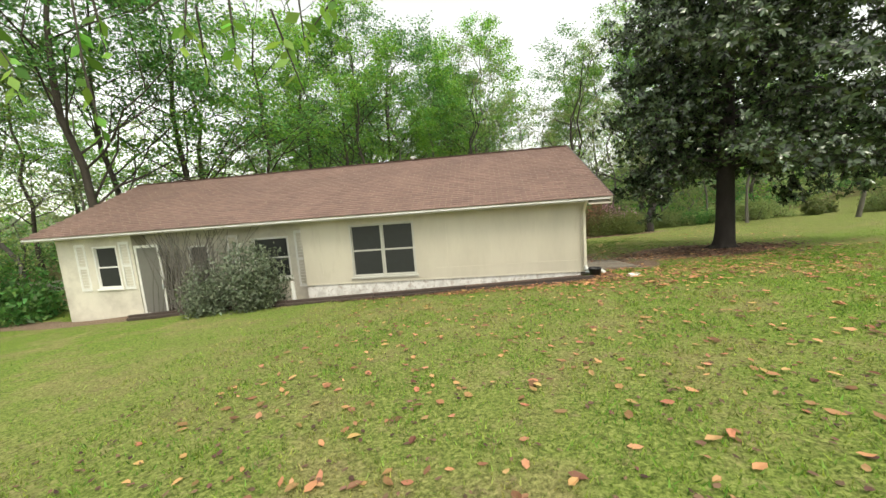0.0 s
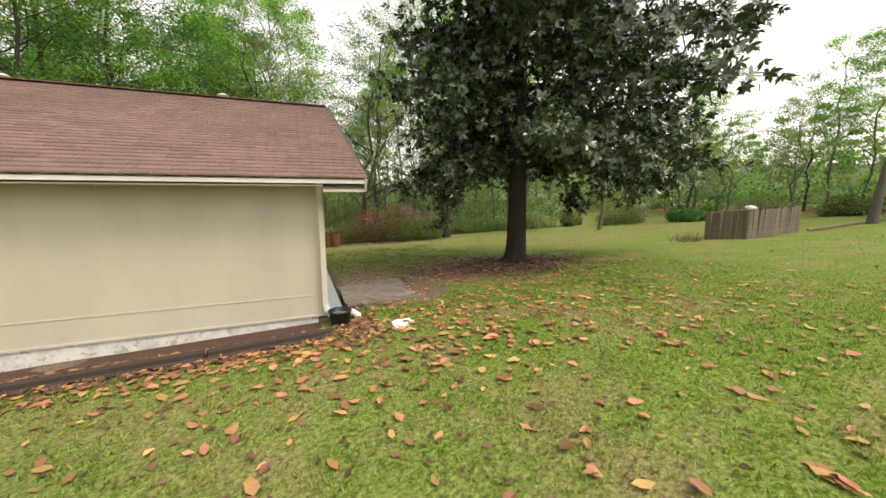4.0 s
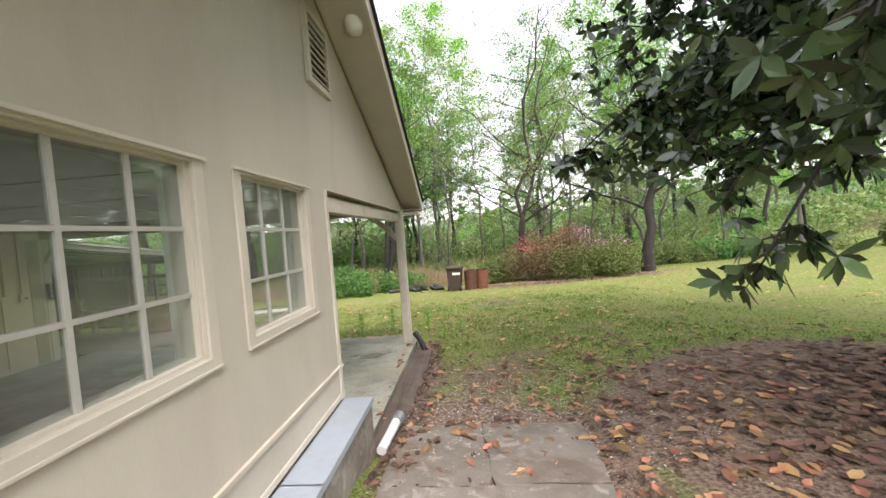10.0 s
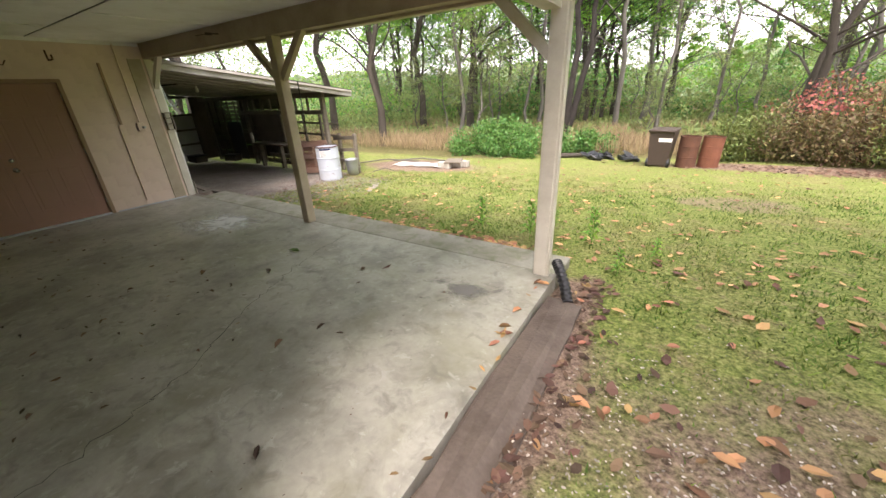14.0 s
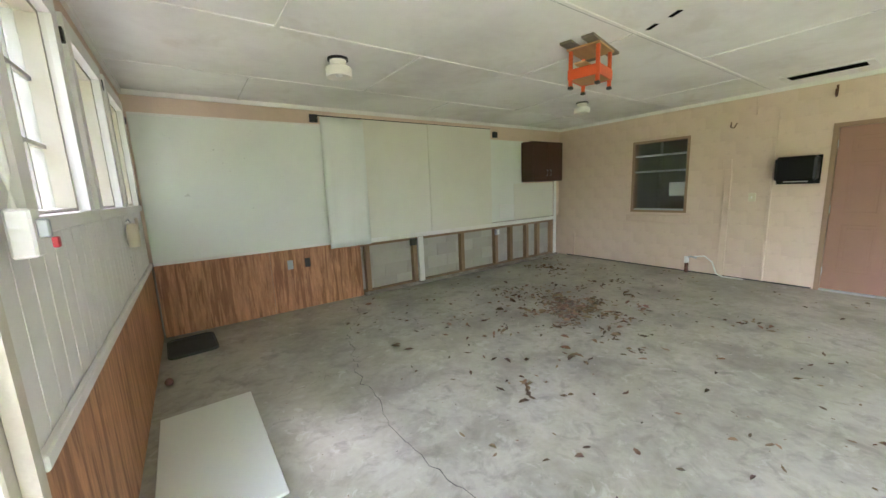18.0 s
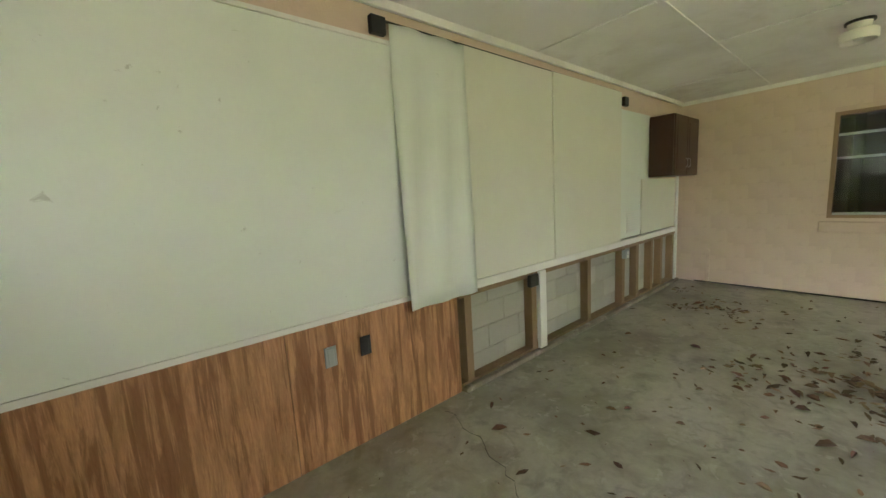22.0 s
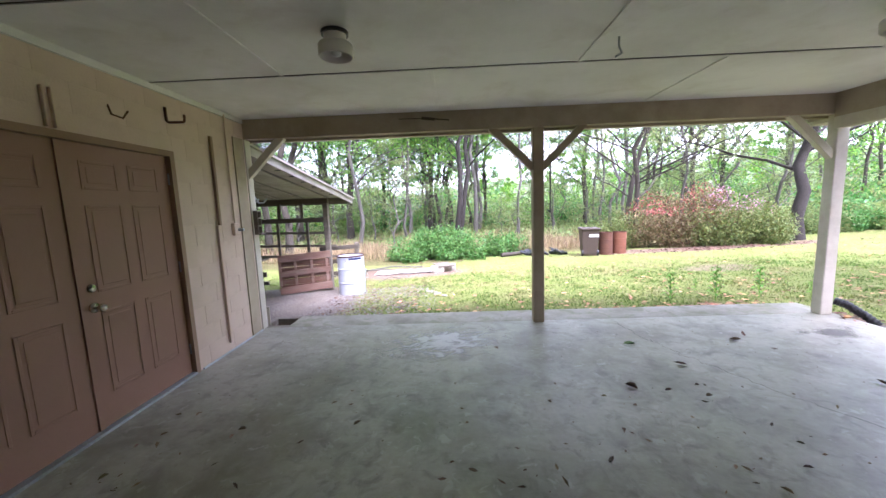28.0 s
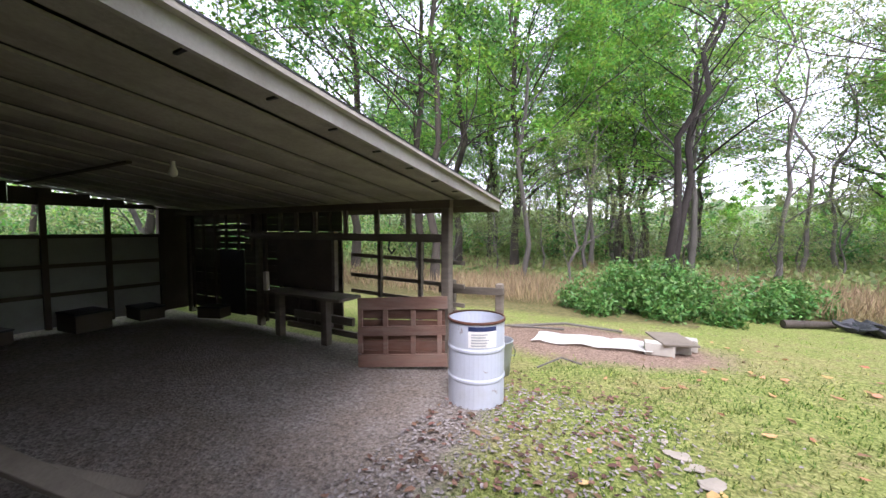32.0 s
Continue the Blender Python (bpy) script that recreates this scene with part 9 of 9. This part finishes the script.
def blades(count, xr, yr, size, keep, material=None):
    x, y = rs.uniform(*xr, count), rs.uniform(*yr, count)
    bare = np.maximum(bare_at(x, y), np.maximum(gravel_at(x, y), wild_at(x, y)))
    ok = (bare < rs.uniform(0.15, 0.8, count)) & (rs.uniform(0, 1, count) < 0.25 + tuft_at(x, y) - 0.25 * dry_at(x, y)) & ~((x > -12.9) & (x < 3.85) & (y > 9.0) & (y < 17.64)) & ~((x > -11.2) & (x < -3.9) & (y > 17) & (y < 22)) & ~((x > 3.4) & (x < 5.45) & (y > 10.4) & (y < 14.0)) & keep(x, y) & (rs.uniform(0, 1, count) < np.clip(np.minimum(np.minimum(x - xr[0], xr[1] - x), np.minimum(y - yr[0], yr[1] - y)) / 2.5 + 0.05, 0, 1))
    x, y = x[ok], y[ok]
    n = len(x)
    a, h, w = rs.uniform(0, 6.283, n), size * rs.uniform(0.45, 1.0, n) * (0.7 + 0.6 * np.clip(tuft_at(x, y), 0, 1)), size * rs.uniform(0.10, 0.18, n)
    lx, ly = rs.normal(0, 0.5, n) * h, rs.normal(0, 0.5, n) * h
    z = ground_z(x, y) + 0.02 * np.sin(x * 1.7 + 1) * np.cos(y * 1.3) - 0.004
    v = np.stack([np.stack([x - np.cos(a) * w, y - np.sin(a) * w, z], 1), np.stack([x + np.cos(a) * w, y + np.sin(a) * w, z], 1), np.stack([x + lx, y + ly, z + h], 1)], 1).reshape(-1, 3)
    me = bpy.data.meshes.new("grass")
    me.vertices.add(3 * n)
    me.vertices.foreach_set("co", v.ravel())
    me.loops.add(3 * n)
    me.loops.foreach_set("vertex_index", np.arange(3 * n))
    me.polygons.add(n)
    me.polygons.foreach_set("loop_start", np.arange(n) * 3)
    me.polygons.foreach_set("loop_total", np.full(n, 3))
    me.materials.append(material or L_GRASS)
    me.update(calc_edges=True)
    return me


tagged(part("grass", blades(210000, (-5, 12), (-1.5, 12), 0.05, lambda x, y: x > -99), None), "short green mown grass on the slope", "grass", kind="stuff")
tagged(part("grass", blades(120000, (-4.5, 10), (14.5, 24), 0.05, lambda x, y: x < 99, L_GRASS_DRY), None), "short green grass behind the carport", "grass", kind="stuff")
tagged(part("grass", blades(60000, (-10, 26), (-8, 27), 0.055, lambda x, y: x < 99), None), "short green grass of the wide lawn", "grass", kind="stuff")


def fallen(name, label, n, where, size, material, seed, lift=0.012):
    rng = random.Random(seed)
    vs, fs = [], []
    made = 0
    while made < n:
        x, y = where(rng)
        if not open_ground(x, y):
            continue
        made += 1
        a = rng.uniform(0, 6.283)
        ln = size * rng.uniform(0.6, 1.25)
        w = ln * rng.uniform(0.42, 0.68)
        z = gz(x, y) + 0.02 * math.sin(x * 1.7 + 1) * math.cos(y * 1.3) + lift + rng.random() * 0.02
        c, s = math.cos(a), math.sin(a)
        curl = ln * rng.uniform(-0.04, 0.13)
        tip = ln * rng.uniform(-0.04, 0.16)
        roll = ln * rng.uniform(-0.12, 0.12)
        k = len(vs)
        for u, v, h in ((-0.5, 0, 0), (-0.2, 0.42, curl), (0.2, 0.4, curl + roll), (0.5, 0, tip), (0.2, -0.4, curl - roll), (-0.2, -0.42, curl), (0, 0, 0)):
            vs.append((x + (u * c) * ln - v * s * w, y + (u * s) * ln + v * c * w, z + h))
        fs += [(k, k + 6, k + 1), (k + 6, k + 2, k + 1), (k + 6, k + 3, k + 2), (k + 6, k + 4, k + 3), (k + 6, k + 5, k + 4), (k, k + 5, k + 6)]
    return tagged(part(name, mesh_of(name, vs, fs, material), None), label, "leaves", kind="stuff")


def around(cx, cy, sx, sy):
    return lambda r: (r.gauss(cx, sx), r.gauss(cy, sy))


fallen("fallen_leaves", "orange-brown magnolia leaves scattered on the lawn", 1000, around(7.0, 10.2, 2.4, 2.4), 0.12, L_FALL, 1)
fallen("fallen_leaves", "pale tan magnolia leaves scattered on the lawn", 300, around(7.2, 9.6, 2.8, 2.9), 0.115, L_PEACH, 31)
fallen("fallen_leaves", "pale tan leaves scattered down the slope", 260, lambda r: (r.uniform(-2.5, 10), r.uniform(1, 9.2)), 0.10, L_PEACH, 32)
fallen("fallen_leaves", "orange-brown leaves scattered down the slope", 800, lambda r: (r.uniform(-2.5, 9), r.uniform(1, 9.2)), 0.105, L_FALL, 2)
fallen("leaf_litter", "small brown leaf bits lying in the thin turf", 1500, lambda r: (r.uniform(-3.5, 5.5), r.uniform(1, 9.0)), 0.055, L_DEAD, 33)
fallen("fallen_leaves", "orange leaves lying along the way to the carport", 380, around(5.9, 14.3, 1.2, 1.8), 0.115, L_FALL, 3)
fallen("leaf_litter", "brown leaves drifted between the magnolia and the carport", 420, around(6.2, 14.6, 1.3, 1.3), 0.11, L_DEAD, 36)
fallen("fallen_leaves", "scattered dry leaves on the back lawn", 560, lambda r: (r.uniform(-2.5, 15), r.uniform(15, 25)), 0.11, L_FALL, 4)
fallen("fallen_leaves", "brown leaves near the apron and the carport corner", 260, lambda r: (r.uniform(-2.6, 8.0), 17.6 + abs(r.gauss(0, 1.3))), 0.10, L_PEACH, 34)
fallen("fallen_leaves", "dry leaves drifted along the apron edge", 340, lambda r: (r.uniform(-3.2, 3.2), 17.66 + abs(r.gauss(0, 0.1))), 0.12, L_FALL, 5, 0.04)
fallen("fallen_leaves", "brown leaf litter beside the house corner", 200, lambda r: (r.uniform(-1.5, 3.9), 9.45 - abs(r.gauss(0, 0.5))), 0.11, L_FALL, 6)
fallen("fallen_leaves", "thick brown leaf litter at the foot of the wall", 800, lambda r: (r.uniform(-0.6, 4.0), 9.62 - r.random() ** 1.3 * 1.3), 0.10, L_FALL, 14)
fallen("leaf_litter", "dark rotted leaves in the bed under the wall", 1100, lambda r: (r.uniform(-3.5, 3.9), 9.65 - r.random() ** 1.3 * 1.0), 0.10, L_DEAD, 35)
fallen("leaf_litter", "dark dead leaves heaped round the magnolia trunk", 2300, around(8.7, 13.2, 0.98, 0.9), 0.14, L_DEAD, 7)
fallen("leaf_litter", "dead brown leaves on bare soil near the kerb", 500, lambda r: (r.gauss(3.72, 0.14), r.uniform(10.0, 17.4)), 0.09, L_DEAD, 8)
fallen("fallen_leaves", "orange leaves gathered in front of the house corner", 260, around(4.3, 8.5, 1.2, 0.9), 0.14, L_FALL, 13)
fallen("leaf_litter", "red-brown litter under the azaleas", 900, around(8.5, 26.3, 2.6, 0.45), 0.12, L_DEAD, 9)
fallen("wood_chips", "small pale chips and gravel on the bare soil", 4200, around(4.8, 14.3, 0.75, 0.9), 0.022, L_CHIP, 10, 0.004)
fallen("leaf_litter", "brown leaf scraps trodden into the shed gravel", 520, lambda r: (r.uniform(-5.8, -2.0), r.uniform(17.7, 21.5)), 0.07, L_DEAD, 15)
fallen("loose_gravel", "loose grey stones on the shed approach", 3200, lambda r: (r.uniform(-5.6, -2.2) + abs(r.gauss(0, 0.4)), r.uniform(17.7, 21)), 0.04, mat("loose_stone", (0.25, 0.225, 0.21), 0.9, island=0.9), 12, 0.004)
